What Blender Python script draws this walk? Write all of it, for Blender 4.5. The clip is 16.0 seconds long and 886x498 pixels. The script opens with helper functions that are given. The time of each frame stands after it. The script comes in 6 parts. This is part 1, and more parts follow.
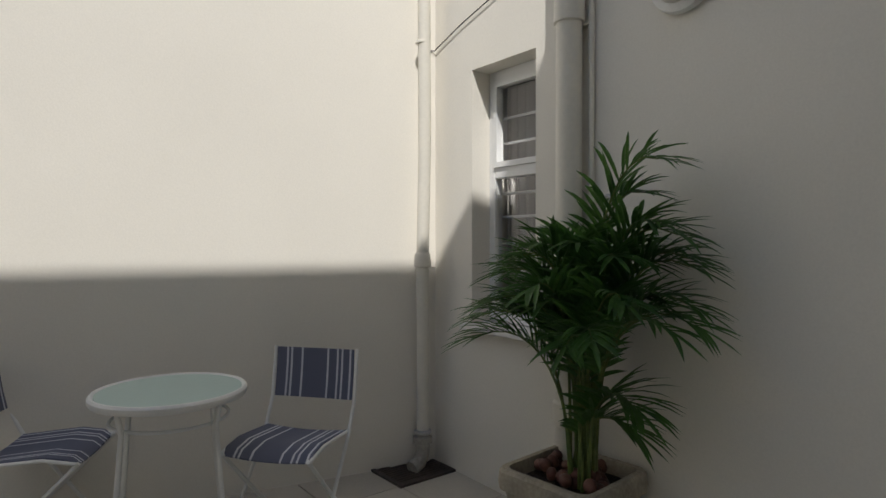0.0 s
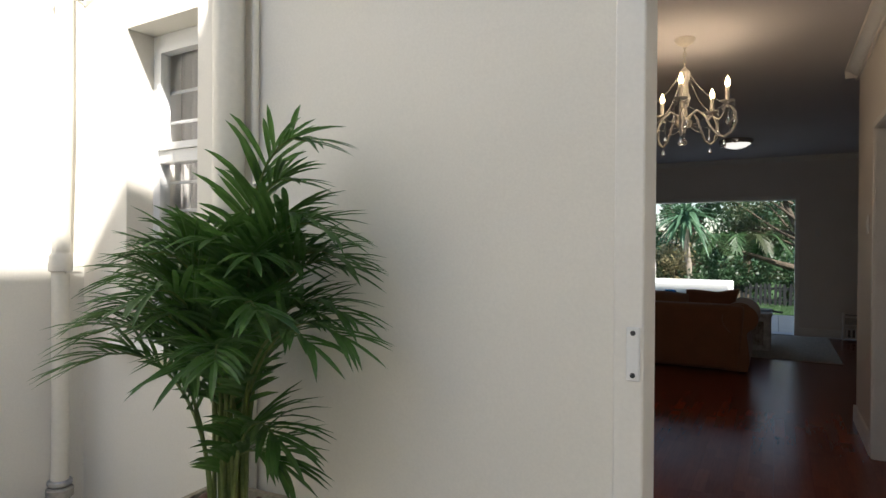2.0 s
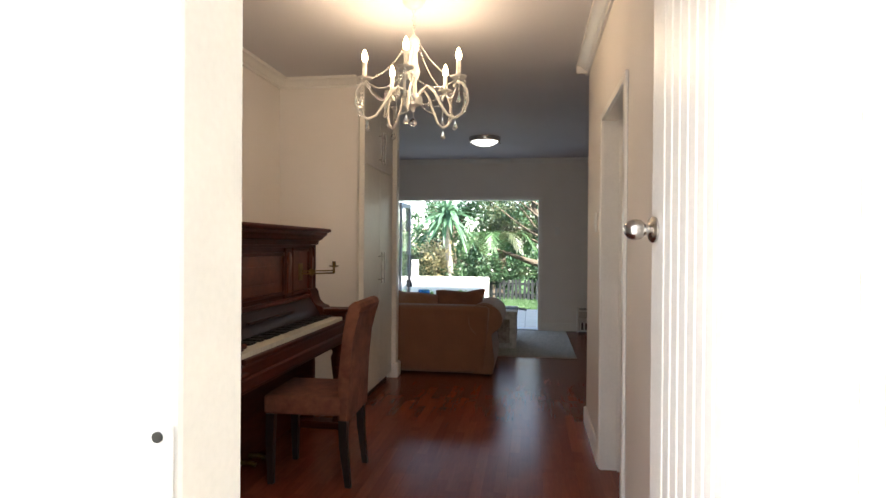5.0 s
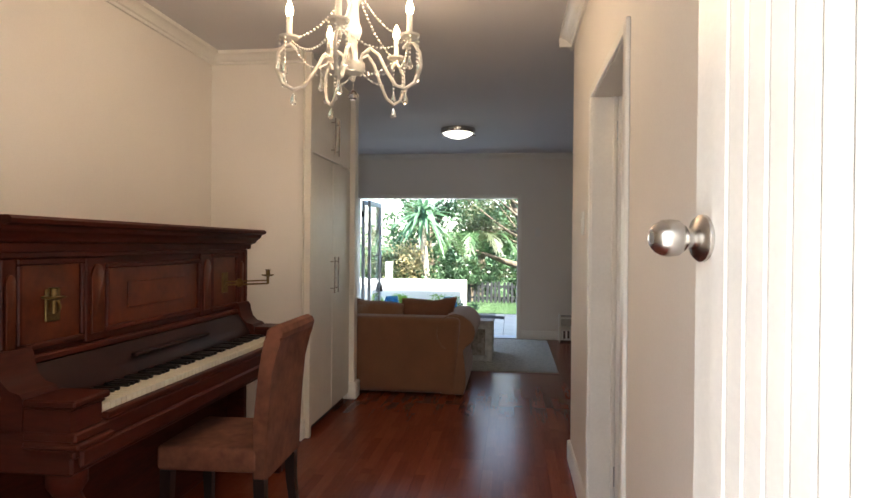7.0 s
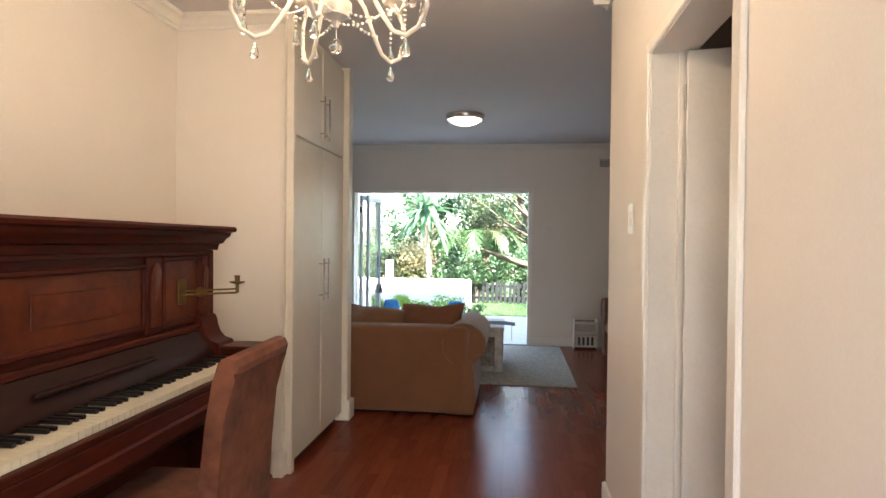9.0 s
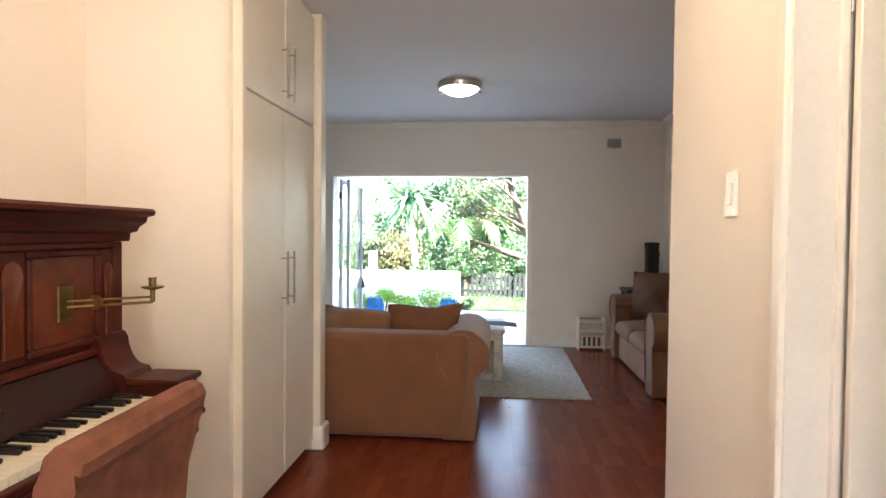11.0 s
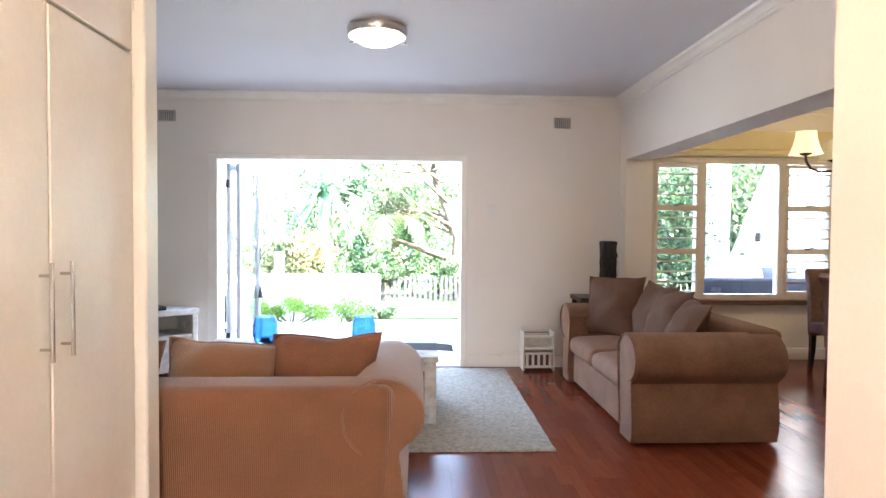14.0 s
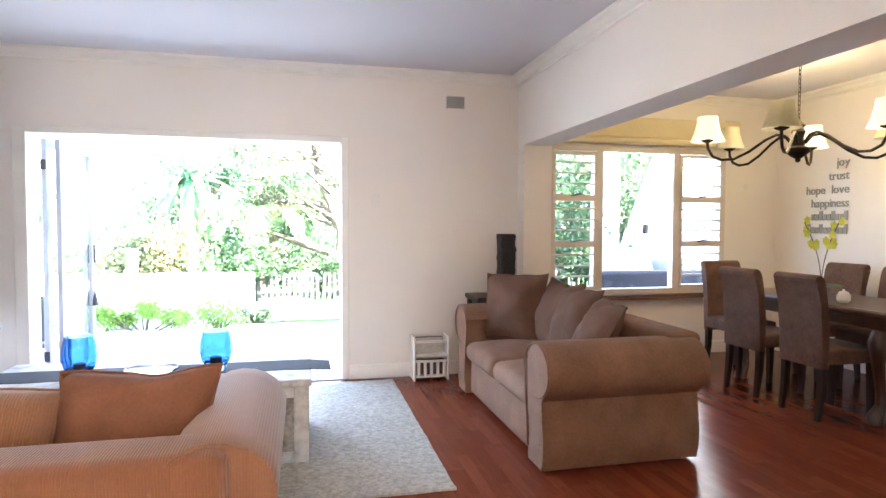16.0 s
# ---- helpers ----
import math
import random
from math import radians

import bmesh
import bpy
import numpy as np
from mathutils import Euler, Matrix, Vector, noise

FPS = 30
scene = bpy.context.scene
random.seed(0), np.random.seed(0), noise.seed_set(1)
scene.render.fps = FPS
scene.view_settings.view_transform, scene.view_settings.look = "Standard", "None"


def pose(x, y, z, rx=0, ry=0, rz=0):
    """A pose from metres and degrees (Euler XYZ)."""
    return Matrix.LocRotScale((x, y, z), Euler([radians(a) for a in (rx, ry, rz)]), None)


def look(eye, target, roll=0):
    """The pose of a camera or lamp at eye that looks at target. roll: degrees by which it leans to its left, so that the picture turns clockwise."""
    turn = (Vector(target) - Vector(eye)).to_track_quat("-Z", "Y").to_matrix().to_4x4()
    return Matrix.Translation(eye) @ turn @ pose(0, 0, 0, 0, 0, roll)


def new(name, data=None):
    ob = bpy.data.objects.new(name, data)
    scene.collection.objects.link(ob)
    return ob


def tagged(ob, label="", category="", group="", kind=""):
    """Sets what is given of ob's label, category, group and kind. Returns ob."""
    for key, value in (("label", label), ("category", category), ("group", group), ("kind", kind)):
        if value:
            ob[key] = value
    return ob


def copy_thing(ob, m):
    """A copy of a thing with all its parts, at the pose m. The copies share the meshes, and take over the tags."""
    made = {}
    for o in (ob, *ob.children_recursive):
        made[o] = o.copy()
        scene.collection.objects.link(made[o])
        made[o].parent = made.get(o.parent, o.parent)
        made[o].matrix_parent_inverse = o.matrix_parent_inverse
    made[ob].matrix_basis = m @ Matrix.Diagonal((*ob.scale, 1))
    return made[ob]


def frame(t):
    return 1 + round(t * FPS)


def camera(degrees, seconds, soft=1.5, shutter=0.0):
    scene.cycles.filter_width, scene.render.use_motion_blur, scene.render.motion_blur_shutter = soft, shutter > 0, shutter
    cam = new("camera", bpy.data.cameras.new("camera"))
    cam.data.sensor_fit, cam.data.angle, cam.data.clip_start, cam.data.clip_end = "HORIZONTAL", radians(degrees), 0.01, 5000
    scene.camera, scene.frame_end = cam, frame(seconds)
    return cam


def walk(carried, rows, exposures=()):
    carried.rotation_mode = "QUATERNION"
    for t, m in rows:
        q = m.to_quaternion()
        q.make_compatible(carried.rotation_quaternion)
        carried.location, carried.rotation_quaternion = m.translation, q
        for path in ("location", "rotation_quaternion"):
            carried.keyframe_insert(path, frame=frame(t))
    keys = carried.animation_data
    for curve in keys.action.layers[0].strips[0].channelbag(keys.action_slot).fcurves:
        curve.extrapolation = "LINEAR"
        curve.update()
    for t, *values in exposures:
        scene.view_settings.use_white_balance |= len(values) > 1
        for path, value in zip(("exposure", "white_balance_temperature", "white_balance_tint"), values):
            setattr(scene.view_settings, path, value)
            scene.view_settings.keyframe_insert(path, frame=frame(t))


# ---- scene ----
cam = camera(73.0, 16.0)
PATH = [
    (0, (0.266, -2.105, 1.316), (-1.3, -0.862, 1.289), -0.0),
    (0.5, (0.259, -2.007, 1.301), (-1.148, -0.587, 1.278), 0.0),
    (1, (0.284, -1.86, 1.299), (-0.982, -0.312, 1.281), 0.1),
    (1.5, (0.319, -1.697, 1.288), (-0.812, -0.048, 1.28), 0.2),
    (2, (0.315, -1.575, 1.295), (-0.659, 0.172, 1.284), 0.4),
    (2.5, (0.3, -1.443, 1.307), (-0.476, 0.4, 1.289), 0.6),
    (3, (0.301, -1.324, 1.302), (-0.287, 0.588, 1.284), 0.7),
    (3.5, (0.325, -1.175, 1.293), (-0.137, 0.771, 1.277), 0.6),
    (4, (0.368, -0.987, 1.303), (-0.016, 0.975, 1.289), 0.6),
    (4.5, (0.401, -0.828, 1.301), (0.072, 1.145, 1.288), 0.5),
    (7, (0.471, 0.055, 1.334), (0.243, 2.042, 1.321), 0.5),
    (7.5, (0.463, 0.214, 1.342), (0.234, 2.201, 1.33), 0.5),
    (8, (0.421, 0.408, 1.346), (0.189, 2.394, 1.336), 0.6),
    (8.5, (0.378, 0.554, 1.356), (0.144, 2.54, 1.341), 0.7),
    (9, (0.358, 0.704, 1.351), (0.125, 2.691, 1.328), 0.6),
    (11.5, (0.169, 1.748, 1.342), (0.015, 3.741, 1.284), 0.5),
    (12, (0.156, 1.967, 1.348), (0.031, 3.963, 1.291), 0.4),
    (12.5, (0.121, 2.195, 1.346), (0.031, 4.192, 1.291), 0.4),
    (13, (0.094, 2.41, 1.344), (0.059, 4.409, 1.286), 0.4),
    (13.5, (0.096, 2.638, 1.324), (0.125, 4.637, 1.268), 0.4),
    (14, (0.126, 2.836, 1.329), (0.211, 4.833, 1.271), 0.4),
    (14.5, (0.144, 3.007, 1.314), (0.288, 5.001, 1.256), 0.3),
    (15, (0.152, 3.191, 1.335), (0.387, 5.176, 1.267), 0.2),
    (15.5, (0.174, 3.373, 1.321), (0.528, 5.34, 1.249), 0.3),
    (16, (0.233, 3.552, 1.322), (0.688, 5.498, 1.243), 0.2),
]
walk(cam, [(t, look(eye, target, roll)) for t, eye, target, roll in PATH], [(0, -0.58, 6350, 10), (0.5, -0.22, 6350, 10), (1.0, 0.2, 6400, 10), (1.5, 0.6, 6450, 10), (2.0, 0.85, 6450, 10), (2.5, 1.35, 6450, 10), (3.0, 2.35, 6400, 10), (3.5, 2.4, 6400, 10), (4.5, 2.55, 6500, 10), (7, 2.95, 6600, 10), (9, 3.55, 6650, 10), (11.5, 4.3, 6550, 11), (12.5, 4.62, 6600, 13), (14.5, 5.2, 6450, 15), (16, 5.4, 6400, 16)])

# world, sun, large lights
SUN_WAY = Vector((-1.0, 0.70, -1.35)).normalized()
world = bpy.data.worlds.new("world")
scene.world = world
world.use_nodes = True
wn, wl = world.node_tree.nodes, world.node_tree.links
sky = wn.new("ShaderNodeTexSky")
sky.sky_type, sky.sun_disc = "NISHITA", False
sky.sun_elevation, sky.sun_rotation = math.asin(-SUN_WAY.z), math.atan2(-SUN_WAY.x, -SUN_WAY.y)
wn["Background"].inputs["Strength"].default_value = 0.125
wl.new(sky.outputs["Color"], wn["Background"].inputs["Color"])
sun = new("sun", bpy.data.lights.new("sun", "SUN"))
sun.data.energy, sun.data.angle, sun.data.color = 5.0, radians(0.5), (1.0, 0.96, 0.90)
sun.matrix_world = look((12, -6, 14), Vector((12, -6, 14)) + SUN_WAY)


def area(name, place, target, w, h, watts, colour):
    ob = new(name, bpy.data.lights.new(name, "AREA"))
    ob.data.shape, ob.data.size, ob.data.size_y = "RECTANGLE", w, h
    ob.data.energy, ob.data.color = watts, colour
    ob.matrix_world = look(place, target)
    return ob


def point(name, place, watts, colour, radius=0.03):
    ob = new(name, bpy.data.lights.new(name, "POINT"))
    ob.data.energy, ob.data.color, ob.data.shadow_soft_size = watts, colour, radius
    ob.location = place
    return ob


area("garden_door_daylight", (-0.64, 8.98, 1.05), (-0.64, 6.4, 0.0), 2.3, 1.95, 0.9, (0.93, 0.97, 1.0))
area("front_door_daylight", (0.45, 0.0, 1.1), (1.5, 1.7, 1.0), 0.8, 1.9, 2.6, (0.97, 0.97, 1.0))


# materials
def mat(name, colour, rough=0.6, metal=0.0, vary=0.12, scale=3.0, fine=60.0, bump=0.15, spread=0.0, stretch=(1, 1, 1), coat=0.0, tint=None, sheen=0.0, bump_d=0.004):
    """Base colour with stains at two scales, fine relief, and a little random shade from piece to piece."""
    m = bpy.data.materials.new(name)
    m.use_nodes = True
    n, l = m.node_tree.nodes, m.node_tree.links
    b = n["Principled BSDF"]
    co, mp = n.new("ShaderNodeTexCoord"), n.new("ShaderNodeMapping")
    mp.inputs["Scale"].default_value = stretch
    l.new(co.outputs["Object"], mp.inputs["Vector"])
    big, small = n.new("ShaderNodeTexNoise"), n.new("ShaderNodeTexNoise")
    big.inputs["Scale"].default_value, big.inputs["Detail"].default_value = scale, 5
    small.inputs["Scale"].default_value, small.inputs["Detail"].default_value = fine, 3
    for k in (big, small):
        l.new(mp.outputs["Vector"], k.inputs["Vector"])
    mix = n.new("ShaderNodeMix")
    mix.data_type = "FLOAT"
    mix.inputs[0].default_value = 0.4
    l.new(big.outputs["Fac"], mix.inputs[2]), l.new(small.outputs["Fac"], mix.inputs[3])
    ramp = n.new("ShaderNodeValToRGB")
    c2 = tint or tuple(min(1, c * (1 + vary)) for c in colour)
    ramp.color_ramp.elements[0].position, ramp.color_ramp.elements[1].position = 0.32, 0.68
    ramp.color_ramp.elements[0].color = (*[c * (1 - vary) for c in colour], 1)
    ramp.color_ramp.elements[1].color = (*c2, 1)
    l.new(mix.outputs[0], ramp.inputs["Fac"])
    out = ramp.outputs["Color"]
    if spread:
        info, hsv, rng = n.new("ShaderNodeObjectInfo"), n.new("ShaderNodeHueSaturation"), n.new("ShaderNodeMapRange")
        rng.inputs["To Min"].default_value, rng.inputs["To Max"].default_value = 1 - spread, 1 + spread
        l.new(info.outputs["Random"], rng.inputs["Value"]), l.new(rng.outputs["Result"], hsv.inputs["Value"])
        l.new(out, hsv.inputs["Color"])
        out = hsv.outputs["Color"]
    l.new(out, b.inputs["Base Color"])
    b.inputs["Roughness"].default_value, b.inputs["Metallic"].default_value = rough, metal
    b.inputs["Coat Weight"].default_value = coat
    b.inputs["Coat Roughness"].default_value = 0.12
    b.inputs["Sheen Weight"].default_value = sheen
    if bump:
        bp = n.new("ShaderNodeBump")
        bp.inputs["Strength"].default_value, bp.inputs["Distance"].default_value = bump, bump_d
        l.new(small.outputs["Fac"], bp.inputs["Height"]), l.new(bp.outputs["Normal"], b.inputs["Normal"])
    return m


def ribbed(name, colour, axis, ribs, depth=0.5, vary=0.12):
    """Corduroy: close parallel ribs."""
    m = mat(name, colour, 0.9, vary=vary, scale=5, fine=90, bump=0, sheen=0.3)
    n, l = m.node_tree.nodes, m.node_tree.links
    w, bp = n.new("ShaderNodeTexWave"), n.new("ShaderNodeBump")
    w.bands_direction = axis
    w.inputs["Scale"].default_value, w.inputs["Distortion"].default_value = ribs, 0.6
    l.new(n["Texture Coordinate"].outputs["Object"], w.inputs["Vector"])
    bp.inputs["Strength"].default_value, bp.inputs["Distance"].default_value = depth, 0.004
    l.new(w.outputs["Fac"], bp.inputs["Height"]), l.new(bp.outputs["Normal"], n["Principled BSDF"].inputs["Normal"])
    return m


def strip_floor(name):
    """Red-brown laminate: short printed strips of differing tone along each plank, with long grain."""
    m = bpy.data.materials.new(name)
    m.use_nodes = True
    n, l = m.node_tree.nodes, m.node_tree.links
    b = n["Principled BSDF"]
    co, turn, long_ = n.new("ShaderNodeTexCoord"), n.new("ShaderNodeMapping"), n.new("ShaderNodeMapping")
    info, shift = n.new("ShaderNodeObjectInfo"), n.new("ShaderNodeVectorMath")
    shift.operation = "MULTIPLY_ADD"
    comb = n.new("ShaderNodeCombineXYZ")
    l.new(info.outputs["Random"], comb.inputs["Y"]), l.new(info.outputs["Random"], comb.inputs["Z"])
    shift.inputs[1].default_value = (7.0, 7.0, 7.0)
    l.new(comb.outputs[0], shift.inputs[0]), l.new(co.outputs["Object"], shift.inputs[2])
    turn.inputs["Rotation"].default_value = (0, 0, radians(90))
    long_.inputs["Scale"].default_value = (1.0, 0.07, 1.0)
    l.new(shift.outputs[0], turn.inputs["Vector"]), l.new(shift.outputs[0], long_.inputs["Vector"])
    br = n.new("ShaderNodeTexBrick")
    br.offset = 0.37
    br.inputs["Color1"].default_value, br.inputs["Color2"].default_value = (0.155, 0.032, 0.015, 1), (0.205, 0.048, 0.022, 1)
    br.inputs["Mortar Size"].default_value, br.inputs["Scale"].default_value = 0.0, 1.0
    br.inputs["Brick Width"].default_value, br.inputs["Row Height"].default_value = 0.41, 0.0643
    l.new(turn.outputs[0], br.inputs["Vector"])
    grain, fleck = n.new("ShaderNodeTexNoise"), n.new("ShaderNodeTexNoise")
    grain.inputs["Scale"].default_value, grain.inputs["Detail"].default_value = 45, 4
    fleck.inputs["Scale"].default_value, fleck.inputs["Detail"].default_value = 160, 2
    l.new(long_.outputs[0], grain.inputs["Vector"]), l.new(long_.outputs[0], fleck.inputs["Vector"])
    hsv, add, rng = n.new("ShaderNodeHueSaturation"), n.new("ShaderNodeMath"), n.new("ShaderNodeMapRange")
    l.new(grain.outputs["Fac"], add.inputs[0]), l.new(fleck.outputs["Fac"], add.inputs[1])
    rng.inputs["From Min"].default_value, rng.inputs["From Max"].default_value = 0.6, 1.4
    rng.inputs["To Min"].default_value, rng.inputs["To Max"].default_value = 0.84, 1.16
    l.new(add.outputs[0], rng.inputs["Value"]), l.new(rng.outputs[0], hsv.inputs["Value"])
    l.new(br.outputs["Color"], hsv.inputs["Color"]), l.new(hsv.outputs[0], b.inputs["Base Color"])
    b.inputs["Roughness"].default_value, b.inputs["Specular IOR Level"].default_value = 0.24, 0.22
    return m


def glow(name, colour, power):
    m = bpy.data.materials.new(name)
    m.use_nodes = True
    b = m.node_tree.nodes["Principled BSDF"]
    b.inputs["Base Color"].default_value = (*colour, 1)
    b.inputs["Emission Color"].default_value = (*colour, 1)
    b.inputs["Emission Strength"].default_value = power
    return m


def glass(name, colour=(1, 1, 1), rough=0.0, ior=1.45):
    m = bpy.data.materials.new(name)
    m.use_nodes = True
    b = m.node_tree.nodes["Principled BSDF"]
    b.inputs["Base Color"].default_value = (*colour, 1)
    b.inputs["Transmission Weight"].default_value, b.inputs["Roughness"].default_value, b.inputs["IOR"].default_value = 1, rough, ior
    return m


def leafy(name, colour, tint, rough=0.45, thin=0.35):
    m = mat(name, colour, rough, vary=0.3, scale=4, fine=30, bump=0.05, tint=tint)
    n, l = m.node_tree.nodes, m.node_tree.links
    tr, mx = n.new("ShaderNodeBsdfTranslucent"), n.new("ShaderNodeMixShader")
    tr.inputs["Color"].default_value = (*[min(1, c * 1.6) for c in tint], 1)
    mx.inputs[0].default_value = thin
    l.new(n["Principled BSDF"].outputs[0], mx.inputs[1]), l.new(tr.outputs[0], mx.inputs[2])
    l.new(mx.outputs[0], n["Material Output"].inputs["Surface"])
    return m


PLASTER = mat("cream_plaster", (0.80, 0.765, 0.69), 0.85, vary=0.05, scale=0.9, fine=120, bump=0.12)
WALL = mat("cream_wall_paint", (0.80, 0.75, 0.69), 0.7, vary=0.04, scale=1.2, fine=140, bump=0.06)
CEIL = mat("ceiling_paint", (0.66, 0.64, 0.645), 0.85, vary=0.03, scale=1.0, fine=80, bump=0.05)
TRIM = mat("white_gloss_paint", (0.80, 0.77, 0.71), 0.35, vary=0.05, scale=6, fine=80, bump=0.05)
CUPPAINT = mat("cupboard_paint", (0.74, 0.70, 0.62), 0.38, vary=0.05, scale=5, fine=60, bump=0.06)
WHITEMETAL = mat("white_coated_metal", (0.78, 0.78, 0.76), 0.35, vary=0.05, scale=8, bump=0.03)
UPVC = mat("white_window_frame", (0.80, 0.80, 0.79), 0.3, vary=0.03, bump=0.02)
GLASS = glass("window_glass")
FLOORBASE = mat("floor_joint", (0.03, 0.01, 0.007), 0.6)
PLANK = strip_floor("cherry_laminate")
# near-black colour for the drain pit and the recessed plinth
DARKVOID = mat("dark_void", (0.05, 0.045, 0.04), 0.9)
TILE = mat("pale_paving_tile", (0.52, 0.48, 0.41), 0.55, vary=0.1, scale=4, fine=70, bump=0.08, spread=0.06)
GROUT = mat("grout", (0.22, 0.20, 0.17), 0.9, vary=0.2)
LAWN = mat("lawn_soil", (0.05, 0.11, 0.03), 0.9, vary=0.35, scale=2, fine=90, bump=0.6, bump_d=0.03)
GARDENWALL = mat("garden_wall_paint", (0.78, 0.77, 0.74), 0.8, vary=0.06, scale=2, fine=90, bump=0.1)
ROOF = mat("roof_slab", (0.3, 0.28, 0.26), 0.8)
CHROME = mat("brushed_nickel", (0.52, 0.49, 0.45), 0.26, 1.0, vary=0.06, scale=20, bump=0.02)


# mesh helpers
def box(bm, x0, x1, y0, y1, z0, z1, bevel=0.0, seg=2):
    r = bmesh.ops.create_cube(bm, size=1, matrix=Matrix.Translation(((x0 + x1) / 2, (y0 + y1) / 2, (z0 + z1) / 2)) @ Matrix.Diagonal((abs(x1 - x0), abs(y1 - y0), abs(z1 - z0), 1)))
    if bevel:
        es = {e for v in r["verts"] for e in v.link_edges}
        bmesh.ops.bevel(bm, geom=list(es), offset=bevel, segments=seg, affect="EDGES", profile=0.5)
    return bm


def B(*a, **k):
    return box(bmesh.new(), *a, **k)


def boxes(*rows, bevel=0.0):
    bm = bmesh.new()
    for r in rows:
        box(bm, *r, bevel=bevel, seg=1)
    return bm


def lathe(bm, prof, seg=20, at=(0, 0, 0), turn=None, cap=True):
    """A turned shape: prof is (radius, height) pairs from the bottom up."""
    m = Matrix.Translation(at) @ (turn or Matrix())
    rings = []
    for r, z in prof:
        if r < 1e-5:
            rings.append([bm.verts.new(m @ Vector((0, 0, z)))])
        else:
            rings.append([bm.verts.new(m @ Vector((r * math.cos(2 * math.pi * i / seg), r * math.sin(2 * math.pi * i / seg), z))) for i in range(seg)])
    for a, b in zip(rings, rings[1:]):
        for i in range(seg):
            j = (i + 1) % seg
            q = [a[i % len(a)], a[j % len(a)], b[j % len(b)], b[i % len(b)]]
            q = list(dict.fromkeys(q))
            if len(q) > 2:
                bm.faces.new(q)
    for r in (rings[0], rings[-1]):
        if len(r) > 2 and cap:
            bm.faces.new(r)
    return bm


def tube(bm, pts, r, seg=8, r2=None):
    """A round rod along the points, from radius r to r2."""
    pts = [Vector(p) for p in pts]
    r2 = r if r2 is None else r2
    side, rings = None, []
    for i, p in enumerate(pts):
        d = (pts[min(i + 1, len(pts) - 1)] - pts[max(i - 1, 0)]).normalized()
        if side is None:
            side = d.orthogonal().normalized()
        side = (side - d * side.dot(d)).normalized()
        up = d.cross(side)
        rr = r + (r2 - r) * i / max(1, len(pts) - 1)
        rings.append([bm.verts.new(p + rr * (side * math.cos(2 * math.pi * k / seg) + up * math.sin(2 * math.pi * k / seg))) for k in range(seg)])
    for a, b in zip(rings, rings[1:]):
        for k in range(seg):
            bm.faces.new((a[k], a[(k + 1) % seg], b[(k + 1) % seg], b[k]))
    bm.faces.new(rings[0]), bm.faces.new(rings[-1])
    return bm


def sweep(bm, prof, a, b, side):
    """A straight moulding: prof holds (out, up) pairs, out along the vector side, run from a to b."""
    a, b, side = Vector(a), Vector(b), Vector(side)
    ra = [bm.verts.new(a + side * o + Vector((0, 0, u))) for o, u in prof]
    rb = [bm.verts.new(b + side * o + Vector((0, 0, u))) for o, u in prof]
    k = len(prof)
    for i in range(k):
        bm.faces.new((ra[i], ra[(i + 1) % k], rb[(i + 1) % k], rb[i]))
    bm.faces.new(ra), bm.faces.new(rb)
    return bm


def extrude_xz(bm, outline, y0, y1, bevel=0.0):
    """A slab of the outline, given as (x, z) pairs, from y0 to y1."""
    a = [bm.verts.new((x, y0, z)) for x, z in outline]
    b = [bm.verts.new((x, y1, z)) for x, z in outline]
    k = len(outline)
    fs = [bm.faces.new(a), bm.faces.new(b)]
    for i in range(k):
        fs.append(bm.faces.new((a[i], a[(i + 1) % k], b[(i + 1) % k], b[i])))
    if bevel:
        bmesh.ops.bevel(bm, geom=list({e for f in fs[:2] for e in f.edges}), offset=bevel, segments=2, affect="EDGES", profile=0.5)
    return bm


def mesh_of(name, bm, material, smooth=35):
    bmesh.ops.recalc_face_normals(bm, faces=bm.faces[:])
    me = bpy.data.meshes.new(name)
    bm.to_mesh(me)
    bm.free()
    me.materials.append(material)
    if smooth:
        me.shade_smooth()
        me.set_sharp_from_angle(angle=radians(smooth))
    return me


def part(name, bm, material, parent, label="", smooth=35, m=None):
    ob = new(name, mesh_of(name, bm, material, smooth))
    ob.parent = parent
    if m is not None:
        ob.matrix_basis = m
    if label:
        ob["label"] = label
    return ob


def thing(name, m, label, category, group="", kind=""):
    ob = new(name)
    ob.matrix_basis = m
    return tagged(ob, label, category, group, kind)


def setting(name, bm, material, label="", category="", m=None):
    if m is not None:
        bm.transform(m)
    ob = new(name, mesh_of(name, bm, material, 30))
    return tagged(ob, label, category, kind="structure")


# ---- plan ----
CEILZ, GW, HX = 2.65, 8.70, 0.845          # ceiling, garden wall, hall wall
NX, NY, CX = -1.62, 4.03, -0.91            # piano nook: side wall, end wall; cupboard face
LB = 5.18                                  # back wall of the lounge
LX = -3.05                                 # left wall of the lounge
BX = 2.13                                  # beam and opening to the dining room
DX, DW = 5.17, 9.0                         # dining room: far side wall, window wall
SY = 0.4                                   # near wall of dining and lounge side rooms
FW = Matrix.Rotation(math.atan(-0.03), 4, "Z")
LW = Matrix.Translation((-2.555, 0.078, 0)) @ Matrix.Rotation(radians(-103.5), 4, "Z")
TOPZ = 5.2

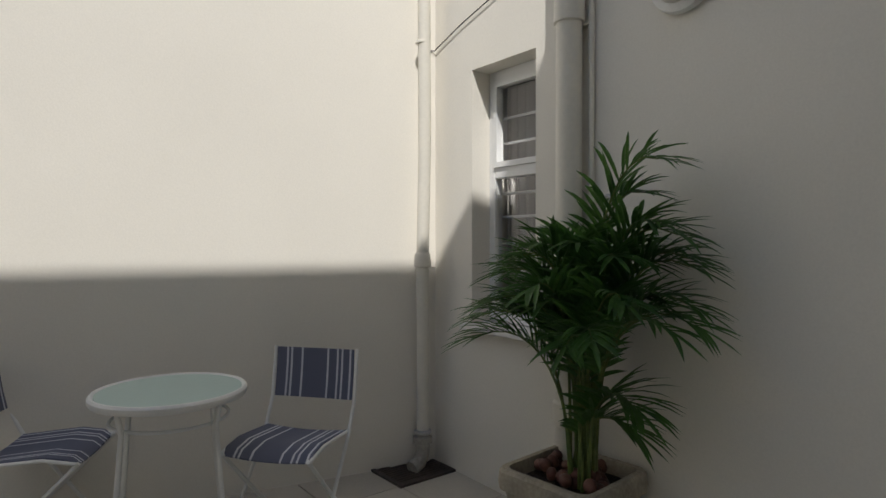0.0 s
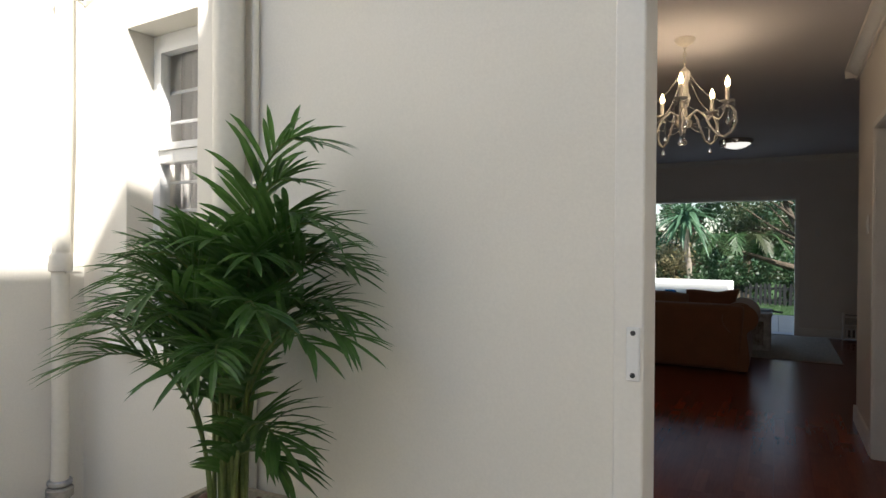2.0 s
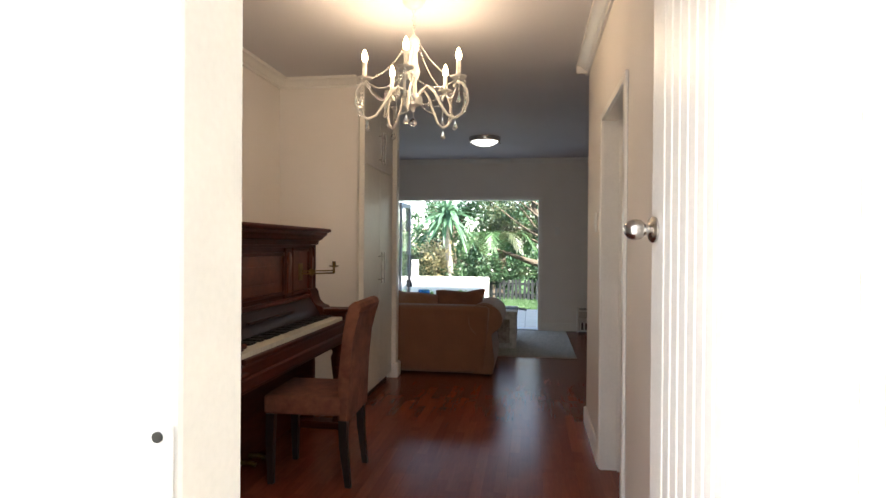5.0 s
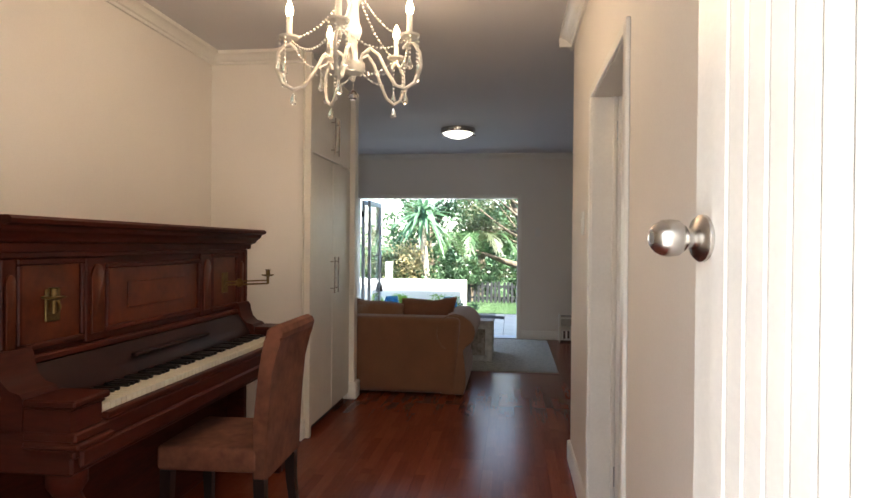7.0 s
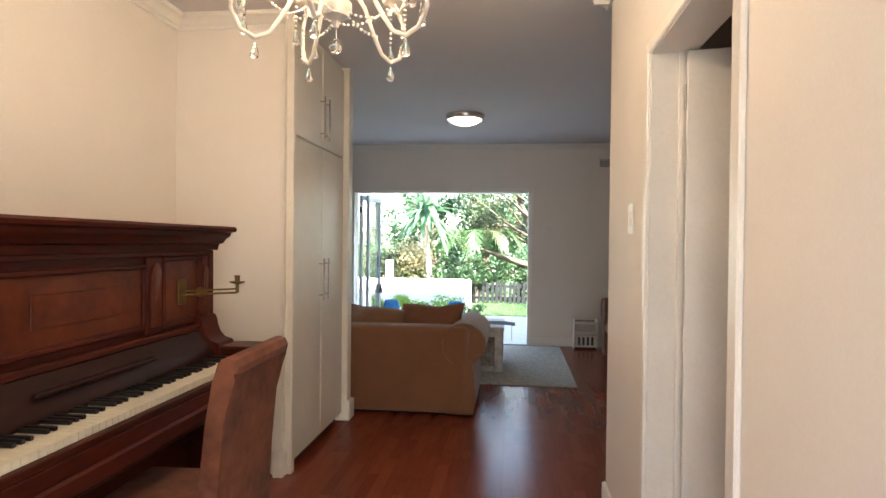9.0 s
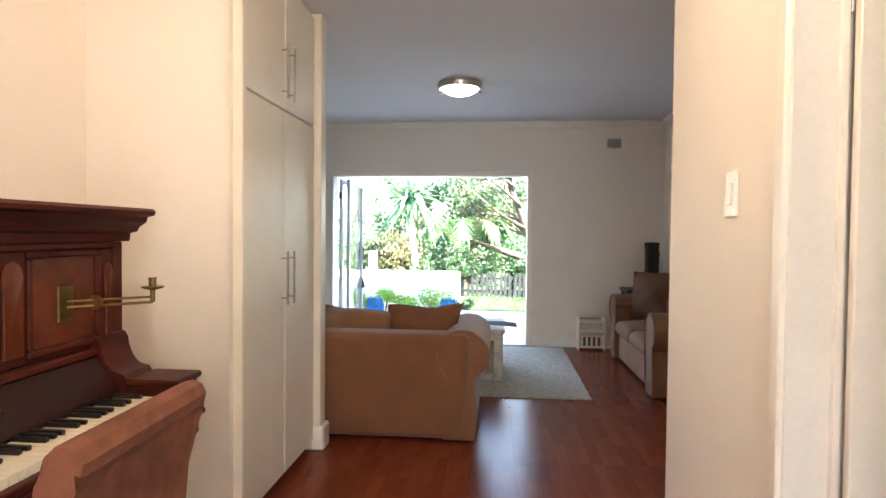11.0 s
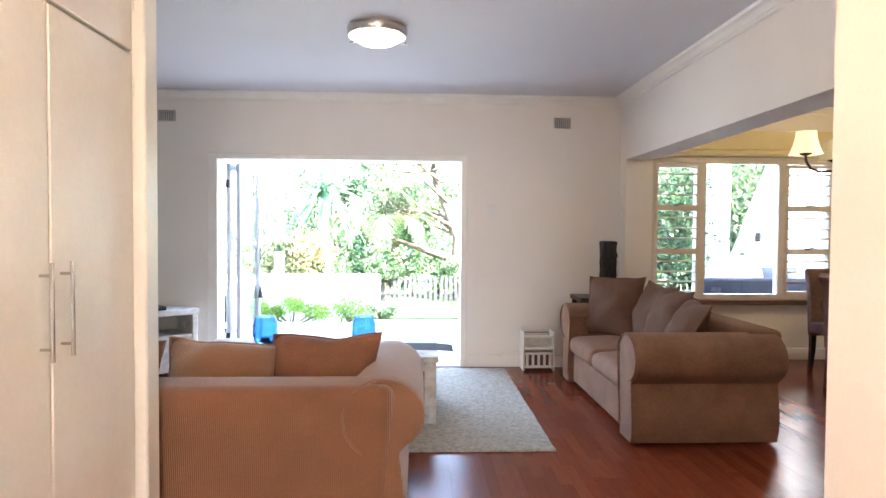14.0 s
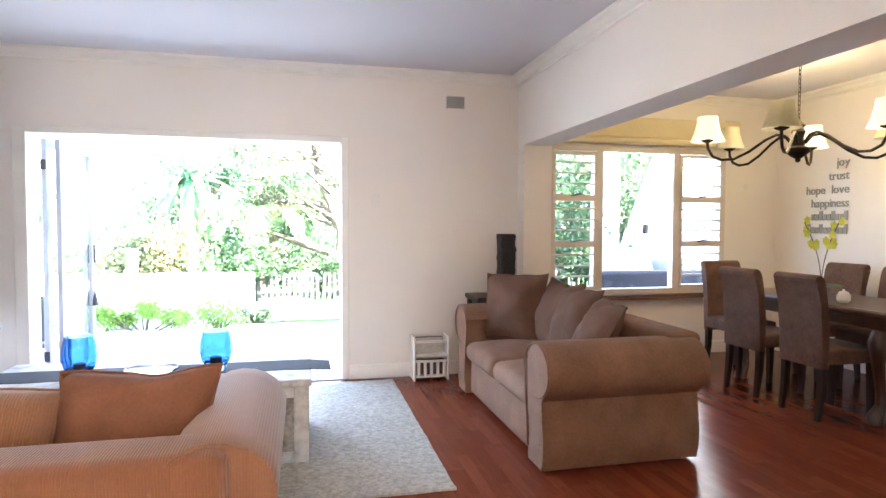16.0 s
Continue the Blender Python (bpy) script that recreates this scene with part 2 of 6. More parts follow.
# front wall with the courtyard window and the front door
setting("wall_front", boxes((-2.75, -2.215, 0, 0.24, -0.05, TOPZ), (-2.215, -1.73, 0, 0.24, -0.05, 0.83), (-2.215, -1.73, 0, 0.24, 2.25, TOPZ),
                            (-1.73, -0.052, 0, 0.24, -0.05, TOPZ), (-0.052, 0.93, 0, 0.24, 2.12, TOPZ), (0.93, 2.6, 0, 0.24, -0.05, TOPZ)),
        PLASTER, "cream painted plaster front wall of the courtyard", "wall", FW)
setting("wall_courtyard", B(-0.4, 7.0, -0.22, 0, -0.05, TOPZ), PLASTER, "tall cream plastered courtyard wall, half in sun", "wall", LW)
# unseen wall, added at this height to cast the courtyard's diagonal shadow
setting("wall_courtyard_right", B(0.0, 9.0, 0, 0.2, -0.05, 6.77), PLASTER, "plain cream courtyard wall, out of view", "wall", Matrix.Translation((2.25, -0.09, 0)) @ Matrix.Rotation(radians(-103.5), 4, "Z"))
setting("wall_courtyard_back", B(-5.2, 2.5, -6.7, -6.5, -0.05, 4.0), PLASTER, "plain cream courtyard wall, out of view", "wall")

# inner walls
setting("wall_hall", boxes((HX, HX + 0.14, 0.22, 2.08, 0, CEILZ), (HX, HX + 0.14, 2.08, 2.94, 2.05, CEILZ), (HX, HX + 0.14, 2.94, 3.85, 0, CEILZ),
                           (HX + 0.14, DX, 3.71, 3.85, 0, CEILZ)), WALL, "cream painted hall wall with a side doorway", "wall")
setting("wall_nook_side", B(NX - 0.14, NX, 0.29, NY + 0.14, 0, CEILZ), WALL, "cream painted wall behind the piano", "wall")
setting("wall_nook_end", B(NX, -0.96, NY, NY + 0.06, 0, CEILZ), WALL, "cream painted wall at the end of the piano nook", "wall")
setting("wall_lounge_back", B(LX, -0.93, LB - 0.1, LB, 0, CEILZ), WALL, "cream lounge wall behind the sofa", "wall")
setting("wall_lounge_side", B(LX - 0.2, LX, LB - 0.1, GW + 0.25, 0, CEILZ), WALL, "cream lounge side wall", "wall")
setting("wall_garden", boxes((LX, -1.84, GW, GW + 0.25, 0, CEILZ), (-1.84, 0.56, GW, GW + 0.25, 2.03, CEILZ), (0.56, BX, GW, GW + 0.25, 0, CEILZ)),
        WALL, "white painted wall with wide garden doorway", "wall")
setting("pier", B(BX, BX + 0.26, 8.54, DW + 0.2, 0, CEILZ), WALL, "white painted pier beside the dining opening", "wall")
setting("beam", B(BX, BX + 0.26, 3.85, 8.54, 2.035, CEILZ), WALL, "white painted beam over the dining opening", "beam")
setting("wall_dining_window", boxes((BX + 0.26, 2.56, DW, DW + 0.2, 0, CEILZ), (2.56, 4.53, DW, DW + 0.2, 0, 0.64), (2.56, 4.53, DW, DW + 0.2, 2.11, CEILZ), (4.53, DX, DW, DW + 0.2, 0, CEILZ)),
        WALL, "cream dining room wall with a wide window", "wall")
setting("wall_dining_side", B(DX, DX + 0.2, 3.71, DW + 0.2, 0, CEILZ), WALL, "cream dining room wall with metal words", "wall")
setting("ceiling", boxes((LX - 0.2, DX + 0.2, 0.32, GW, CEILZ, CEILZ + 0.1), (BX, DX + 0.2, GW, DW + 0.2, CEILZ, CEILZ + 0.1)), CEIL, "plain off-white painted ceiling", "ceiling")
setting("wall_upper_storey", boxes((LX - 0.2, DX + 0.2, 0.33, 0.55, CEILZ + 0.12, 6.04), (LX - 0.2, DX + 0.2, DW - 0.05, DW + 0.2, CEILZ + 0.12, 6.04), (LX - 0.2, LX, 0.55, DW - 0.05, CEILZ + 0.12, 6.04), (DX, DX + 0.2, 0.55, DW - 0.05, CEILZ + 0.12, 6.04)), GARDENWALL, "plain white upper storey of the house", "wall")
setting("roof", B(LX - 0.4, DX + 0.4, 0.3, DW + 0.4, 6.05, 6.24), ROOF, "plain flat roof slab", "roof")
# unseen wall, added to keep the sun off the outdoor sofa
setting("wall_house_end", B(DX + 0.21, 9.6, DW - 0.2, DW + 0.2, -0.1, 6.04), GARDENWALL, "plain white unseen wall added to shade the veranda", "wall")
# rooms behind openings
setting("wall_side_room", boxes((HX + 0.14, 3.2, 0.5, 0.6, 0, CEILZ), (3.1, 3.2, 0.6, 3.71, 0, CEILZ)), WALL, "cream wall of the side room", "wall")
setting("wall_window_room", boxes((-3.0, NX - 0.14, 2.0, 2.1, 0, CEILZ), (-3.1, -3.0, 0.3, 2.1, 0, CEILZ)), WALL, "plain wall of the room behind the window", "wall")

# floors and ground
house_floor = setting("floor", boxes((LX - 0.2, DX + 0.2, 0.26, GW + 0.02, -0.14, -0.012), (BX, DX + 0.2, GW + 0.02, DW + 0.1, -0.14, -0.012), (0.0, 0.87, 0.0, 0.26, -0.14, -0.012)), FLOORBASE, "glossy red-brown cherry laminate plank floor", "floor")
yard = setting("courtyard_floor", B(-5.0, 2.6, -6.7, 0.05, -0.2, -0.01), GROUT, "pale square courtyard paving tiles", "paving")
setting("ground", B(-400, 400, -400, 400, -0.6, -0.22), LAWN, "open garden ground reaching far away", "ground")
setting("lawn", B(-14, 20, 12.1, 16.5, -0.2, -0.10), LAWN, "green mown garden lawn", "lawn")
patio = setting("patio", B(-9, 9, GW + 0.03, 12.1, -0.2, -0.05), GROUT, "pale paved patio outside the garden doors", "paving")

# ---- fixed joinery ----
CORN = [(0, 0), (0.016, 0.0), (0.02, 0.015), (0.034, 0.02), (0.05, 0.04), (0.075, 0.053), (0.085, 0.053), (0.09, 0.062), (0.09, 0.074), (0, 0.074)]
CZ = CEILZ - 0.075
SKIRT = [(0, 0), (0.018, 0), (0.018, 0.085), (0.014, 0.095), (0.014, 0.11), (0.006, 0.122), (0, 0.122)]


def run(name, prof, z, a, b, side, material, label):
    setting(name, sweep(bmesh.new(), prof, (*a, z), (*b, z), (*side, 0)), material, label, "moulding")


for a, b, side in (((HX, 0.3), (HX, 3.94), (-1, 0)), ((HX - 0.09, 3.85), (BX, 3.85), (0, 1)), ((NX, 0.3), (NX, NY), (1, 0)), ((NX, NY), (-0.955, NY), (0, -1)),
                   ((LX, LB), (-0.9, LB), (0, 1)), ((LX, LB), (LX, GW), (1, 0)), ((LX, GW), (BX, GW), (0, -1)), ((BX, 3.85), (BX, GW), (-1, 0)),
                   ((BX + 0.26, DW), (DX, DW), (0, -1)), ((DX, 3.85), (DX, DW), (-1, 0)), ((BX + 0.26, 3.85), (BX + 0.26, 8.54), (1, 0))):
    run("cornice", CORN, CZ, a, b, side, TRIM, "white stepped plaster cornice")
for a, b, side in (((HX, 2.99), (HX, 3.868), (-1, 0)), ((HX, 0.3), (HX, 2.02), (-1, 0)), ((HX - 0.018, 3.85), (2.1, 3.85), (0, 1)), ((NX, 0.3), (NX, NY), (1, 0)), ((NX, NY), (-0.945, NY), (0, -1)),
                   ((LX, LB), (-0.88, LB), (0, 1)), ((LX, GW), (-1.9, GW), (0, -1)), ((0.615, GW), (BX, GW), (0, -1)), ((BX + 0.26, DW), (DX, DW), (0, -1)), ((DX, 3.85), (DX, DW), (-1, 0))):
    run("baseboard", SKIRT, 0.0, a, b, side, TRIM, "white painted timber skirting board")

# front door frame, threshold and leaf
fd = tagged(new("front_door_frame"), "white painted timber frame of the front door", "door frame", kind="structure")
fd.matrix_basis = FW
part("jamb", boxes((-0.052, 0.024, -0.012, 0.13, 0.0, 2.12), bevel=0.004), TRIM, fd)
part("jamb", boxes((0.868, 0.93, -0.012, 0.13, 0.0, 2.12), bevel=0.004), TRIM, fd)
part("head", boxes((0.024, 0.868, -0.012, 0.13, 2.055, 2.12), bevel=0.004), TRIM, fd)
part("threshold", boxes((0.024, 0.868, -0.02, 0.13, -0.03, 0.012), bevel=0.004), FLOORBASE, fd, "dark timber threshold")
STEEL = mat("dull_steel", (0.5, 0.5, 0.5), 0.4, 0.9, vary=0.15)
DARKHOLE = mat("dark_screw", (0.03, 0.03, 0.03), 0.5)
sp = part("strike_plate", boxes((-0.017, 0.017, -0.02, -0.0125, 0.955, 1.092), bevel=0.003), WHITEMETAL, fd, "white painted metal strike plate")
for z in (0.97, 1.077):
    part("screw", lathe(bmesh.new(), [(0.0065, 0), (0.0065, 0.003), (0, 0.0035)], 12, (0, -0.02, z), Matrix.Rotation(radians(90), 4, "X")), DARKHOLE, sp)

hx, hy, kx, ky = 0.878, 0.136, 0.748, 0.985
ang = math.degrees(math.atan2(ky - hy, kx - hx))
leaf = thing("front_door", pose(hx, hy, 0.012, 0, 0, ang), "white grooved timber front door standing open into the hall", "door", kind="structure")
leaf["kind"] = "structure"
lw = 0.872
part("panel", boxes((0.0, lw, -0.04, 0.0, 0.0, 2.03), bevel=0.004), TRIM, leaf)
for i in range(17):
    x = 0.03 + i * 0.046
    part("groove_board", boxes((x, x + 0.041, 0.0005, 0.008, 0.06, 1.97), bevel=0.003), TRIM, leaf)
ROSE = [(0.034, 0), (0.034, 0.005), (0.03, 0.010), (0.018, 0.014), (0.0135, 0.018), (0.0135, 0.025), (0.019, 0.029), (0.0255, 0.038), (0.027, 0.049), (0.0258, 0.060), (0.021, 0.069), (0.0135, 0.076), (0.0125, 0.0765), (0.0115, 0.072), (0, 0.072)]
knob = part("door_knob", lathe(bmesh.new(), ROSE, 32, (lw - 0.045, 0.0085, 1.335), Matrix.Rotation(radians(-90), 4, "X")), CHROME, leaf, "brushed nickel round door knob")
part("keyhole", lathe(bmesh.new(), [(0.009, 0), (0.009, 0.003), (0, 0.003)], 14, (lw - 0.045, 0.0810, 1.335), Matrix.Rotation(radians(-90), 4, "X")), STEEL, knob)

# side doorway of the hall
sd = tagged(new("door_1_frame"), "cream painted casing of the side doorway", "door frame", kind="structure")
part("lining", boxes((HX - 0.004, HX + 0.144, 2.92, 2.944, 0, 2.03)), TRIM, sd)
part("lining", boxes((HX - 0.004, HX + 0.144, 2.076, 2.1, 0, 2.03)), TRIM, sd)
part("lining", boxes((HX - 0.004, HX + 0.144, 2.076, 2.944, 2.03, 2.054)), TRIM, sd)
part("casing", boxes((HX - 0.016, HX - 0.0005, 2.93, 2.975, 0, 2.075), bevel=0.004), TRIM, sd)
part("casing", boxes((HX - 0.016, HX - 0.0005, 2.035, 2.09, 0, 2.075), bevel=0.004), TRIM, sd)
part("casing", boxes((HX - 0.016, HX - 0.0005, 2.0905, 2.9295, 2.035, 2.075), bevel=0.004), TRIM, sd)
part("door_stop", boxes((HX + 0.09, HX + 0.104, 2.905, 2.919, 0, 2.03)), TRIM, sd)
d1 = tagged(new("door_1"), "cream painted flush door opened into the side room", "door", kind="structure")
d1.matrix_basis = pose(HX + 0.113, 2.903, 0.012, 0, 0, -13)
part("panel", boxes((0.0, 0.78, -0.04, 0.0, 0.0, 2.01), bevel=0.003), TRIM, d1)
for z in (0.25, 1.86):
    part("hinge", lathe(bmesh.new(), [(0.006, -0.045), (0.006, 0.045)], 10, (-0.004, 0.006, z)), STEEL, d1)

# wall switches and vents
SWITCH = mat("switch_plastic", (0.76, 0.74, 0.70), 0.35, vary=0.03)


def switch(name, m, w, h):
    s = thing(name, m, "white plastic light switch on the wall", "light switch")
    part("plate", boxes((-w / 2, w / 2, -0.009, 0, -h / 2, h / 2), bevel=0.003), SWITCH, s)
    part("rocker", boxes((-0.012, 0.012, -0.014, -0.0095, -0.03, 0.03), bevel=0.002), SWITCH, s)


switch("light_switch", pose(HX - 0.0005, 3.25, 1.455, 0, 0, -90), 0.075, 0.125)
switch("light_switch", pose(0.84, GW - 0.0005, 1.53), 0.075, 0.12)
switch("light_switch", pose(4.78, DW - 0.0005, 1.74), 0.05, 0.05)
VENTM = mat("vent_paint", (0.62, 0.60, 0.56), 0.6)


def vent(m, w=0.165, h=0.11):
    v = thing("air_vent", m, "small white grid air brick high on the wall", "air vent", "air vents")
    # dark sheet on the wall, painted shade for the holes behind the grid
    part("backing", boxes((-w / 2, w / 2, -0.002, 0, -h / 2, h / 2)), DARKHOLE, v)
    part("frame", boxes((-w / 2, w / 2, -0.01, -0.0025, h / 2 - 0.008, h / 2), (-w / 2, w / 2, -0.01, -0.0025, -h / 2, -h / 2 + 0.008),
                        (-w / 2, -w / 2 + 0.008, -0.01, -0.0025, -h / 2 + 0.008, h / 2 - 0.008), (w / 2 - 0.008, w / 2, -0.01, -0.0025, -h / 2 + 0.008, h / 2 - 0.008)), VENTM, v)
    for i in range(1, 8):
        x = -w / 2 + w * i / 8
        part("bar", boxes((x - 0.003, x + 0.003, -0.008, -0.003, -h / 2 + 0.008, h / 2 - 0.008)), VENTM, v)
    for i in range(1, 5):
        z = -h / 2 + h * i / 5
        part("slat", boxes((-w / 2 + 0.008, w / 2 - 0.008, -0.0095, -0.0085, z - 0.003, z + 0.003)), VENTM, v)


vent(pose(1.543, GW - 0.001, 2.40))
vent(pose(-2.276, GW - 0.001, 2.42))
vent(pose(4.6, DW - 0.001, 2.36))

# built-in cupboard
cup = thing("built_in_cupboard", pose(0, 0, 0), "tall cream painted built-in cupboard with four doors", "cupboard", kind="")
part("end_post", boxes((CX - 0.03, -0.945, 3.985, 4.09, 0, CEILZ - 0.002), (-0.944, CX + 0.012, 4.02, 4.065, 0.0, CEILZ - 0.002), bevel=0.004), CUPPAINT, cup)
part("end_post", boxes((CX - 0.05, -0.868, 5.075, 5.179, 0, CEILZ - 0.002), bevel=0.006), CUPPAINT, cup)
part("body", boxes((-1.5, CX - 0.022, 4.1, 5.074, 0.06, CEILZ - 0.002)), CUPPAINT, cup)
part("plinth", boxes((-1.45, CX - 0.05, 4.1, 5.074, 0.0, 0.058)), DARKVOID, cup)
part("post_base", boxes((-0.99, -0.925, 3.955, 4.06, 0, 0.14), bevel=0.006), TRIM, cup)
part("post_base", boxes((-0.93, -0.845, 5.068, 5.2, 0, 0.15), bevel=0.01), TRIM, cup)
for y0, y1, hs in ((4.072, 4.566, 1), (4.574, 5.068, -1)):
    for z0, z1 in ((0.06, 1.962), (1.973, CEILZ - 0.03)):
        dr = part("door", boxes((CX - 0.02, CX, y0, y1, z0, z1), bevel=0.004), CUPPAINT, cup)
        hy_ = (y1 - 0.045) if hs > 0 else (y0 + 0.045)
        hz = (0.96, 1.235) if z0 < 1 else (2.02, 2.30)
        hb = tube(bmesh.new(), [(CX + 0.034, hy_, hz[0]), (CX + 0.034, hy_, hz[1])], 0.006, 10)
        for z in (hz[0] + 0.035, hz[1] - 0.035):
            tube(hb, [(CX + 0.0005, hy_, z), (CX + 0.034, hy_, z)], 0.0045, 8)
        part("handle", hb, CHROME, dr, "brushed nickel bar handle")
        for z in (z0 + 0.15, z1 - 0.15):
            part("hinge", boxes((CX - 0.004, CX + 0.004, (y0 - 0.006) if hs > 0 else (y1 + 0.001), (y0 - 0.001) if hs > 0 else (y1 + 0.006), z, z + 0.06)), CUPPAINT, dr)

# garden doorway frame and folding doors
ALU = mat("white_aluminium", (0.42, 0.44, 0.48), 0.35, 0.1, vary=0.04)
gd = tagged(new("garden_door_frame"), "white frame of the wide garden doorway", "door frame", kind="structure")
part("jamb", boxes((-1.895, -1.80, GW - 0.014, GW + 0.2, 0, 2.07), bevel=0.005), TRIM, gd)
part("jamb", boxes((0.55, 0.612, GW - 0.014, GW + 0.2, 0, 2.07), bevel=0.005), TRIM, gd)
part("head", boxes((-1.80, 0.55, GW - 0.014, GW + 0.2, 2.015, 2.07), bevel=0.005), TRIM, gd)
part("threshold", boxes((-1.80, 0.55, GW - 0.01, GW + 0.26, -0.05, 0.008)), ALU, gd)


def fold(a, b, hung=True):
    dx, dy = b[0] - a[0], b[1] - a[1]
    w = math.hypot(dx, dy)
    f = thing("folding_door", pose(a[0], a[1], 0.015, 0, 0, math.degrees(math.atan2(dy, dx))), "glazed white aluminium folding door leaf, folded open", "door", "folding doors")
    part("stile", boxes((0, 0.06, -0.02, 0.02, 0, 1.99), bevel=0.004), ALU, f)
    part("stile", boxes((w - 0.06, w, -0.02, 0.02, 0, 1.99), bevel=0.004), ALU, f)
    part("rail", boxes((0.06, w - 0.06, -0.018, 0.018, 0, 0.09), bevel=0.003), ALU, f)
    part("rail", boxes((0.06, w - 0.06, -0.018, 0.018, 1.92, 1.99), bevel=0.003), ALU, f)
    p = part("pane", boxes((0.06, w - 0.06, -0.003, 0.003, 0.09, 1.92)), GLASS, f, "clear glass")
    p.visible_shadow = False
    for z in (0.2, 1.74) if hung else ():
        part("hinge", boxes((-0.012, 0.0, -0.02, 0.02, z, z + 0.08)), DARKHOLE, f)
    part("pull", boxes((w - 0.04, w - 0.02, -0.034, -0.0205, 0.95, 1.12), bevel=0.003), DARKHOLE, f, "dark door pull")


fold((-1.775, 8.93), (-1.715, 9.68))
fold((-1.68, 8.95), (-1.672, 9.70), False)

ts = thing("tassel", pose(-1.655, 9.66, 0.0), "small dark tassel hanging from the door pull", "tassel")
part("cord", tube(bmesh.new(), [(0, 0, 1.0), (0.012, -0.01, 0.85), (0.015, -0.01, 0.70)], 0.003, 6), DARKHOLE, ts)
part("skirt", lathe(bmesh.new(), [(0.026, 0.57), (0.02, 0.63), (0.009, 0.68), (0.011, 0.695), (0.006, 0.71)], 12, (0.015, -0.01, 0)), DARKHOLE, ts)

# dining room window
# frame colour lowered to beige; the backlit shade is put into it
WINP = mat("backlit_cream_window_paint", (0.64, 0.58, 0.52), 0.45, vary=0.06, scale=6, bump=0.04)
win = tagged(new("window_1"), "wide white framed window with louvre-barred side casements", "window", kind="structure")
WX0, WX1, WZ0, WZ1 = 2.56, 4.53, 0.64, 2.11
part("window_frame", boxes((WX0, WX0 + 0.05, DW - 0.01, DW + 0.08, WZ0, WZ1), (WX1 - 0.05, WX1, DW - 0.01, DW + 0.08, WZ0, WZ1), (WX0 + 0.05, WX1 - 0.05, DW - 0.01, DW + 0.08, WZ1 - 0.05, WZ1), (WX0 + 0.05, WX1 - 0.05, DW - 0.01, DW + 0.08, WZ0, WZ0 + 0.05)), WINP, win)
for x in (3.10, 3.96):
    part("mullion", boxes((x - 0.035, x + 0.035, DW - 0.008, DW + 0.075, WZ0 + 0.05, WZ1 - 0.05)), WINP, win)
part("window_sill", boxes((WX0 - 0.05, WX1 + 0.06, DW - 0.09, DW - 0.011, WZ0 - 0.05, WZ0 - 0.005), bevel=0.005), mat("dark_sill", (0.12, 0.07, 0.05), 0.4), win, "dark timber sill")
for x0, x1 in ((WX0 + 0.035, 3.065), (3.995, WX1 - 0.035)):
    for k in range(3):
        z0 = WZ0 + 0.05 + k * 0.453
        z1 = z0 + 0.453
        part("casement", boxes((x0, x0 + 0.03, DW - 0.02, DW + 0.06, z0, z1), (x1 - 0.03, x1, DW - 0.02, DW + 0.06, z0, z1), (x0 + 0.03, x1 - 0.03, DW - 0.02, DW + 0.06, z0, z0 + 0.03), (x0 + 0.03, x1 - 0.03, DW - 0.02, DW + 0.06, z1 - 0.03, z1)), WINP, win)
        p = part("pane", boxes((x0 + 0.03, x1 - 0.03, DW + 0.02, DW + 0.026, z0 + 0.03, z1 - 0.03)), GLASS, win)
        p.visible_shadow = False
        for q in (0.3, 0.53, 0.77):
            part("burglar_bar", tube(bmesh.new(), [(x0 + 0.01, DW - 0.028, z0 + 0.453 * q), (x1 - 0.01, DW - 0.028, z0 + 0.453 * q)], 0.008, 8), WINP, win)
        if k:
            c = (x0 + x1) / 2
            part("latch", tube(bmesh.new(), [(c - 0.05, DW - 0.04, z0 + 0.025), (c - 0.01, DW - 0.045, z0 + 0.03), (c + 0.05, DW - 0.05, z0 + 0.045)], 0.009, 8), DARKHOLE, win, "black casement latch")
p = part("pane", boxes((3.135, 3.925, DW + 0.02, DW + 0.026, WZ0 + 0.05, WZ1 - 0.05)), GLASS, win)
p.visible_shadow = False
BLIND = mat("cream_blind", (0.72, 0.62, 0.38), 0.85, vary=0.06)
pel = thing("roller_blind", pose(0, 0, 0), "cream rolled-up fabric blind above the window", "blind")
part("roll", tube(bmesh.new(), [(2.42, DW - 0.06, 2.165), (4.66, DW - 0.06, 2.165)], 0.035, 14), BLIND, pel)
part("valance", boxes((2.40, 4.68, DW - 0.045, DW - 0.001, 2.205, 2.40), bevel=0.006), BLIND, pel)

# courtyard window
cw = tagged(new("window_2"), "white framed courtyard window with burglar bars behind the glass", "window", kind="structure")
cw.matrix_basis = FW
a0, a1, z0, z1 = -2.215, -1.73, 0.87, 2.25
Y0, Y1 = 0.125, 0.185
part("window_frame", boxes((a0, a0 + 0.05, Y0, Y1, z0, z1), (a1 - 0.05, a1, Y0, Y1, z0, z1), (a0 + 0.05, a1 - 0.05, Y0, Y1, z1 - 0.06, z1), (a0 + 0.05, a1 - 0.05, Y0, Y1, z0, z0 + 0.05), (a0 + 0.05, a1 - 0.05, Y0, Y1, 1.66, 1.72), bevel=0.004), UPVC, cw)
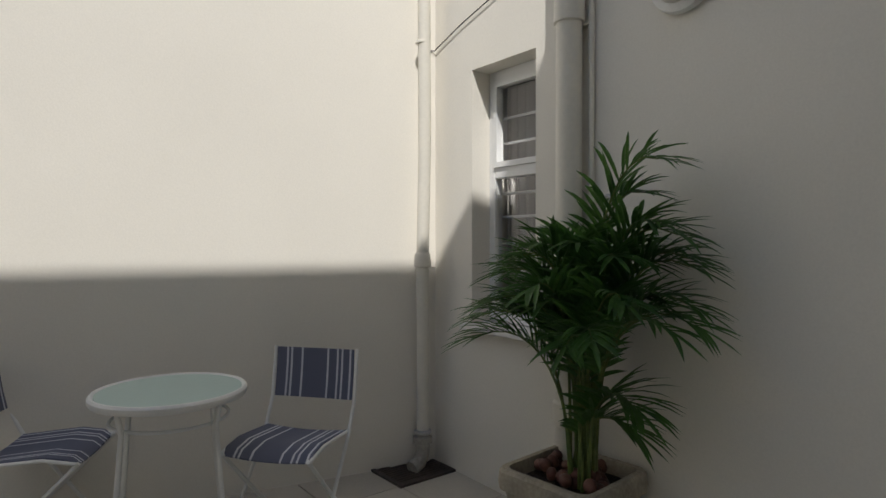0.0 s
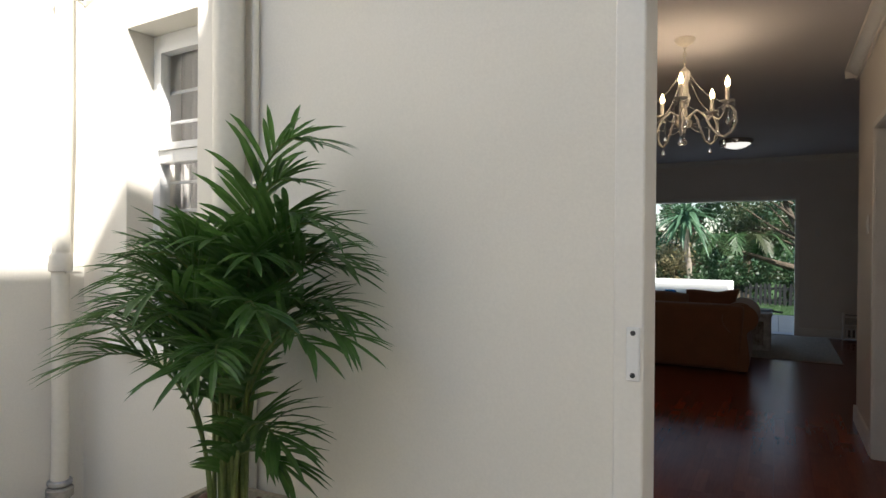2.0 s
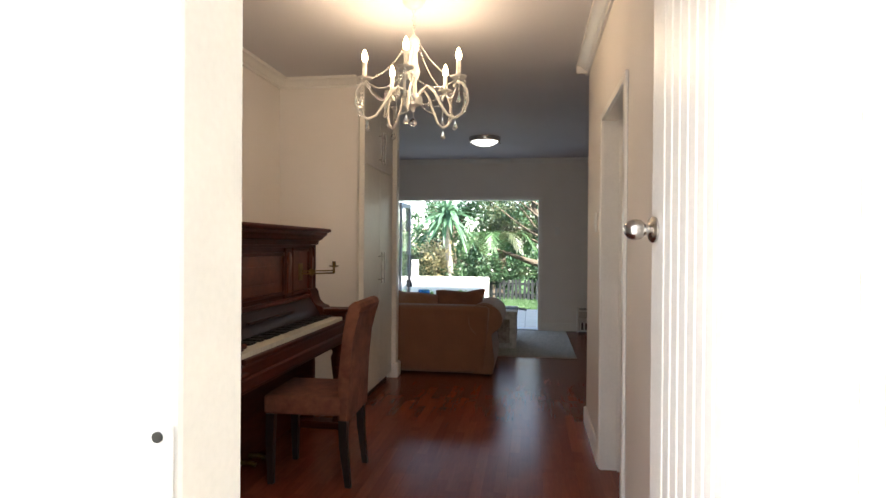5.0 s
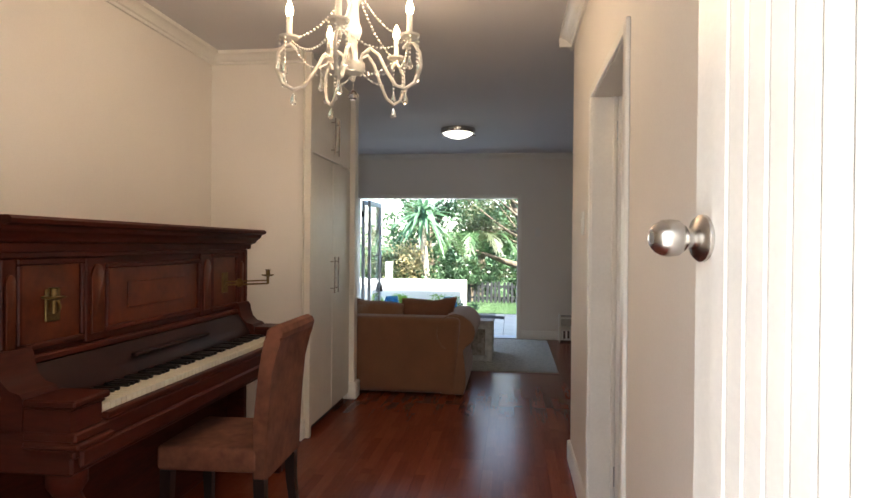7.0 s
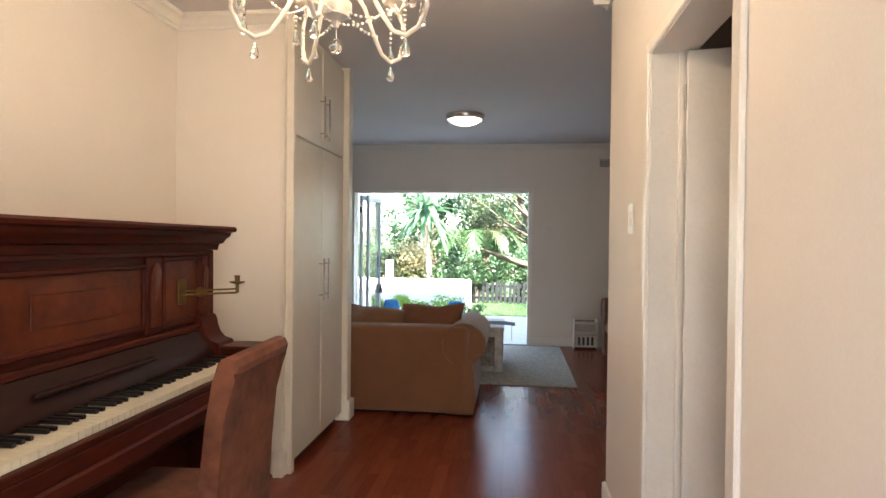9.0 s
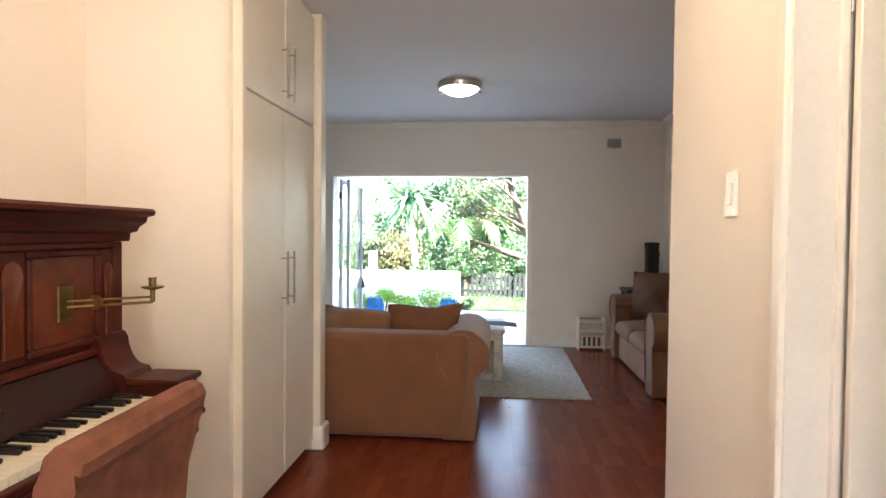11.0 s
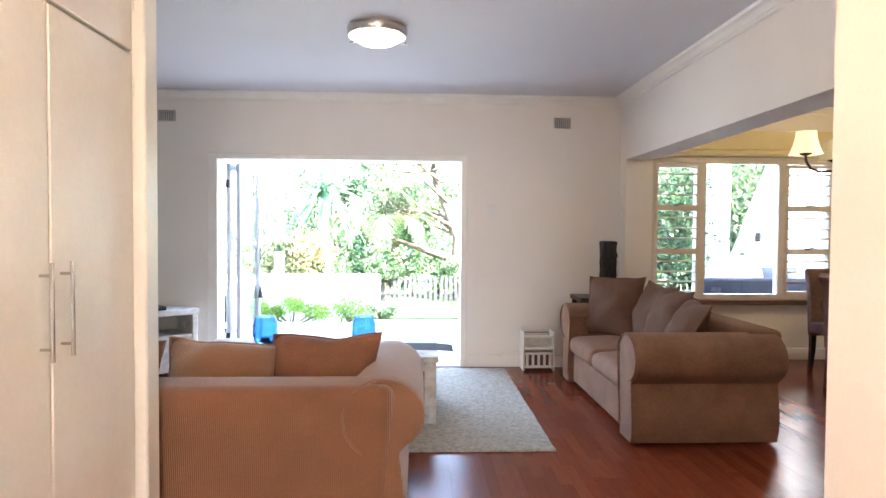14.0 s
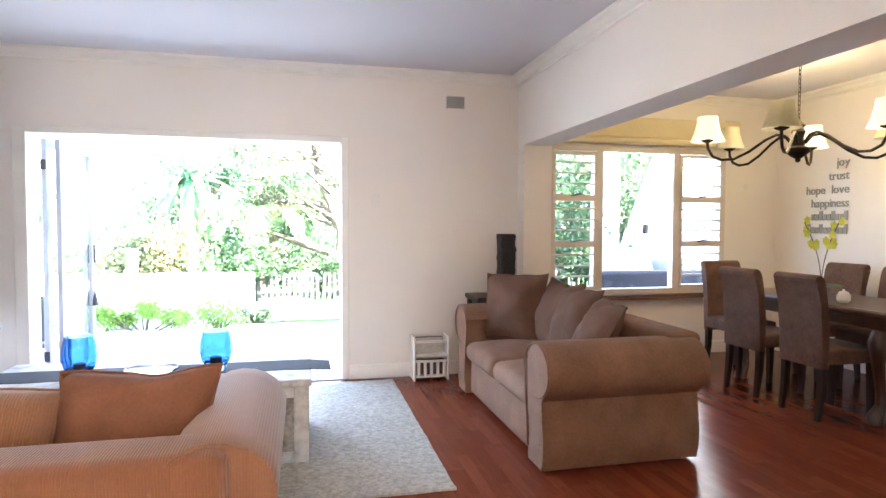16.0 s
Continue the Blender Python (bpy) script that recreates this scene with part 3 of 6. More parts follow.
part("casement", boxes((a0 + 0.05, a0 + 0.075, Y0 - 0.012, Y1 - 0.02, 1.72, z1 - 0.06), (a1 - 0.075, a1 - 0.05, Y0 - 0.012, Y1 - 0.02, 1.72, z1 - 0.06), (a0 + 0.075, a1 - 0.075, Y0 - 0.012, Y1 - 0.02, 1.72, 1.75), (a0 + 0.075, a1 - 0.075, Y0 - 0.012, Y1 - 0.02, z1 - 0.09, z1 - 0.06)), UPVC, cw)
for za, zb in ((1.75, z1 - 0.09), (z0 + 0.05, 1.66)):
    p = part("pane", boxes((a0 + 0.05, a1 - 0.05, 0.15, 0.156, za, zb)), GLASS, cw)
    p.visible_shadow = False
for z in (1.86, 2.0, 1.0, 1.15, 1.3, 1.45, 1.58):
    part("burglar_bar", tube(bmesh.new(), [(a0 + 0.02, 0.2, z), (a1 - 0.02, 0.2, z)], 0.008, 8), UPVC, cw)
part("window_sill", boxes((a0 - 0.03, a1 + 0.03, -0.07, 0.124, 0.832, 0.868), bevel=0.006), GARDENWALL, cw, "white painted sloping sill")
CURT = mat("grey_curtain", (0.42, 0.40, 0.38), 0.9, vary=0.08)
cu = bmesh.new()
pts = [(-2.25 + 0.55 * i / 40, 0.30 + 0.02 * math.sin(i * 1.3)) for i in range(41)]
lo, hi = [cu.verts.new((x, y, 0.7)) for x, y in pts], [cu.verts.new((x, y, 2.3)) for x, y in pts]
for i in range(40):
    cu.faces.new((lo[i], lo[i + 1], hi[i + 1], hi[i]))
cob = thing("curtain", FW, "grey-white net curtain hanging behind the courtyard window", "curtain")
sol = part("cloth", cu, CURT, cob)
sol.modifiers.new("thick", "SOLIDIFY").thickness = 0.004

# ---- courtyard fixtures ----
PIPE = mat("cream_pipe_paint", (0.74, 0.705, 0.62), 0.45, vary=0.06, scale=3, fine=50, bump=0.05)
dp = thing("downpipe", pose(-2.50, -0.06, 0), "cream painted slim downpipe in the courtyard corner", "downpipe")
part("pipe", tube(bmesh.new(), [(0, 0, 0.16), (0.004, 0.002, 0.6), (0, 0, 1.2), (0.01, 0.01, 1.9), (0, 0, TOPZ)], 0.036, 16), PIPE, dp)
part("collar", lathe(bmesh.new(), [(0.037, 1.165), (0.048, 1.17), (0.05, 1.2), (0.046, 1.215), (0.046, 1.235), (0.037, 1.25)], 20), PIPE, dp)
part("bracket", boxes((-0.05, 0.05, -0.002, 0.06, 1.158, 1.167)), PIPE, dp)
part("joint_ring", lathe(bmesh.new(), [(0.036, 2.44), (0.04, 2.442), (0.04, 2.452), (0.036, 2.455)], 20), PIPE, dp)
GREYPIPE = mat("weathered_grey_pipe", (0.36, 0.34, 0.30), 0.6, vary=0.3, scale=14)
part("gully_elbow", lathe(tube(bmesh.new(), [(0, 0, 0.2), (0, 0, 0.1), (0.01, -0.03, 0.05), (0.02, -0.09, 0.03)], 0.042, 14), [(0.042, 0.15), (0.055, 0.155), (0.055, 0.19), (0.042, 0.2)], 18), GREYPIPE, dp, "grey weathered gully elbow")
part("clamp", lathe(bmesh.new(), [(0.044, 0.205), (0.05, 0.21), (0.05, 0.225), (0.044, 0.23)], 18), STEEL, dp)
bp = thing("soil_pipe", pose(-1.462, -0.024, 0), "wide cream painted soil pipe on the wall", "pipe")
part("pipe", tube(bmesh.new(), [(0, 0, 0.0), (0, 0, TOPZ)], 0.058, 24), PIPE, bp)
part("collar", lathe(bmesh.new(), [(0.059, 2.27), (0.068, 2.275), (0.068, 2.30), (0.066, 2.42), (0.059, 2.43)], 28), PIPE, bp)
part("collar", lathe(bmesh.new(), [(0.059, 0.50), (0.068, 0.505), (0.068, 0.60), (0.059, 0.61)], 28), PIPE, bp)
part("bracket", boxes((-0.085, 0.085, 0.03, 0.066, 2.255, 2.268)), PIPE, bp)
sq = thing("conduit", pose(-1.378, 0.024, 0), "thin cream painted conduit beside the soil pipe", "conduit")
part("pipe", tube(bmesh.new(), [(0, 0, 0.0), (0, 0, TOPZ)], 0.014, 12), PIPE, sq)
tp = thing("wall_hook", pose(-1.297, 0.038, 1.50), "small grey metal hook screwed to the wall", "hook")
part("shank", tube(bmesh.new(), [(0, 0.0, 0), (0, -0.075, 0.0), (0.0, -0.09, 0.012)], 0.008, 10), STEEL, tp)
part("rose", lathe(bmesh.new(), [(0.018, 0), (0.018, 0.006), (0.008, 0.01)], 14, (0, 0.001, 0), Matrix.Rotation(radians(90), 4, "X")), STEEL, tp)
wire = thing("telephone_wire", pose(0, 0, 0), "thin grey cable sagging along the courtyard wall", "cable")
part("cable", tube(bmesh.new(), [(-2.62, -0.02, 2.44), (-2.545, 0.062, 2.437), (-2.30, 0.055, 2.52), (-2.05, 0.048, 2.585), (-1.6, 0.03, 2.73), (-1.2, 0.02, 2.85)], 0.0035, 6), DARKHOLE, wire)
bl = thing("bulkhead_lamp", FW @ pose(-0.95, -0.001, 2.31, 90, 0, 0), "round white bulkhead lamp with ribbed glass", "wall lamp")
part("base", lathe(bmesh.new(), [(0.13, 0), (0.135, 0.01), (0.13, 0.035), (0.105, 0.045)], 36), WHITEMETAL, bl)
part("diffuser", lathe(bmesh.new(), [(0.1, 0.0455), (0.098, 0.06), (0.085, 0.085), (0.055, 0.102), (0, 0.108)], 36), mat("frosted_diffuser", (0.7, 0.68, 0.62), 0.3), bl, "frosted white glass")
dgm = mat("rusty_grate", (0.06, 0.045, 0.038), 0.7, vary=0.4, scale=20)
dr = thing("drain_grate", pose(-2.575, -0.125, 0.0, 0, 0, 0), "dark rusty square drain grate in the paving", "drain grate")
part("frame", boxes((-0.225, 0.225, -0.19, -0.165, 0.0, 0.014), (-0.225, 0.225, 0.165, 0.19, 0.0, 0.014), (-0.225, -0.2, -0.165, 0.165, 0.0, 0.014), (0.2, 0.225, -0.165, 0.165, 0.0, 0.014)), dgm, dr)
for i in range(15):
    x = -0.187 + i * 0.0267
    part("bar", boxes((x - 0.006, x + 0.006, -0.165, 0.165, 0.001, 0.012)), dgm, dr)
# shallow dark sheet painted in place of the pit's depth and shade
part("pit", boxes((-0.2, 0.2, -0.165, 0.165, -0.008, -0.0005)), DARKVOID, dr)


# ---- potted palm ----
STONE = mat("weathered_stone", (0.36, 0.32, 0.25), 0.9, vary=0.3, scale=9, fine=70, bump=0.5, bump_d=0.006)
pot = thing("planter", pose(-1.272, -0.225, 0.0, 0, 0, 4), "square weathered stone planter with rounded corners", "planter")


def rounded_square(bm, rows, n=9):
    rings = []
    for half, rad, z in rows:
        ring = []
        for cx, cy, s in ((1, 1, 0), (-1, 1, 90), (-1, -1, 180), (1, -1, 270)):
            for k in range(n):
                a = radians(s + 90 * k / (n - 1))
                ring.append(bm.verts.new((cx * (half - rad) + rad * math.cos(a), cy * (half - rad) + rad * math.sin(a), z)))
        rings.append(ring)
    k = len(rings[0])
    for a, b in zip(rings, rings[1:]):
        for i in range(k):
            bm.faces.new((a[i], a[(i + 1) % k], b[(i + 1) % k], b[i]))
    bm.faces.new(rings[0]), bm.faces.new(rings[-1])
    return bm


part("body", rounded_square(bmesh.new(), [(0.16, 0.04, 0.0), (0.165, 0.045, 0.02), (0.20, 0.05, 0.30), (0.205, 0.05, 0.32), (0.222, 0.055, 0.33), (0.225, 0.055, 0.36), (0.222, 0.055, 0.40), (0.212, 0.05, 0.412), (0.19, 0.045, 0.412), (0.185, 0.04, 0.38), (0.18, 0.04, 0.345)]), STONE, pot)
part("soil", rounded_square(bmesh.new(), [(0.179, 0.04, 0.346), (0.179, 0.04, 0.356)]), mat("potting_soil", (0.03, 0.02, 0.014), 0.95, bump=0.8, bump_d=0.02), pot, "dark potting soil")
PEB = mat("red_brown_pebble", (0.13, 0.055, 0.04), 0.55, vary=0.3, scale=20, spread=0.25)
rng = random.Random(4)
for i in range(34):
    a, r = rng.uniform(0, 6.28), 0.17 * math.sqrt(rng.random())
    if r < 0.05:
        continue
    bmp = bmesh.new()
    bmesh.ops.create_icosphere(bmp, subdivisions=2, radius=1, matrix=pose(0, 0, 0, rng.uniform(0, 90), rng.uniform(0, 90), rng.uniform(0, 360)) @ Matrix.Diagonal((rng.uniform(0.026, 0.038), rng.uniform(0.022, 0.03), rng.uniform(0.018, 0.026), 1)))
    pb = new("pebble", mesh_of("pebble", bmp, PEB))
    pb.location = (-1.272 + r * math.cos(a) * 0.9, -0.225 + r * math.sin(a) * 0.9, 0.375 + 0.018 * (i % 3))
    tagged(pb, "smooth red-brown pebble lying in the planter", "pebble", "pebbles in the planter")

PALM = leafy("palm_leaf", (0.03, 0.085, 0.02), (0.085, 0.185, 0.04), 0.4, 0.25)
STEMG = mat("palm_stem", (0.10, 0.17, 0.035), 0.5, vary=0.3, scale=8, tint=(0.2, 0.24, 0.07))


def blade(bm, root, way, up, length, width, droop, segs=4):
    """One narrow leaflet with a folded midrib that bends down to its tip."""
    way, up = way.normalized(), up.normalized()
    side = way.cross(up).normalized()
    prev = None
    for i in range(segs + 1):
        f = i / segs
        p = root + way * (length * f) + Vector((0, 0, -droop * f * f))
        w = width * (math.sin(math.pi * min(1, 0.12 + 0.88 * f)) ** 0.7 if f < 1 else 0)
        row = [bm.verts.new(p + side * w + up * w * 0.35), bm.verts.new(p), bm.verts.new(p - side * w + up * w * 0.35)] if f < 1 else [bm.verts.new(p)]
        if prev:
            if len(row) == 3:
                bm.faces.new((prev[0], prev[1], row[1], row[0])), bm.faces.new((prev[1], prev[2], row[2], row[1]))
            else:
                bm.faces.new((prev[0], prev[1], row[0])), bm.faces.new((prev[1], prev[2], row[0]))
        prev = row


def frond(bm, pts, count, leaf_len, leaf_w, rnd, first=0.35, lift=0.5):
    """A feather-leaf: leaflets in pairs along the upper part of a bent stem."""
    pts = [Vector(p) for p in pts]
    n = len(pts) - 1
    for i in range(count):
        f = first + (1 - first) * i / (count - 1)
        k = min(n - 1, int(f * n))
        p = pts[k].lerp(pts[k + 1], f * n - k)
        d = (pts[k + 1] - pts[k]).normalized()
        side = d.cross(Vector((0, 0, 1)))
        side = side.normalized() if side.length > 0.05 else Vector((1, 0, 0))
        up = side.cross(d)
        g = (f - first) / (1 - first)
        ln = leaf_len * (0.55 + 0.9 * math.sin(math.pi * (0.15 + 0.75 * g))) * rnd.uniform(0.85, 1.12) * 0.75
        for s in (-1, 1):
            w = side * s * rnd.uniform(0.75, 1.0) + d * (0.55 + 0.9 * g) + up * lift * rnd.uniform(0.4, 1.1)
            blade(bm, p, w, up, ln, leaf_w, ln * rnd.uniform(0.15, 0.4))
    blade(bm, pts[-1], pts[-1] - pts[-2], Vector((0, 0, 1)), leaf_len * 0.7, leaf_w, 0.02)


palm = thing("palm", pose(-1.215, -0.225, 0.357), "bushy green potted palm with arching feathered fronds", "potted plant")
rnd = random.Random(11)
FRONDS = [(185, 0.5, 0.72), (210, 0.42, 0.68), (240, 0.42, 0.75), (270, 0.35, 0.8), (300, 0.35, 0.72), (330, 0.40, 0.78), (0, 0.50, 0.72), (20, 0.45, 0.9), (40, 0.32, 1.0),
          (170, 0.34, 0.9), (140, 0.22, 0.9), (200, 0.25, 0.95), (255, 0.2, 0.92), (345, 0.34, 1.1), (5, 0.44, 1.23), (20, 0.39, 1.33), (0, 0.50, 1.09), (350, 0.36, 0.46), (12, 0.30, 0.34), (340, 0.32, 0.54),
          (165, 0.45, 0.68), (225, 0.46, 0.6), (285, 0.40, 0.62), (315, 0.44, 0.66), (178, 0.62, 0.8), (130, 0.3, 0.78), (30, 0.4, 0.75), (235, 0.3, 0.9), (205, 0.4, 0.85), (355, 0.55, 0.85),
          (12, 0.3, 1.2), (352, 0.30, 0.95), (325, 0.3, 0.9), (265, 0.26, 0.72), (290, 0.25, 0.85), (190, 0.36, 0.75), (175, 0.44, 0.86), (10, 0.5, 0.78), (345, 0.46, 0.7), (220, 0.34, 0.78), (310, 0.22, 1.0), (15, 0.46, 1.0)]
for az, reach, top in [f for i, f in enumerate(FRONDS) if i % 5 != 4]:
    a = radians(az + rnd.uniform(-8, 8))
    top += 0.07 if 0.55 < top < 0.93 else 0.0
    dx, dy = math.cos(a), math.sin(a)
    if dy > 0:
        dy *= 0.35
    bx, by = rnd.uniform(-0.05, 0.05), rnd.uniform(-0.05, 0.04)
    pts = []
    for i in range(13):
        f = i / 12
        r = 0.84 * reach * (0.10 * f + 0.9 * f ** 2.3)
        z = top * (1 - (1 - f) ** 1.7) - (0.22 * reach * f ** 5)
        pts.append((bx + dx * r, by + dy * r, z))
    fbm = bmesh.new()
    frond(fbm, pts, 19, 0.235, 0.0098, rnd, first=0.42)
    fr = part("frond", fbm, PALM, palm, smooth=0)
    part("stem", tube(bmesh.new(), pts, 0.0075, 7, 0.0025), STEMG, fr, "yellow-green stem")
gbm = bmesh.new()
for az, ln in ((200, 0.3), (235, 0.24), (170, 0.2)):
    a = radians(az)
    blade(gbm, Vector((0.02 * math.cos(a), 0.02 * math.sin(a), 0)), Vector((math.cos(a) * 0.35, math.sin(a) * 0.35, 1)), Vector((-math.cos(a), -math.sin(a), 0.4)), ln, 0.012, 0.02, 5)
gp = thing("small_plant", pose(-1.52, -0.62, 0.0), "low spiky green plant growing beside the planter", "plant")
part("leaf", gbm, PALM, gp, smooth=0)

# ---- bistro set ----
SLING = bpy.data.materials.new("striped_sling_fabric")
SLING.use_nodes = True
sn, sl = SLING.node_tree.nodes, SLING.node_tree.links
sb = sn["Principled BSDF"]
sco, sep, rmp, nz = sn.new("ShaderNodeTexCoord"), sn.new("ShaderNodeSeparateXYZ"), sn.new("ShaderNodeValToRGB"), sn.new("ShaderNodeTexNoise")
mr = sn.new("ShaderNodeMapRange")
mr.inputs["From Min"].default_value, mr.inputs["From Max"].default_value = -0.21, 0.21
sl.new(sco.outputs["Object"], sep.inputs[0]), sl.new(sep.outputs["X"], mr.inputs["Value"]), sl.new(mr.outputs["Result"], rmp.inputs["Fac"])
BLUE, PALE = (0.115, 0.125, 0.18, 1), (0.55, 0.57, 0.62, 1)
rmp.color_ramp.interpolation = "CONSTANT"
rmp.color_ramp.elements[0].color, rmp.color_ramp.elements[1].color = BLUE, BLUE
rmp.color_ramp.elements[1].position = 0.99
for p0 in (0.14, 0.19, 0.32, 0.64, 0.76, 0.82, 0.92):
    e = rmp.color_ramp.elements.new(p0)
    e.color = PALE
    e = rmp.color_ramp.elements.new(p0 + 0.022)
    e.color = BLUE
sl.new(rmp.outputs["Color"], sb.inputs["Base Color"])
nz.inputs["Scale"].default_value = 260
bmp_ = sn.new("ShaderNodeBump")
bmp_.inputs["Strength"].default_value, bmp_.inputs["Distance"].default_value = 0.4, 0.002
sl.new(sco.outputs["Object"], nz.inputs["Vector"]), sl.new(nz.outputs["Fac"], bmp_.inputs["Height"]), sl.new(bmp_.outputs["Normal"], sb.inputs["Normal"])
sb.inputs["Roughness"].default_value = 0.85


def sling(bm, rows, half, thick=0.006):
    """A taut cloth panel: rows are (y, z) along the seat or back."""
    n = 9
    g = [[[bm.verts.new((-half + 2 * half * i / (n - 1), y, z - o - 0.012 * math.sin(math.pi * i / (n - 1)))) for i in range(n)] for y, z in rows] for o in (0, thick)]
    m = len(rows)
    for q in (0, 1):
        for j in range(m - 1):
            for i in range(n - 1):
                bm.faces.new((g[q][j][i], g[q][j][i + 1], g[q][j + 1][i + 1], g[q][j + 1][i]))
    for i in range(n - 1):
        for j in (0, m - 1):
            bm.faces.new((g[0][j][i], g[0][j][i + 1], g[1][j][i + 1], g[1][j][i]))
    for j in range(m - 1):
        for i in (0, n - 1):
            bm.faces.new((g[0][j][i], g[0][j + 1][i], g[1][j + 1][i], g[1][j][i]))
    return bm


def bistro_chair(m, label):
    c = thing("folding_chair", m, label, "chair", "courtyard folding chairs")
    part("seat", sling(bmesh.new(), [(-0.2, 0.425), (-0.17, 0.45), (-0.08, 0.465), (0.05, 0.455), (0.17, 0.445)], 0.20), SLING, c, "blue and white striped sling seat")
    bk = sling(bmesh.new(), [(0.0, 0.0), (0.08, -0.004), (0.16, -0.004), (0.235, 0.0)], 0.20)
    bk.transform(Matrix.Translation((0, 0.232, 0.565)) @ Matrix.Rotation(radians(82), 4, "X"))
    part("backrest", bk, SLING, c, "blue and white striped sling back")
    for s in (-1, 1):
        x = s * 0.212
        part("back_tube", tube(bmesh.new(), [(x, 0.275, 0.80), (x, 0.235, 0.56), (x, 0.17, 0.43), (x, -0.16, 0.02), (x, -0.19, 0.008)], 0.009, 10), WHITEMETAL, c)
        part("leg", tube(bmesh.new(), [(x * 0.92, -0.21, 0.43), (x * 0.92, -0.02, 0.24), (x * 0.92, 0.22, 0.012)], 0.009, 10), WHITEMETAL, c)
        part("seat_rail", tube(bmesh.new(), [(x * 0.955, -0.205, 0.43), (x * 0.955, -0.08, 0.452), (x * 0.955, 0.18, 0.437)], 0.008, 8), WHITEMETAL, c)
    part("crossbar", tube(bmesh.new(), [(-0.195, 0.16, 0.07), (0.195, 0.16, 0.07)], 0.008, 8), WHITEMETAL, c)
    part("crossbar", tube(bmesh.new(), [(-0.212, -0.12, 0.07), (0.212, -0.12, 0.07)], 0.008, 8), WHITEMETAL, c)


bistro_chair(pose(-2.22, -1.0, 0, 0, 0, 38), "white folding chair with blue striped sling, facing out")
bistro_chair(pose(-2.76, -1.86, 0, 0, 0, 152), "white folding chair with blue striped sling, beside the table")
bt = thing("bistro_table", pose(-2.30, -1.47, 0), "round frosted-glass bistro table on white metal legs", "table")
part("rim", lathe(bmesh.new(), [(0.272, 0.690), (0.288, 0.690), (0.294, 0.70), (0.294, 0.715), (0.287, 0.724), (0.278, 0.724), (0.272, 0.716), (0.272, 0.690)], 56, cap=False), WHITEMETAL, bt)
part("tabletop", lathe(bmesh.new(), [(0.271, 0.706), (0.2715, 0.717), (0.271, 0.7195), (0, 0.7195)], 56), mat("frosted_green_glass", (0.44, 0.56, 0.52), 0.3, vary=0.04), bt, "frosted pale green glass top")
for k in range(4):
    a = radians(30 + 90 * k)
    part("leg", tube(bmesh.new(), [(0.25 * math.cos(a), 0.25 * math.sin(a), 0.69), (0.23 * math.cos(a), 0.23 * math.sin(a), 0.60), (0.26 * math.cos(a), 0.26 * math.sin(a), 0.3), (0.30 * math.cos(a), 0.30 * math.sin(a), 0.0)], 0.0105, 10), WHITEMETAL, bt)
part("leg_ring", tube(bmesh.new(), [(0.22 * math.cos(i * math.pi / 16), 0.22 * math.sin(i * math.pi / 16), 0.61) for i in range(33)], 0.007, 8), WHITEMETAL, bt)

# ---- piano nook ----
MAHOG = mat("dark_mahogany", (0.055, 0.0095, 0.0045), 0.5, vary=0.4, scale=2.5, fine=14, bump=0.06, stretch=(1, 1, 6), coat=0.04)
MAHOG.node_tree.nodes["Principled BSDF"].inputs["Specular IOR Level"].default_value = 0.18
BURL = mat("burl_walnut_panel", (0.095, 0.021, 0.0075), 0.38, vary=0.45, scale=9, fine=30, bump=0.04)
BURL.node_tree.nodes["Principled BSDF"].inputs["Specular IOR Level"].default_value = 0.25
EBONY = mat("dark_fallboard", (0.022, 0.006, 0.004), 0.45, vary=0.3, scale=4, fine=20, bump=0.04)
EBONY.node_tree.nodes["Principled BSDF"].inputs["Specular IOR Level"].default_value = 0.2
IVORY = mat("aged_ivory", (0.68, 0.63, 0.50), 0.3, vary=0.06, scale=20, spread=0.04)
BLACKKEY = mat("black_key", (0.012, 0.010, 0.010), 0.3)
BRASS = mat("aged_brass", (0.20, 0.13, 0.05), 0.48, 1.0, vary=0.25, scale=30)
# local frame: x along the keyboard from its bass end, y out of the wall, z up
PW = 1.80
piano = thing("piano", Matrix.Translation((NX + 0.012, 3.52, 0)) @ Matrix.Rotation(radians(-90), 4, "Z"), "antique dark mahogany upright piano with brass candle sconces", "piano")
part("upper_case", boxes((0.04, PW - 0.04, 0.02, 0.47, 0.93, 1.30), bevel=0.004), MAHOG, piano)
part("lower_case", boxes((0.06, PW - 0.06, 0.02, 0.40, 0.02, 0.62), bevel=0.004), MAHOG, piano)
LIDP = [(0.0, 1.415), (0.585, 1.415), (0.595, 1.405), (0.59, 1.392), (0.565, 1.385), (0.56, 1.368), (0.535, 1.352), (0.525, 1.335), (0.50, 1.328), (0.495, 1.30), (0.0, 1.30)]
lid = bmesh.new()
va, vb = [lid.verts.new((-0.035 + max(0, 0.56 - y) * 0.0, y, z)) for y, z in LIDP], [lid.verts.new((PW + 0.035, y, z)) for y, z in LIDP]
for i in range(len(LIDP)):
    j = (i + 1) % len(LIDP)
    lid.faces.new((va[i], va[j], vb[j], vb[i]))
lid.faces.new(va), lid.faces.new(vb)
part("lid", lid, MAHOG, piano)
for x0, x1 in ((-0.005, 0.039), (PW - 0.039, PW + 0.005)):
    part("end_panel", boxes((x0, x1, 0.0, 0.49, 0.0, 1.299), bevel=0.006), MAHOG, piano)
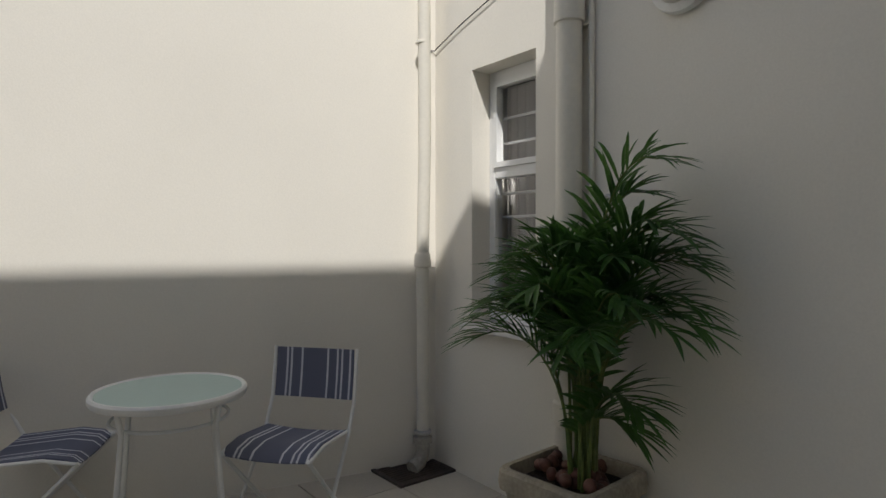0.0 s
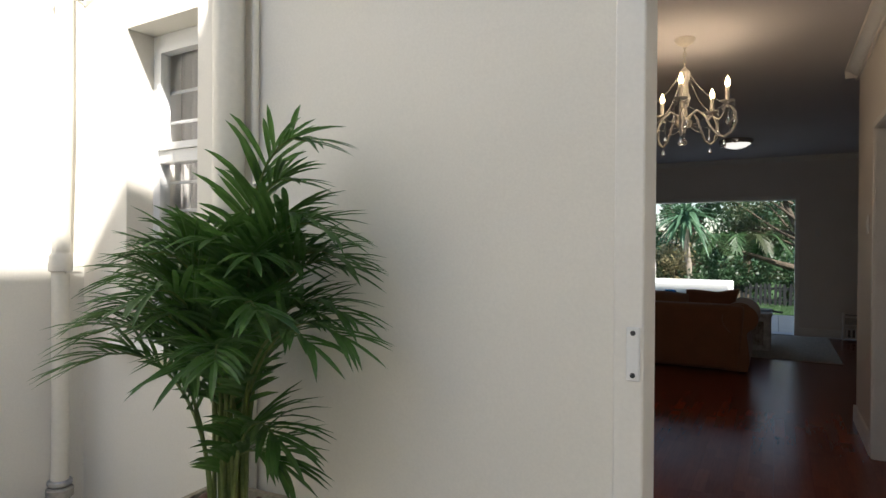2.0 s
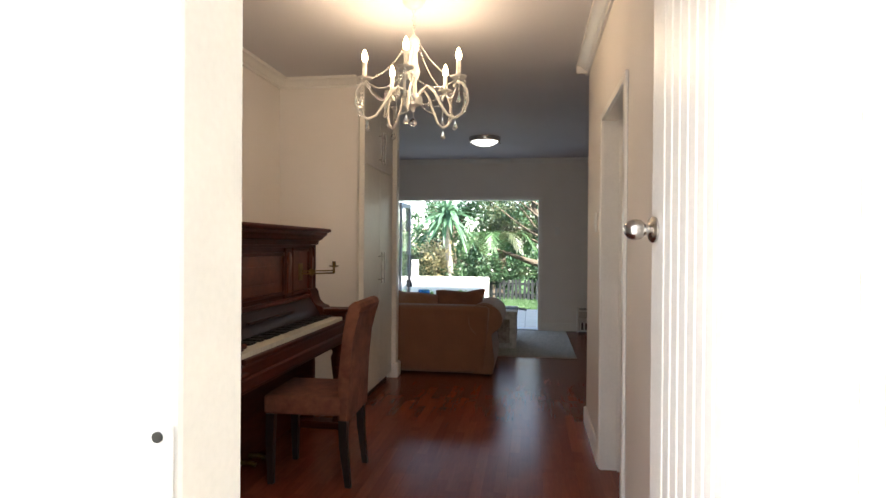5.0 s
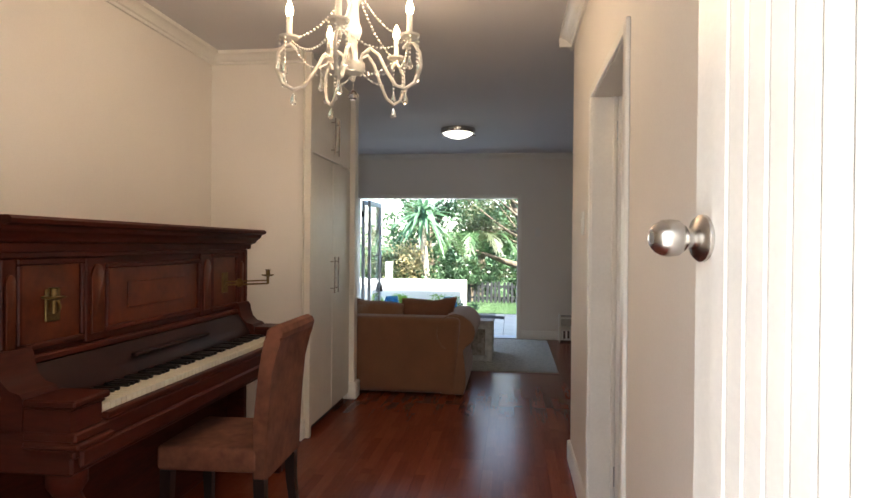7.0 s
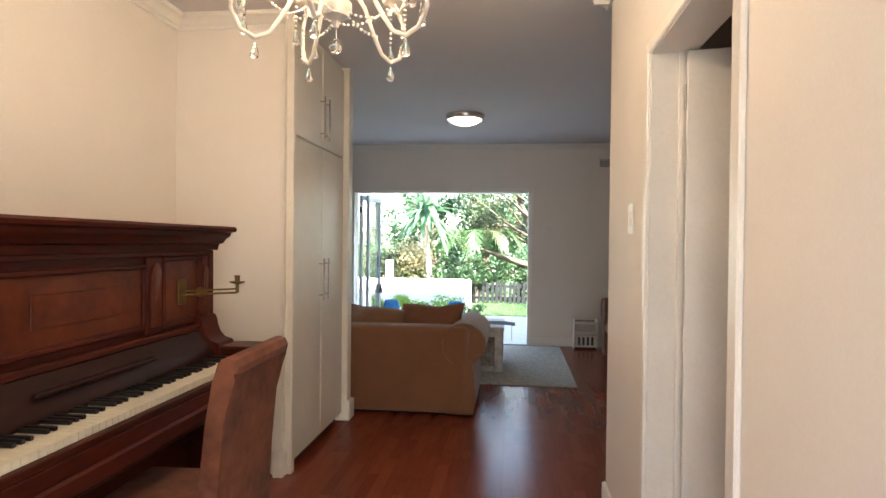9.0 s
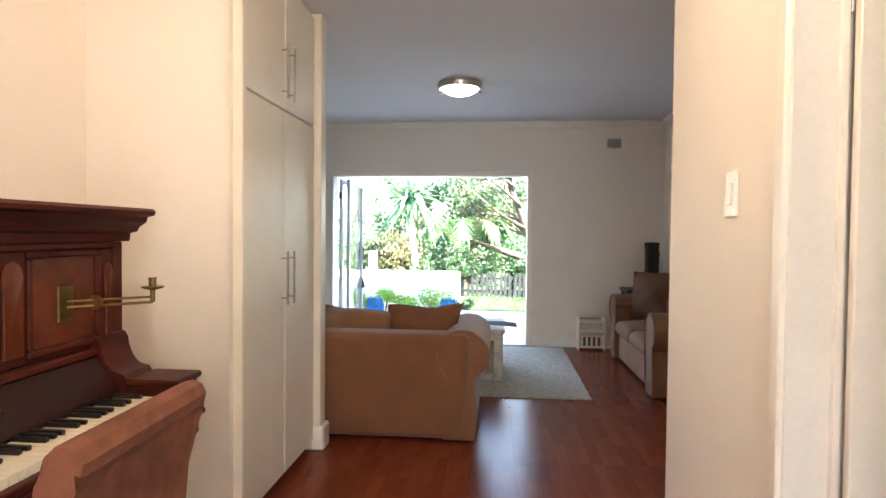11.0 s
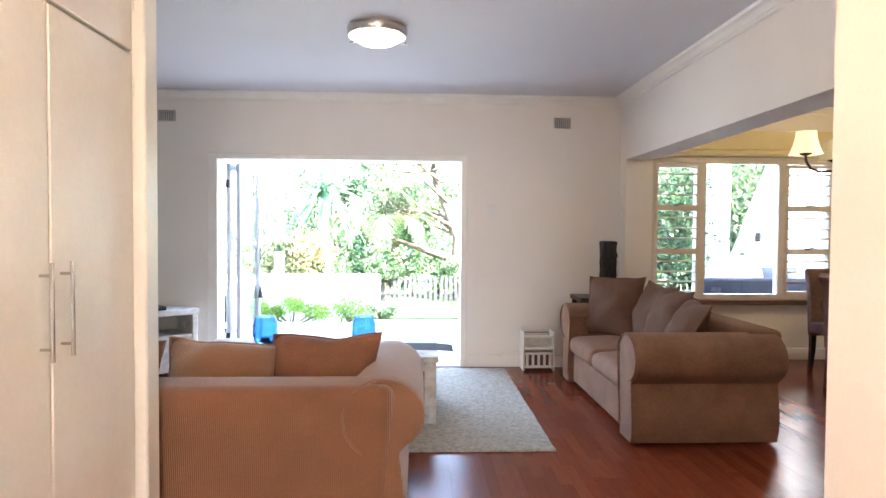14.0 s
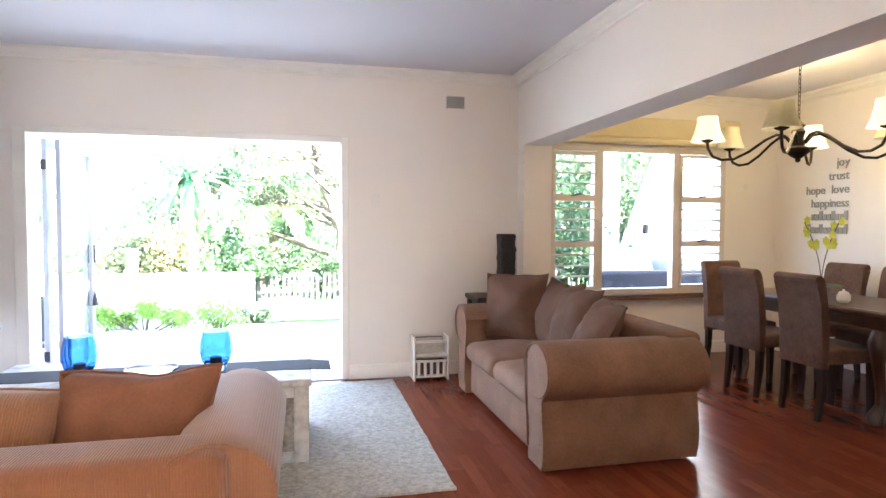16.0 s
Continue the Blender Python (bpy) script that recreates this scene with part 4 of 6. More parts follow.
# front panels: two square ones and a wide middle one, with pilasters
for x0, x1, z0, z1, m_ in ((0.13, 0.40, 0.99, 1.255, BURL), (0.56, 1.24, 1.0, 1.23, BURL), (1.40, 1.67, 0.99, 1.255, BURL)):
    fr = part("panel_frame", boxes((x0 - 0.02, x1 + 0.02, 0.4705, 0.488, z1, z1 + 0.022), (x0 - 0.02, x1 + 0.02, 0.4705, 0.488, z0 - 0.022, z0), (x0 - 0.02, x0, 0.4705, 0.488, z0, z1), (x1, x1 + 0.02, 0.4705, 0.488, z0, z1), bevel=0.005), MAHOG, piano)
    part("panel", boxes((x0 + 0.001, x1 - 0.001, 0.4705, 0.476, z0 + 0.001, z1 - 0.001)), m_, fr, "figured burl panel")
part("carved_relief", boxes((0.68, 1.12, 0.4765, 0.480, 1.06, 1.17), bevel=0.002), BURL, piano)
for x in (0.075, 0.48, 1.32, 1.725):
    hw = 0.056 if 0.2 < x < 1.6 else 0.03
    pl = part("pilaster", boxes((x - hw, x + hw, 0.4705, 0.486, 0.955, 1.278), bevel=0.005), MAHOG, piano)
    arch = [(x + hw * 0.62 * math.cos(radians(a)), 1.20 + hw * 0.9 * math.sin(radians(a))) for a in range(0, 181, 15)]
    part("raised_field", extrude_xz(bmesh.new(), [(x - hw * 0.62, 0.985), (x + hw * 0.62, 0.985)] + arch, 0.4865, 0.495, bevel=0.003), BURL, pl)
part("frieze", boxes((0.04, PW - 0.04, 0.4705, 0.492, 1.28, 1.299), bevel=0.003), MAHOG, piano)
part("rail", boxes((0.04, PW - 0.04, 0.4705, 0.505, 0.925, 0.952), bevel=0.006), MAHOG, piano)
fb = extrude_xz(bmesh.new(), [(0.475, 0.924), (0.505, 0.924), (0.55, 0.862), (0.575, 0.82), (0.575, 0.805), (0.475, 0.805)], 0, 1)
fb.transform(Matrix(((0, 1.50, 0, 0.15), (1, 0, 0, 0), (0, 0, 1, 0), (0, 0, 0, 1))))
part("fallboard", fb, EBONY, piano, "black open key cover")
part("music_ledge", boxes((0.60, 1.20, 0.5485, 0.572, 0.872, 0.886), bevel=0.004), EBONY, piano)
part("keybed", boxes((0.0, PW, 0.30, 0.765, 0.62, 0.752), bevel=0.008), MAHOG, piano)
part("key_slip", boxes((0.16, PW - 0.16, 0.742, 0.768, 0.7525, 0.776), bevel=0.004), MAHOG, piano)
part("key_moulding", boxes((0.02, PW - 0.02, 0.7655, 0.785, 0.64, 0.70), bevel=0.008), MAHOG, piano)
CHEEK = [(0.47, 0.99), (0.50, 0.985), (0.512, 0.965), (0.515, 0.94), (0.53, 0.90), (0.555, 0.875), (0.59, 0.865), (0.60, 0.85), (0.60, 0.753), (0.47, 0.753)]
for x0, x1 in ((0.0, 0.148), (PW - 0.148, PW)):
    ab = extrude_xz(bmesh.new(), CHEEK, 0, 1)
    ab.transform(Matrix(((0, x1 - x0, 0, x0), (1, 0, 0, 0), (0, 0, 1, 0), (0, 0, 0, 1))))
    part("cheek", ab, MAHOG, piano)
    kb = part("key_block", boxes((x0 + 0.004, x1 - 0.004, 0.601, 0.757, 0.753, 0.829)), MAHOG, piano)
    part("block_top", boxes((x0 - 0.012, x1 + 0.006, 0.602, 0.778, 0.8295, 0.852), (x0 - 0.004, x1, 0.602, 0.768, 0.818, 0.829), bevel=0.006), MAHOG, kb)
    part("block_moulding", boxes((x0 - 0.016, x1 + 0.006, 0.602, 0.790, 0.70, 0.722), (x0 - 0.008, x1 + 0.002, 0.602, 0.778, 0.723, 0.7525), (x0 - 0.006, x1, 0.602, 0.772, 0.672, 0.6995), bevel=0.006), MAHOG, kb)
LEG = [(0.05, 0.0), (0.055, 0.03), (0.04, 0.06), (0.03, 0.09), (0.045, 0.14), (0.03, 0.2), (0.034, 0.32), (0.048, 0.44), (0.055, 0.5), (0.04, 0.54), (0.06, 0.575), (0.06, 0.619)]
for x in (0.075, PW - 0.075):
    part("leg", lathe(bmesh.new(), LEG, 18, (x, 0.69, 0)), MAHOG, piano)
    part("toe_block", boxes((x - 0.06, x + 0.06, 0.40, 0.76, 0.0, 0.05), bevel=0.008), MAHOG, piano)
wk = mesh_of("white_key", boxes((0.0006, 0.0278, 0.575, 0.741, 0.7525, 0.798), bevel=0.001), IVORY)
bk = mesh_of("black_key", boxes((-0.007, 0.007, 0.575, 0.672, 0.7985, 0.811), bevel=0.002), BLACKKEY)
KW = (PW - 0.30) / 52
for i in range(52):
    k = new("white_key", wk)
    k.parent, k.location = piano, (0.15 + i * KW, 0, 0)
    if i % 7 in (0, 2, 3, 5, 6) and i < 51:
        k = new("black_key", bk)
        k.parent, k.location = piano, (0.15 + (i + 1) * KW, 0, 0)
for x, s in ((0.265, 1), (1.535, -1)):
    sc = part("candle_sconce", boxes((x - 0.035, x + 0.035, 0.4765, 0.484, 1.055, 1.17), bevel=0.004), BRASS, piano, "brass swing-arm candle sconce")
    ax, ay = (x - 0.17, 0.66) if x < 0.5 else (x + 0.11, 0.575)
    mx, my = x + (ax - x) * 0.3, 0.485 + (ay - 0.485) * 0.3
    for z, rr in ((1.10, 0.005), (1.118, 0.004)):
        part("swing_arm", tube(bmesh.new(), [(x, 0.485, z), (mx, my, z), (ax, ay, z)], rr, 8), BRASS, sc)
    part("boss", lathe(bmesh.new(), [(0.022, -0.005), (0.024, 0), (0.022, 0.005)], 18, (mx, my + 0.004, 1.11), Matrix.Rotation(radians(90), 4, "Y")), BRASS, sc)
    part("drip_pan", lathe(bmesh.new(), [(0.008, 1.10), (0.008, 1.14), (0.034, 1.148), (0.036, 1.153), (0.012, 1.153), (0.012, 1.178), (0.016, 1.182), (0.009, 1.182)], 20, (ax, ay, 0)), BRASS, sc)
for i, x in enumerate((0.85, 0.97)):
    part("pedal", tube(bmesh.new(), [(x, 0.40, 0.05), (x, 0.46, 0.055), (x, 0.50, 0.045)], 0.014, 8), BRASS, piano)


# ---- upholstered chairs ----
SUEDE = mat("brown_suede", (0.13, 0.041, 0.02), 0.92, vary=0.25, scale=7, fine=26, bump=0.1, tint=(0.23, 0.082, 0.042))
SUEDE_D = mat("dark_brown_suede", (0.105, 0.052, 0.035), 0.92, vary=0.2, scale=9, fine=40, bump=0.08, tint=(0.17, 0.09, 0.06))
DARKLEG = mat("dark_stained_leg", (0.016, 0.009, 0.007), 0.35, vary=0.3, coat=0.2)


def suede_chair(m, label, group, cloth, half):
    c = thing("dining_chair", m, label, "chair", group)
    part("seat", box(bmesh.new(), -half, half, -0.235, 0.20, 0.385, 0.49, bevel=0.02, seg=3), cloth, c)
    prof = [(0.175, 0.36), (0.18, 0.60), (0.20, 0.80), (0.222, 0.93), (0.232, 0.975), (0.25, 0.992), (0.272, 0.998), (0.294, 0.99), (0.305, 0.968), (0.300, 0.945), (0.282, 0.93), (0.272, 0.905), (0.258, 0.80), (0.242, 0.62), (0.235, 0.36)]
    b = extrude_xz(bmesh.new(), prof, 0.003 - half, half - 0.003, bevel=0.012)
    b.transform(Matrix(((0, 1, 0, 0), (1, 0, 0, 0), (0, 0, 1, 0), (0, 0, 0, 1))))
    part("backrest", b, cloth, c, "brown suede back with rolled top")
    lx = half - 0.035
    for x, y, sy in ((-lx, -0.2, -1), (lx, -0.2, -1), (-lx, 0.2, 1), (lx, 0.2, 1)):
        lb = bmesh.new()
        rows = [(0.0235, y, 0.384), (0.021, y + 0.004 * sy, 0.22), (0.015, y + (0.03 if sy > 0 else 0.0), 0.0)]
        rr = [[lb.verts.new((x + a * h, yy + b_ * h, z)) for a, b_ in ((-1, -1), (1, -1), (1, 1), (-1, 1))] for h, yy, z in rows]
        for p_, q_ in zip(rr, rr[1:]):
            for i in range(4):
                lb.faces.new((p_[i], p_[(i + 1) % 4], q_[(i + 1) % 4], q_[i]))
        lb.faces.new(rr[0]), lb.faces.new(rr[-1])
        part("leg", lb, DARKLEG, c, "dark stained tapered leg")
    return c


pchair = suede_chair(pose(-0.765, 2.62, 0, 0, 0, -88), "brown suede rolled-back chair drawn up at the piano", "suede chairs", SUEDE, 0.225)

# ---- white candle chandelier ----
CHWHITE = mat("ivory_enamel", (0.72, 0.68, 0.60), 0.4, vary=0.08, scale=20)
CRYSTAL = glass("crystal", (1, 0.98, 0.95), 0.02, 1.5)
BULB = glow("candle_bulb", (1.0, 0.72, 0.36), 9)
CANDLE = mat("candle_sleeve", (0.75, 0.70, 0.60), 0.5)
ch = thing("chandelier", pose(-0.219, 2.591, 0), "white five-armed candle chandelier hung with crystal beads", "chandelier")
part("canopy", lathe(bmesh.new(), [(0.0, CEILZ - 0.05), (0.02, CEILZ - 0.048), (0.05, CEILZ - 0.03), (0.062, CEILZ - 0.012), (0.064, CEILZ - 0.001)], 28), CHWHITE, ch)
cb = bmesh.new()
for i in range(7):
    z = 2.475 + i * 0.025
    ln = [(0.009 * math.cos(t_) * (i % 2), 0.009 * math.cos(t_) * ((i + 1) % 2), z + 0.016 * math.sin(t_)) for t_ in [k * math.pi / 5 for k in range(11)]]
    tube(cb, ln, 0.0025, 5)
part("chain", cb, CHWHITE, ch)
part("column", lathe(bmesh.new(), [(0.0, 2.035), (0.008, 2.04), (0.012, 2.06), (0.04, 2.075), (0.052, 2.10), (0.05, 2.118), (0.03, 2.122), (0.022, 2.14), (0.018, 2.2), (0.03, 2.23), (0.038, 2.26), (0.026, 2.30), (0.022, 2.36), (0.034, 2.40), (0.036, 2.43), (0.02, 2.45), (0.008, 2.46), (0.006, 2.475)], 22), CHWHITE, ch)
bulbs = []


def sphere_mesh(name, r, material, squash=1.0):
    b = bmesh.new()
    bmesh.ops.create_icosphere(b, subdivisions=1, radius=r, matrix=Matrix.Diagonal((1, 1, squash, 1)))
    return mesh_of(name, b, material, 60)


BEAD = mat("glass_bead", (0.75, 0.72, 0.66), 0.12, vary=0.1)
bead_mesh = sphere_mesh("bead", 0.0056, BEAD)
drop_b = lathe(bmesh.new(), [(0, -0.03), (0.011, -0.024), (0.014, -0.014), (0.009, 0.004), (0.003, 0.02), (0, 0.022)], 10)
drop_mesh = mesh_of("crystal_drop", drop_b, CRYSTAL, 20)


def strand(pts, owner, step=0.017):
    d = 0.0
    for a, b in zip(pts, pts[1:]):
        a, b = Vector(a), Vector(b)
        ln = (b - a).length
        while d < ln:
            o = new("bead", bead_mesh)
            o.parent, o.location = owner, a + (b - a) * (d / ln)
            d += step
        d -= ln


def hung(a, b, sag, n=8):
    a, b = Vector(a), Vector(b)
    return [a.lerp(b, i / n) - Vector((0, 0, sag * 4 * (i / n) * (1 - i / n))) for i in range(n + 1)]


cups = []
for k in range(5):
    t_ = radians(72 * k - 15)
    cx, cy = math.cos(t_), math.sin(t_)
    path = [(0.03, 2.10), (0.045, 2.15), (0.085, 2.172), (0.125, 2.14), (0.165, 2.065), (0.205, 2.005), (0.25, 1.985), (0.295, 2.01), (0.322, 2.07), (0.316, 2.13), (0.288, 2.168), (0.26, 2.175), (0.243, 2.16), (0.246, 2.14)]
    fine = []
    for i in range(len(path) - 1):
        for q in (0, 0.5):
            fine.append((path[i][0] + (path[i + 1][0] - path[i][0]) * q, path[i][1] + (path[i + 1][1] - path[i][1]) * q))
    arm = part("arm", tube(bmesh.new(), [(r * cx, r * cy, z) for r, z in fine], 0.0075, 8), CHWHITE, ch)
    px, py = 0.268 * cx, 0.268 * cy
    cups.append((px, py))
    part("drip_pan", lathe(bmesh.new(), [(0.006, 2.178), (0.012, 2.19), (0.04, 2.2), (0.044, 2.208), (0.016, 2.208), (0.014, 2.215), (0.0, 2.215)], 22, (px, py, 0)), CHWHITE, arm)
    part("candle", lathe(bmesh.new(), [(0.0125, 2.2155), (0.0125, 2.29), (0.009, 2.293), (0, 2.293)], 14, (px, py, 0)), CANDLE, arm)
    part("bulb", lathe(bmesh.new(), [(0.008, 2.2935), (0.015, 2.305), (0.0165, 2.32), (0.011, 2.34), (0.004, 2.358), (0, 2.362)], 14, (px, py, 0)), BULB, arm, "glowing candle bulb")
    for q in range(3):
        u = t_ + (q - 1) * 1.1
        ex, ey = px + 0.04 * math.cos(u), py + 0.04 * math.sin(u)
        n_ = 5 + (q + k) % 4
        strand([(ex, ey, 2.19), (ex, ey, 2.19 - 0.017 * n_)], ch)
        o = new("crystal_drop", drop_mesh)
        o.parent, o.location = ch, (ex, ey, 2.19 - 0.017 * n_ - 0.024)
    o = new("crystal_drop", drop_mesh)
    o.parent, o.location = ch, (0.25 * cx, 0.25 * cy, 1.948)
for k in range(5):
    a, b = cups[k], cups[(k + 1) % 5]
    strand(hung((*a, 2.2), (*b, 2.2), 0.075), ch)
    strand(hung((0.03 * a[0] / 0.268, 0.03 * a[1] / 0.268, 2.42), (a[0], a[1], 2.2), 0.05), ch)
    strand(hung((0.02, 0, 2.1), (a[0] * 0.7, a[1] * 0.7, 2.06), 0.02), ch, 0.02)
part("crystal_ball", lathe(bmesh.new(), [(0, 1.955), (0.014, 1.96), (0.022, 1.977), (0.014, 1.994), (0.003, 2.002), (0.003, 2.034)], 14), CRYSTAL, ch, "clear crystal ball pendant")
for px, py in cups:
    point("candle_light", (-0.219 + px, 2.591 + py, 2.335), 0.8, (1.0, 0.76, 0.54), 0.035)

# ---- lounge ceiling lamp ----
cl = thing("ceiling_lamp", pose(-0.144, 6.80, 0), "round flush ceiling lamp, frosted bowl in a nickel ring", "ceiling lamp")
part("ring", lathe(bmesh.new(), [(0.17, CEILZ - 0.055), (0.188, CEILZ - 0.055), (0.196, CEILZ - 0.035), (0.196, CEILZ - 0.001), (0.17, CEILZ - 0.001)], 44, cap=False), CHROME, cl, "brushed nickel ring")
part("diffuser", lathe(bmesh.new(), [(0, CEILZ - 0.112), (0.06, CEILZ - 0.107), (0.115, CEILZ - 0.09), (0.155, CEILZ - 0.065), (0.169, CEILZ - 0.05)], 44, cap=False), glow("lamp_diffuser", (1.0, 0.97, 0.9), 0.55), cl, "lit frosted glass bowl")
for k in range(3):
    a = radians(30 + 120 * k)
    part("clip", lathe(bmesh.new(), [(0.008, 0), (0.008, 0.03), (0, 0.035)], 10, (0.19 * math.cos(a), 0.19 * math.sin(a), CEILZ - 0.06), Matrix.Rotation(a, 4, "Z") @ Matrix.Rotation(radians(90), 4, "Y")), CHROME, cl)

# ---- lounge furniture ----
CORD_X = ribbed("tan_corduroy_rows", (0.20, 0.084, 0.036), "X", 38)
CORD = ribbed("tan_corduroy", (0.21, 0.098, 0.047), "X", 38, 0.35)
TAUPE = mat("taupe_velour", (0.20, 0.10, 0.058), 0.88, vary=0.15, scale=6, fine=70, bump=0.15, tint=(0.26, 0.138, 0.083))
TAUPE_D = mat("brown_velour_cushion", (0.128, 0.06, 0.034), 0.9, vary=0.25, scale=8, fine=120, bump=0.4, sheen=0.0)
CORDPIL = ribbed("tan_corduroy_cushion", (0.26, 0.12, 0.055), "X", 38, 0.6)


def pillow(w, h, t, seed=0, n=14):
    """A stuffed square cushion with pulled-out corners, standing in the xz plane."""
    bm, r = bmesh.new(), random.Random(seed)
    g = {}
    for s in (-1, 1):
        for i in range(n + 1):
            for j in range(n + 1):
                u, v = 2 * i / n - 1, 2 * j / n - 1
                edge = max(abs(u), abs(v)) > 0.999
                if edge and s == 1:
                    g[s, i, j] = g[-1, i, j]
                    continue
                f = max(0, (1 - abs(u) ** 2.4) * (1 - abs(v) ** 2.4)) ** 0.6
                pinch = 1 - 0.10 * (1 - min(abs(u), abs(v)) ** 2)
                wob = 0.035 * noise.noise(Vector((u * 1.7 + seed, v * 1.7, s)))
                g[s, i, j] = bm.verts.new((u * w / 2 * pinch, s * t / 2 * f * (1 + 8 * wob), (v * pinch + 1) * h / 2 + wob * 0.6))
        for i in range(n):
            for j in range(n):
                q = (g[s, i, j], g[s, i + 1, j], g[s, i + 1, j + 1], g[s, i, j + 1])
                if len(set(q)) == 4:
                    bm.faces.new(q)
    return bm


def cushion_thing(m, w, h, t, material, label, seed, group):
    c = new("cushion", mesh_of("cushion", pillow(w, h, t, seed), material, 60))
    c.matrix_basis = m
    n = 14
    rim = [(i, 0) for i in range(n)] + [(n, j) for j in range(n)] + [(n - i, n) for i in range(n)] + [(0, n - j) for j in range(n + 1)]
    pts = []
    for i, j in rim:
        u, v = 2 * i / n - 1, 2 * j / n - 1
        pinch = 1 - 0.10 * (1 - min(abs(u), abs(v)) ** 2)
        wob = 0.035 * noise.noise(Vector((u * 1.7 + seed, v * 1.7, -1)))
        pts.append((u * w / 2 * pinch, 0.0, (v * pinch + 1) * h / 2 + wob * 0.6))
    part("piping", tube(bmesh.new(), pts, 0.007, 6), material, c)
    return tagged(c, label, "cushion", group)


def soft_block(x0, x1, y0, y1, z0, z1, r=0.05, crown=0.02):
    """A padded block: rounded edges and a slightly domed top."""
    bm = box(bmesh.new(), x0, x1, y0, y1, z0, z1, bevel=r, seg=4)
    bmesh.ops.subdivide_edges(bm, edges=[e for e in bm.edges if e.calc_length() > 0.25], cuts=5, use_grid_fill=True)
    for v in bm.verts:
        u, w = 2 * (v.co.x - x0) / (x1 - x0) - 1, 2 * (v.co.y - y0) / (y1 - y0) - 1
        if v.co.z > (z0 + z1) / 2:
            v.co.z += crown * (1 - u * u) * (1 - w * w)
    return bm


def roll_arm(bm, side, xin, y0, y1, top, rad, foot=0.02, bulge=0.07, base_in=0.0, drop=0.0):
    """A scroll arm: an upright panel with a roll turned outwards, run from y0 to y1."""
    cx = xin + side * (0.10 + bulge * 0.4)
    cz = top - rad
    out = [(xin, foot), (xin, top - rad * 0.6)]
    for k in range(0, 14):
        a = radians(160 - k * 17)
        out.append((cx + side * rad * 1.15 * math.cos(a), cz + rad * math.sin(a)))
    xo = xin + side * (0.215 - base_in)
    out += [(xo - side * 0.03, cz - rad * 1.02), (xo + side * 0.012, foot + 0.16), (xo, foot + 0.06), (xo - side * 0.012, foot)]
    n = 8
    rings = []
    for i in range(n + 1):
        f = i / n
        ring = [bm.verts.new((x, y0 + (y1 - y0) * f, z - drop * f * max(0, (z - foot) / (top - foot)))) for x, z in out]
        rings.append(ring)
    k = len(out)
    for a, b in zip(rings, rings[1:]):
        for i in range(k):
            bm.faces.new((a[i], a[(i + 1) % k], b[(i + 1) % k], b[i]))
    e0, e1 = bm.faces.new(rings[0]), bm.faces.new(rings[-1])
    bmesh.ops.bevel(bm, geom=list({e for f in (e0, e1) for e in f.edges}), offset=0.008, segments=2, affect="EDGES", profile=0.5)
    return bm


def sofa(m, W, D, label, fabric, back_fabric, seat_n, top, back_top, rad=0.13, piping=True):
    s = thing("sofa", m, label, "sofa", "lounge sofas")
    xi = W / 2 - 0.215
    part("base", box(bmesh.new(), -xi, xi, 0.04, D - 0.1, 0.03, 0.28, bevel=0.02), fabric, s)
    for sd in (-1, 1):
        arm = part("arm", roll_arm(bmesh.new(), sd, sd * xi, 0.0, D - 0.02, top, rad), fabric, s)
        cx, cz = sd * xi + sd * 0.128, top - rad
        arc = [(cx + sd * (rad * 1.08) * math.cos(radians(a)), -0.006, cz + rad * 0.93 * math.sin(radians(a))) for a in range(-90, 181, 15)]
        arc.append((sd * xi + sd * 0.012, -0.006, 0.10))
        if piping:
            part("piping", tube(bmesh.new(), arc, 0.006, 6), fabric, arm)
            low = [(sd * xi + sd * 0.195, -0.006, 0.10 + 0.03 * i) for i in range(int((cz - rad - 0.1) / 0.03))]
            for p_ in low:
                part("stud", lathe(bmesh.new(), [(0.005, 0), (0.004, 0.003), (0, 0.004)], 8, p_, Matrix.Rotation(radians(90), 4, "X")), BRASS, arm)
        if not piping:
            span = range(60, 241, 10) if sd > 0 else range(-60, 121, 10)
            rim = [(cx + (rad + 0.012) * math.cos(radians(a)), D + 0.024, cz + (rad + 0.012) * math.sin(radians(a))) for a in span]
            part("piping", tube(bmesh.new(), rim, 0.006, 6), fabric, arm)
    back = box(bmesh.new(), -xi - 0.17, xi + 0.17, D - 0.24, D, 0.02, back_top, bevel=0.05, seg=4)
    bmesh.ops.subdivide_edges(back, edges=[e for e in back.edges if e.calc_length() > 0.3], cuts=6, use_grid_fill=True)
    for v in back.verts:
        f = v.co.z / back_top
        v.co.y += 0.05 * f * f - 0.01
        v.co.x *= 0.955 + 0.05 * f
    part("back", back, back_fabric, s)
    w = 2 * xi / seat_n
    for i in range(seat_n):
        part("seat_cushion", soft_block(-xi + w * i + 0.004, -xi + w * (i + 1) - 0.004, -0.01, D - 0.26, 0.285, 0.425, 0.06, 0.05), fabric, s)
    for x in (-W / 2 + 0.07, W / 2 - 0.07):
        for y in (0.06, D - 0.1):
            part("foot", lathe(bmesh.new(), [(0.022, 0), (0.03, 0.03), (0.03, 0.05)], 14, (x, y, 0)), DARKLEG, s)
    return s


# sofa with its back to the hall
S1 = pose(-0.90, 6.20, 0, 0, 0, 180)
sofa(S1, 1.95, 0.93, "tan corduroy rolled-arm sofa facing the garden", CORD, CORD_X, 2, 0.715, 0.70, 0.15, piping=False)
cushion_thing(pose(-0.80, 5.65, 0.445, -22, 4, 6), 0.55, 0.37, 0.30, CORDPIL, "tan ribbed corduroy cushion on the sofa", 1, "sofa cushions")
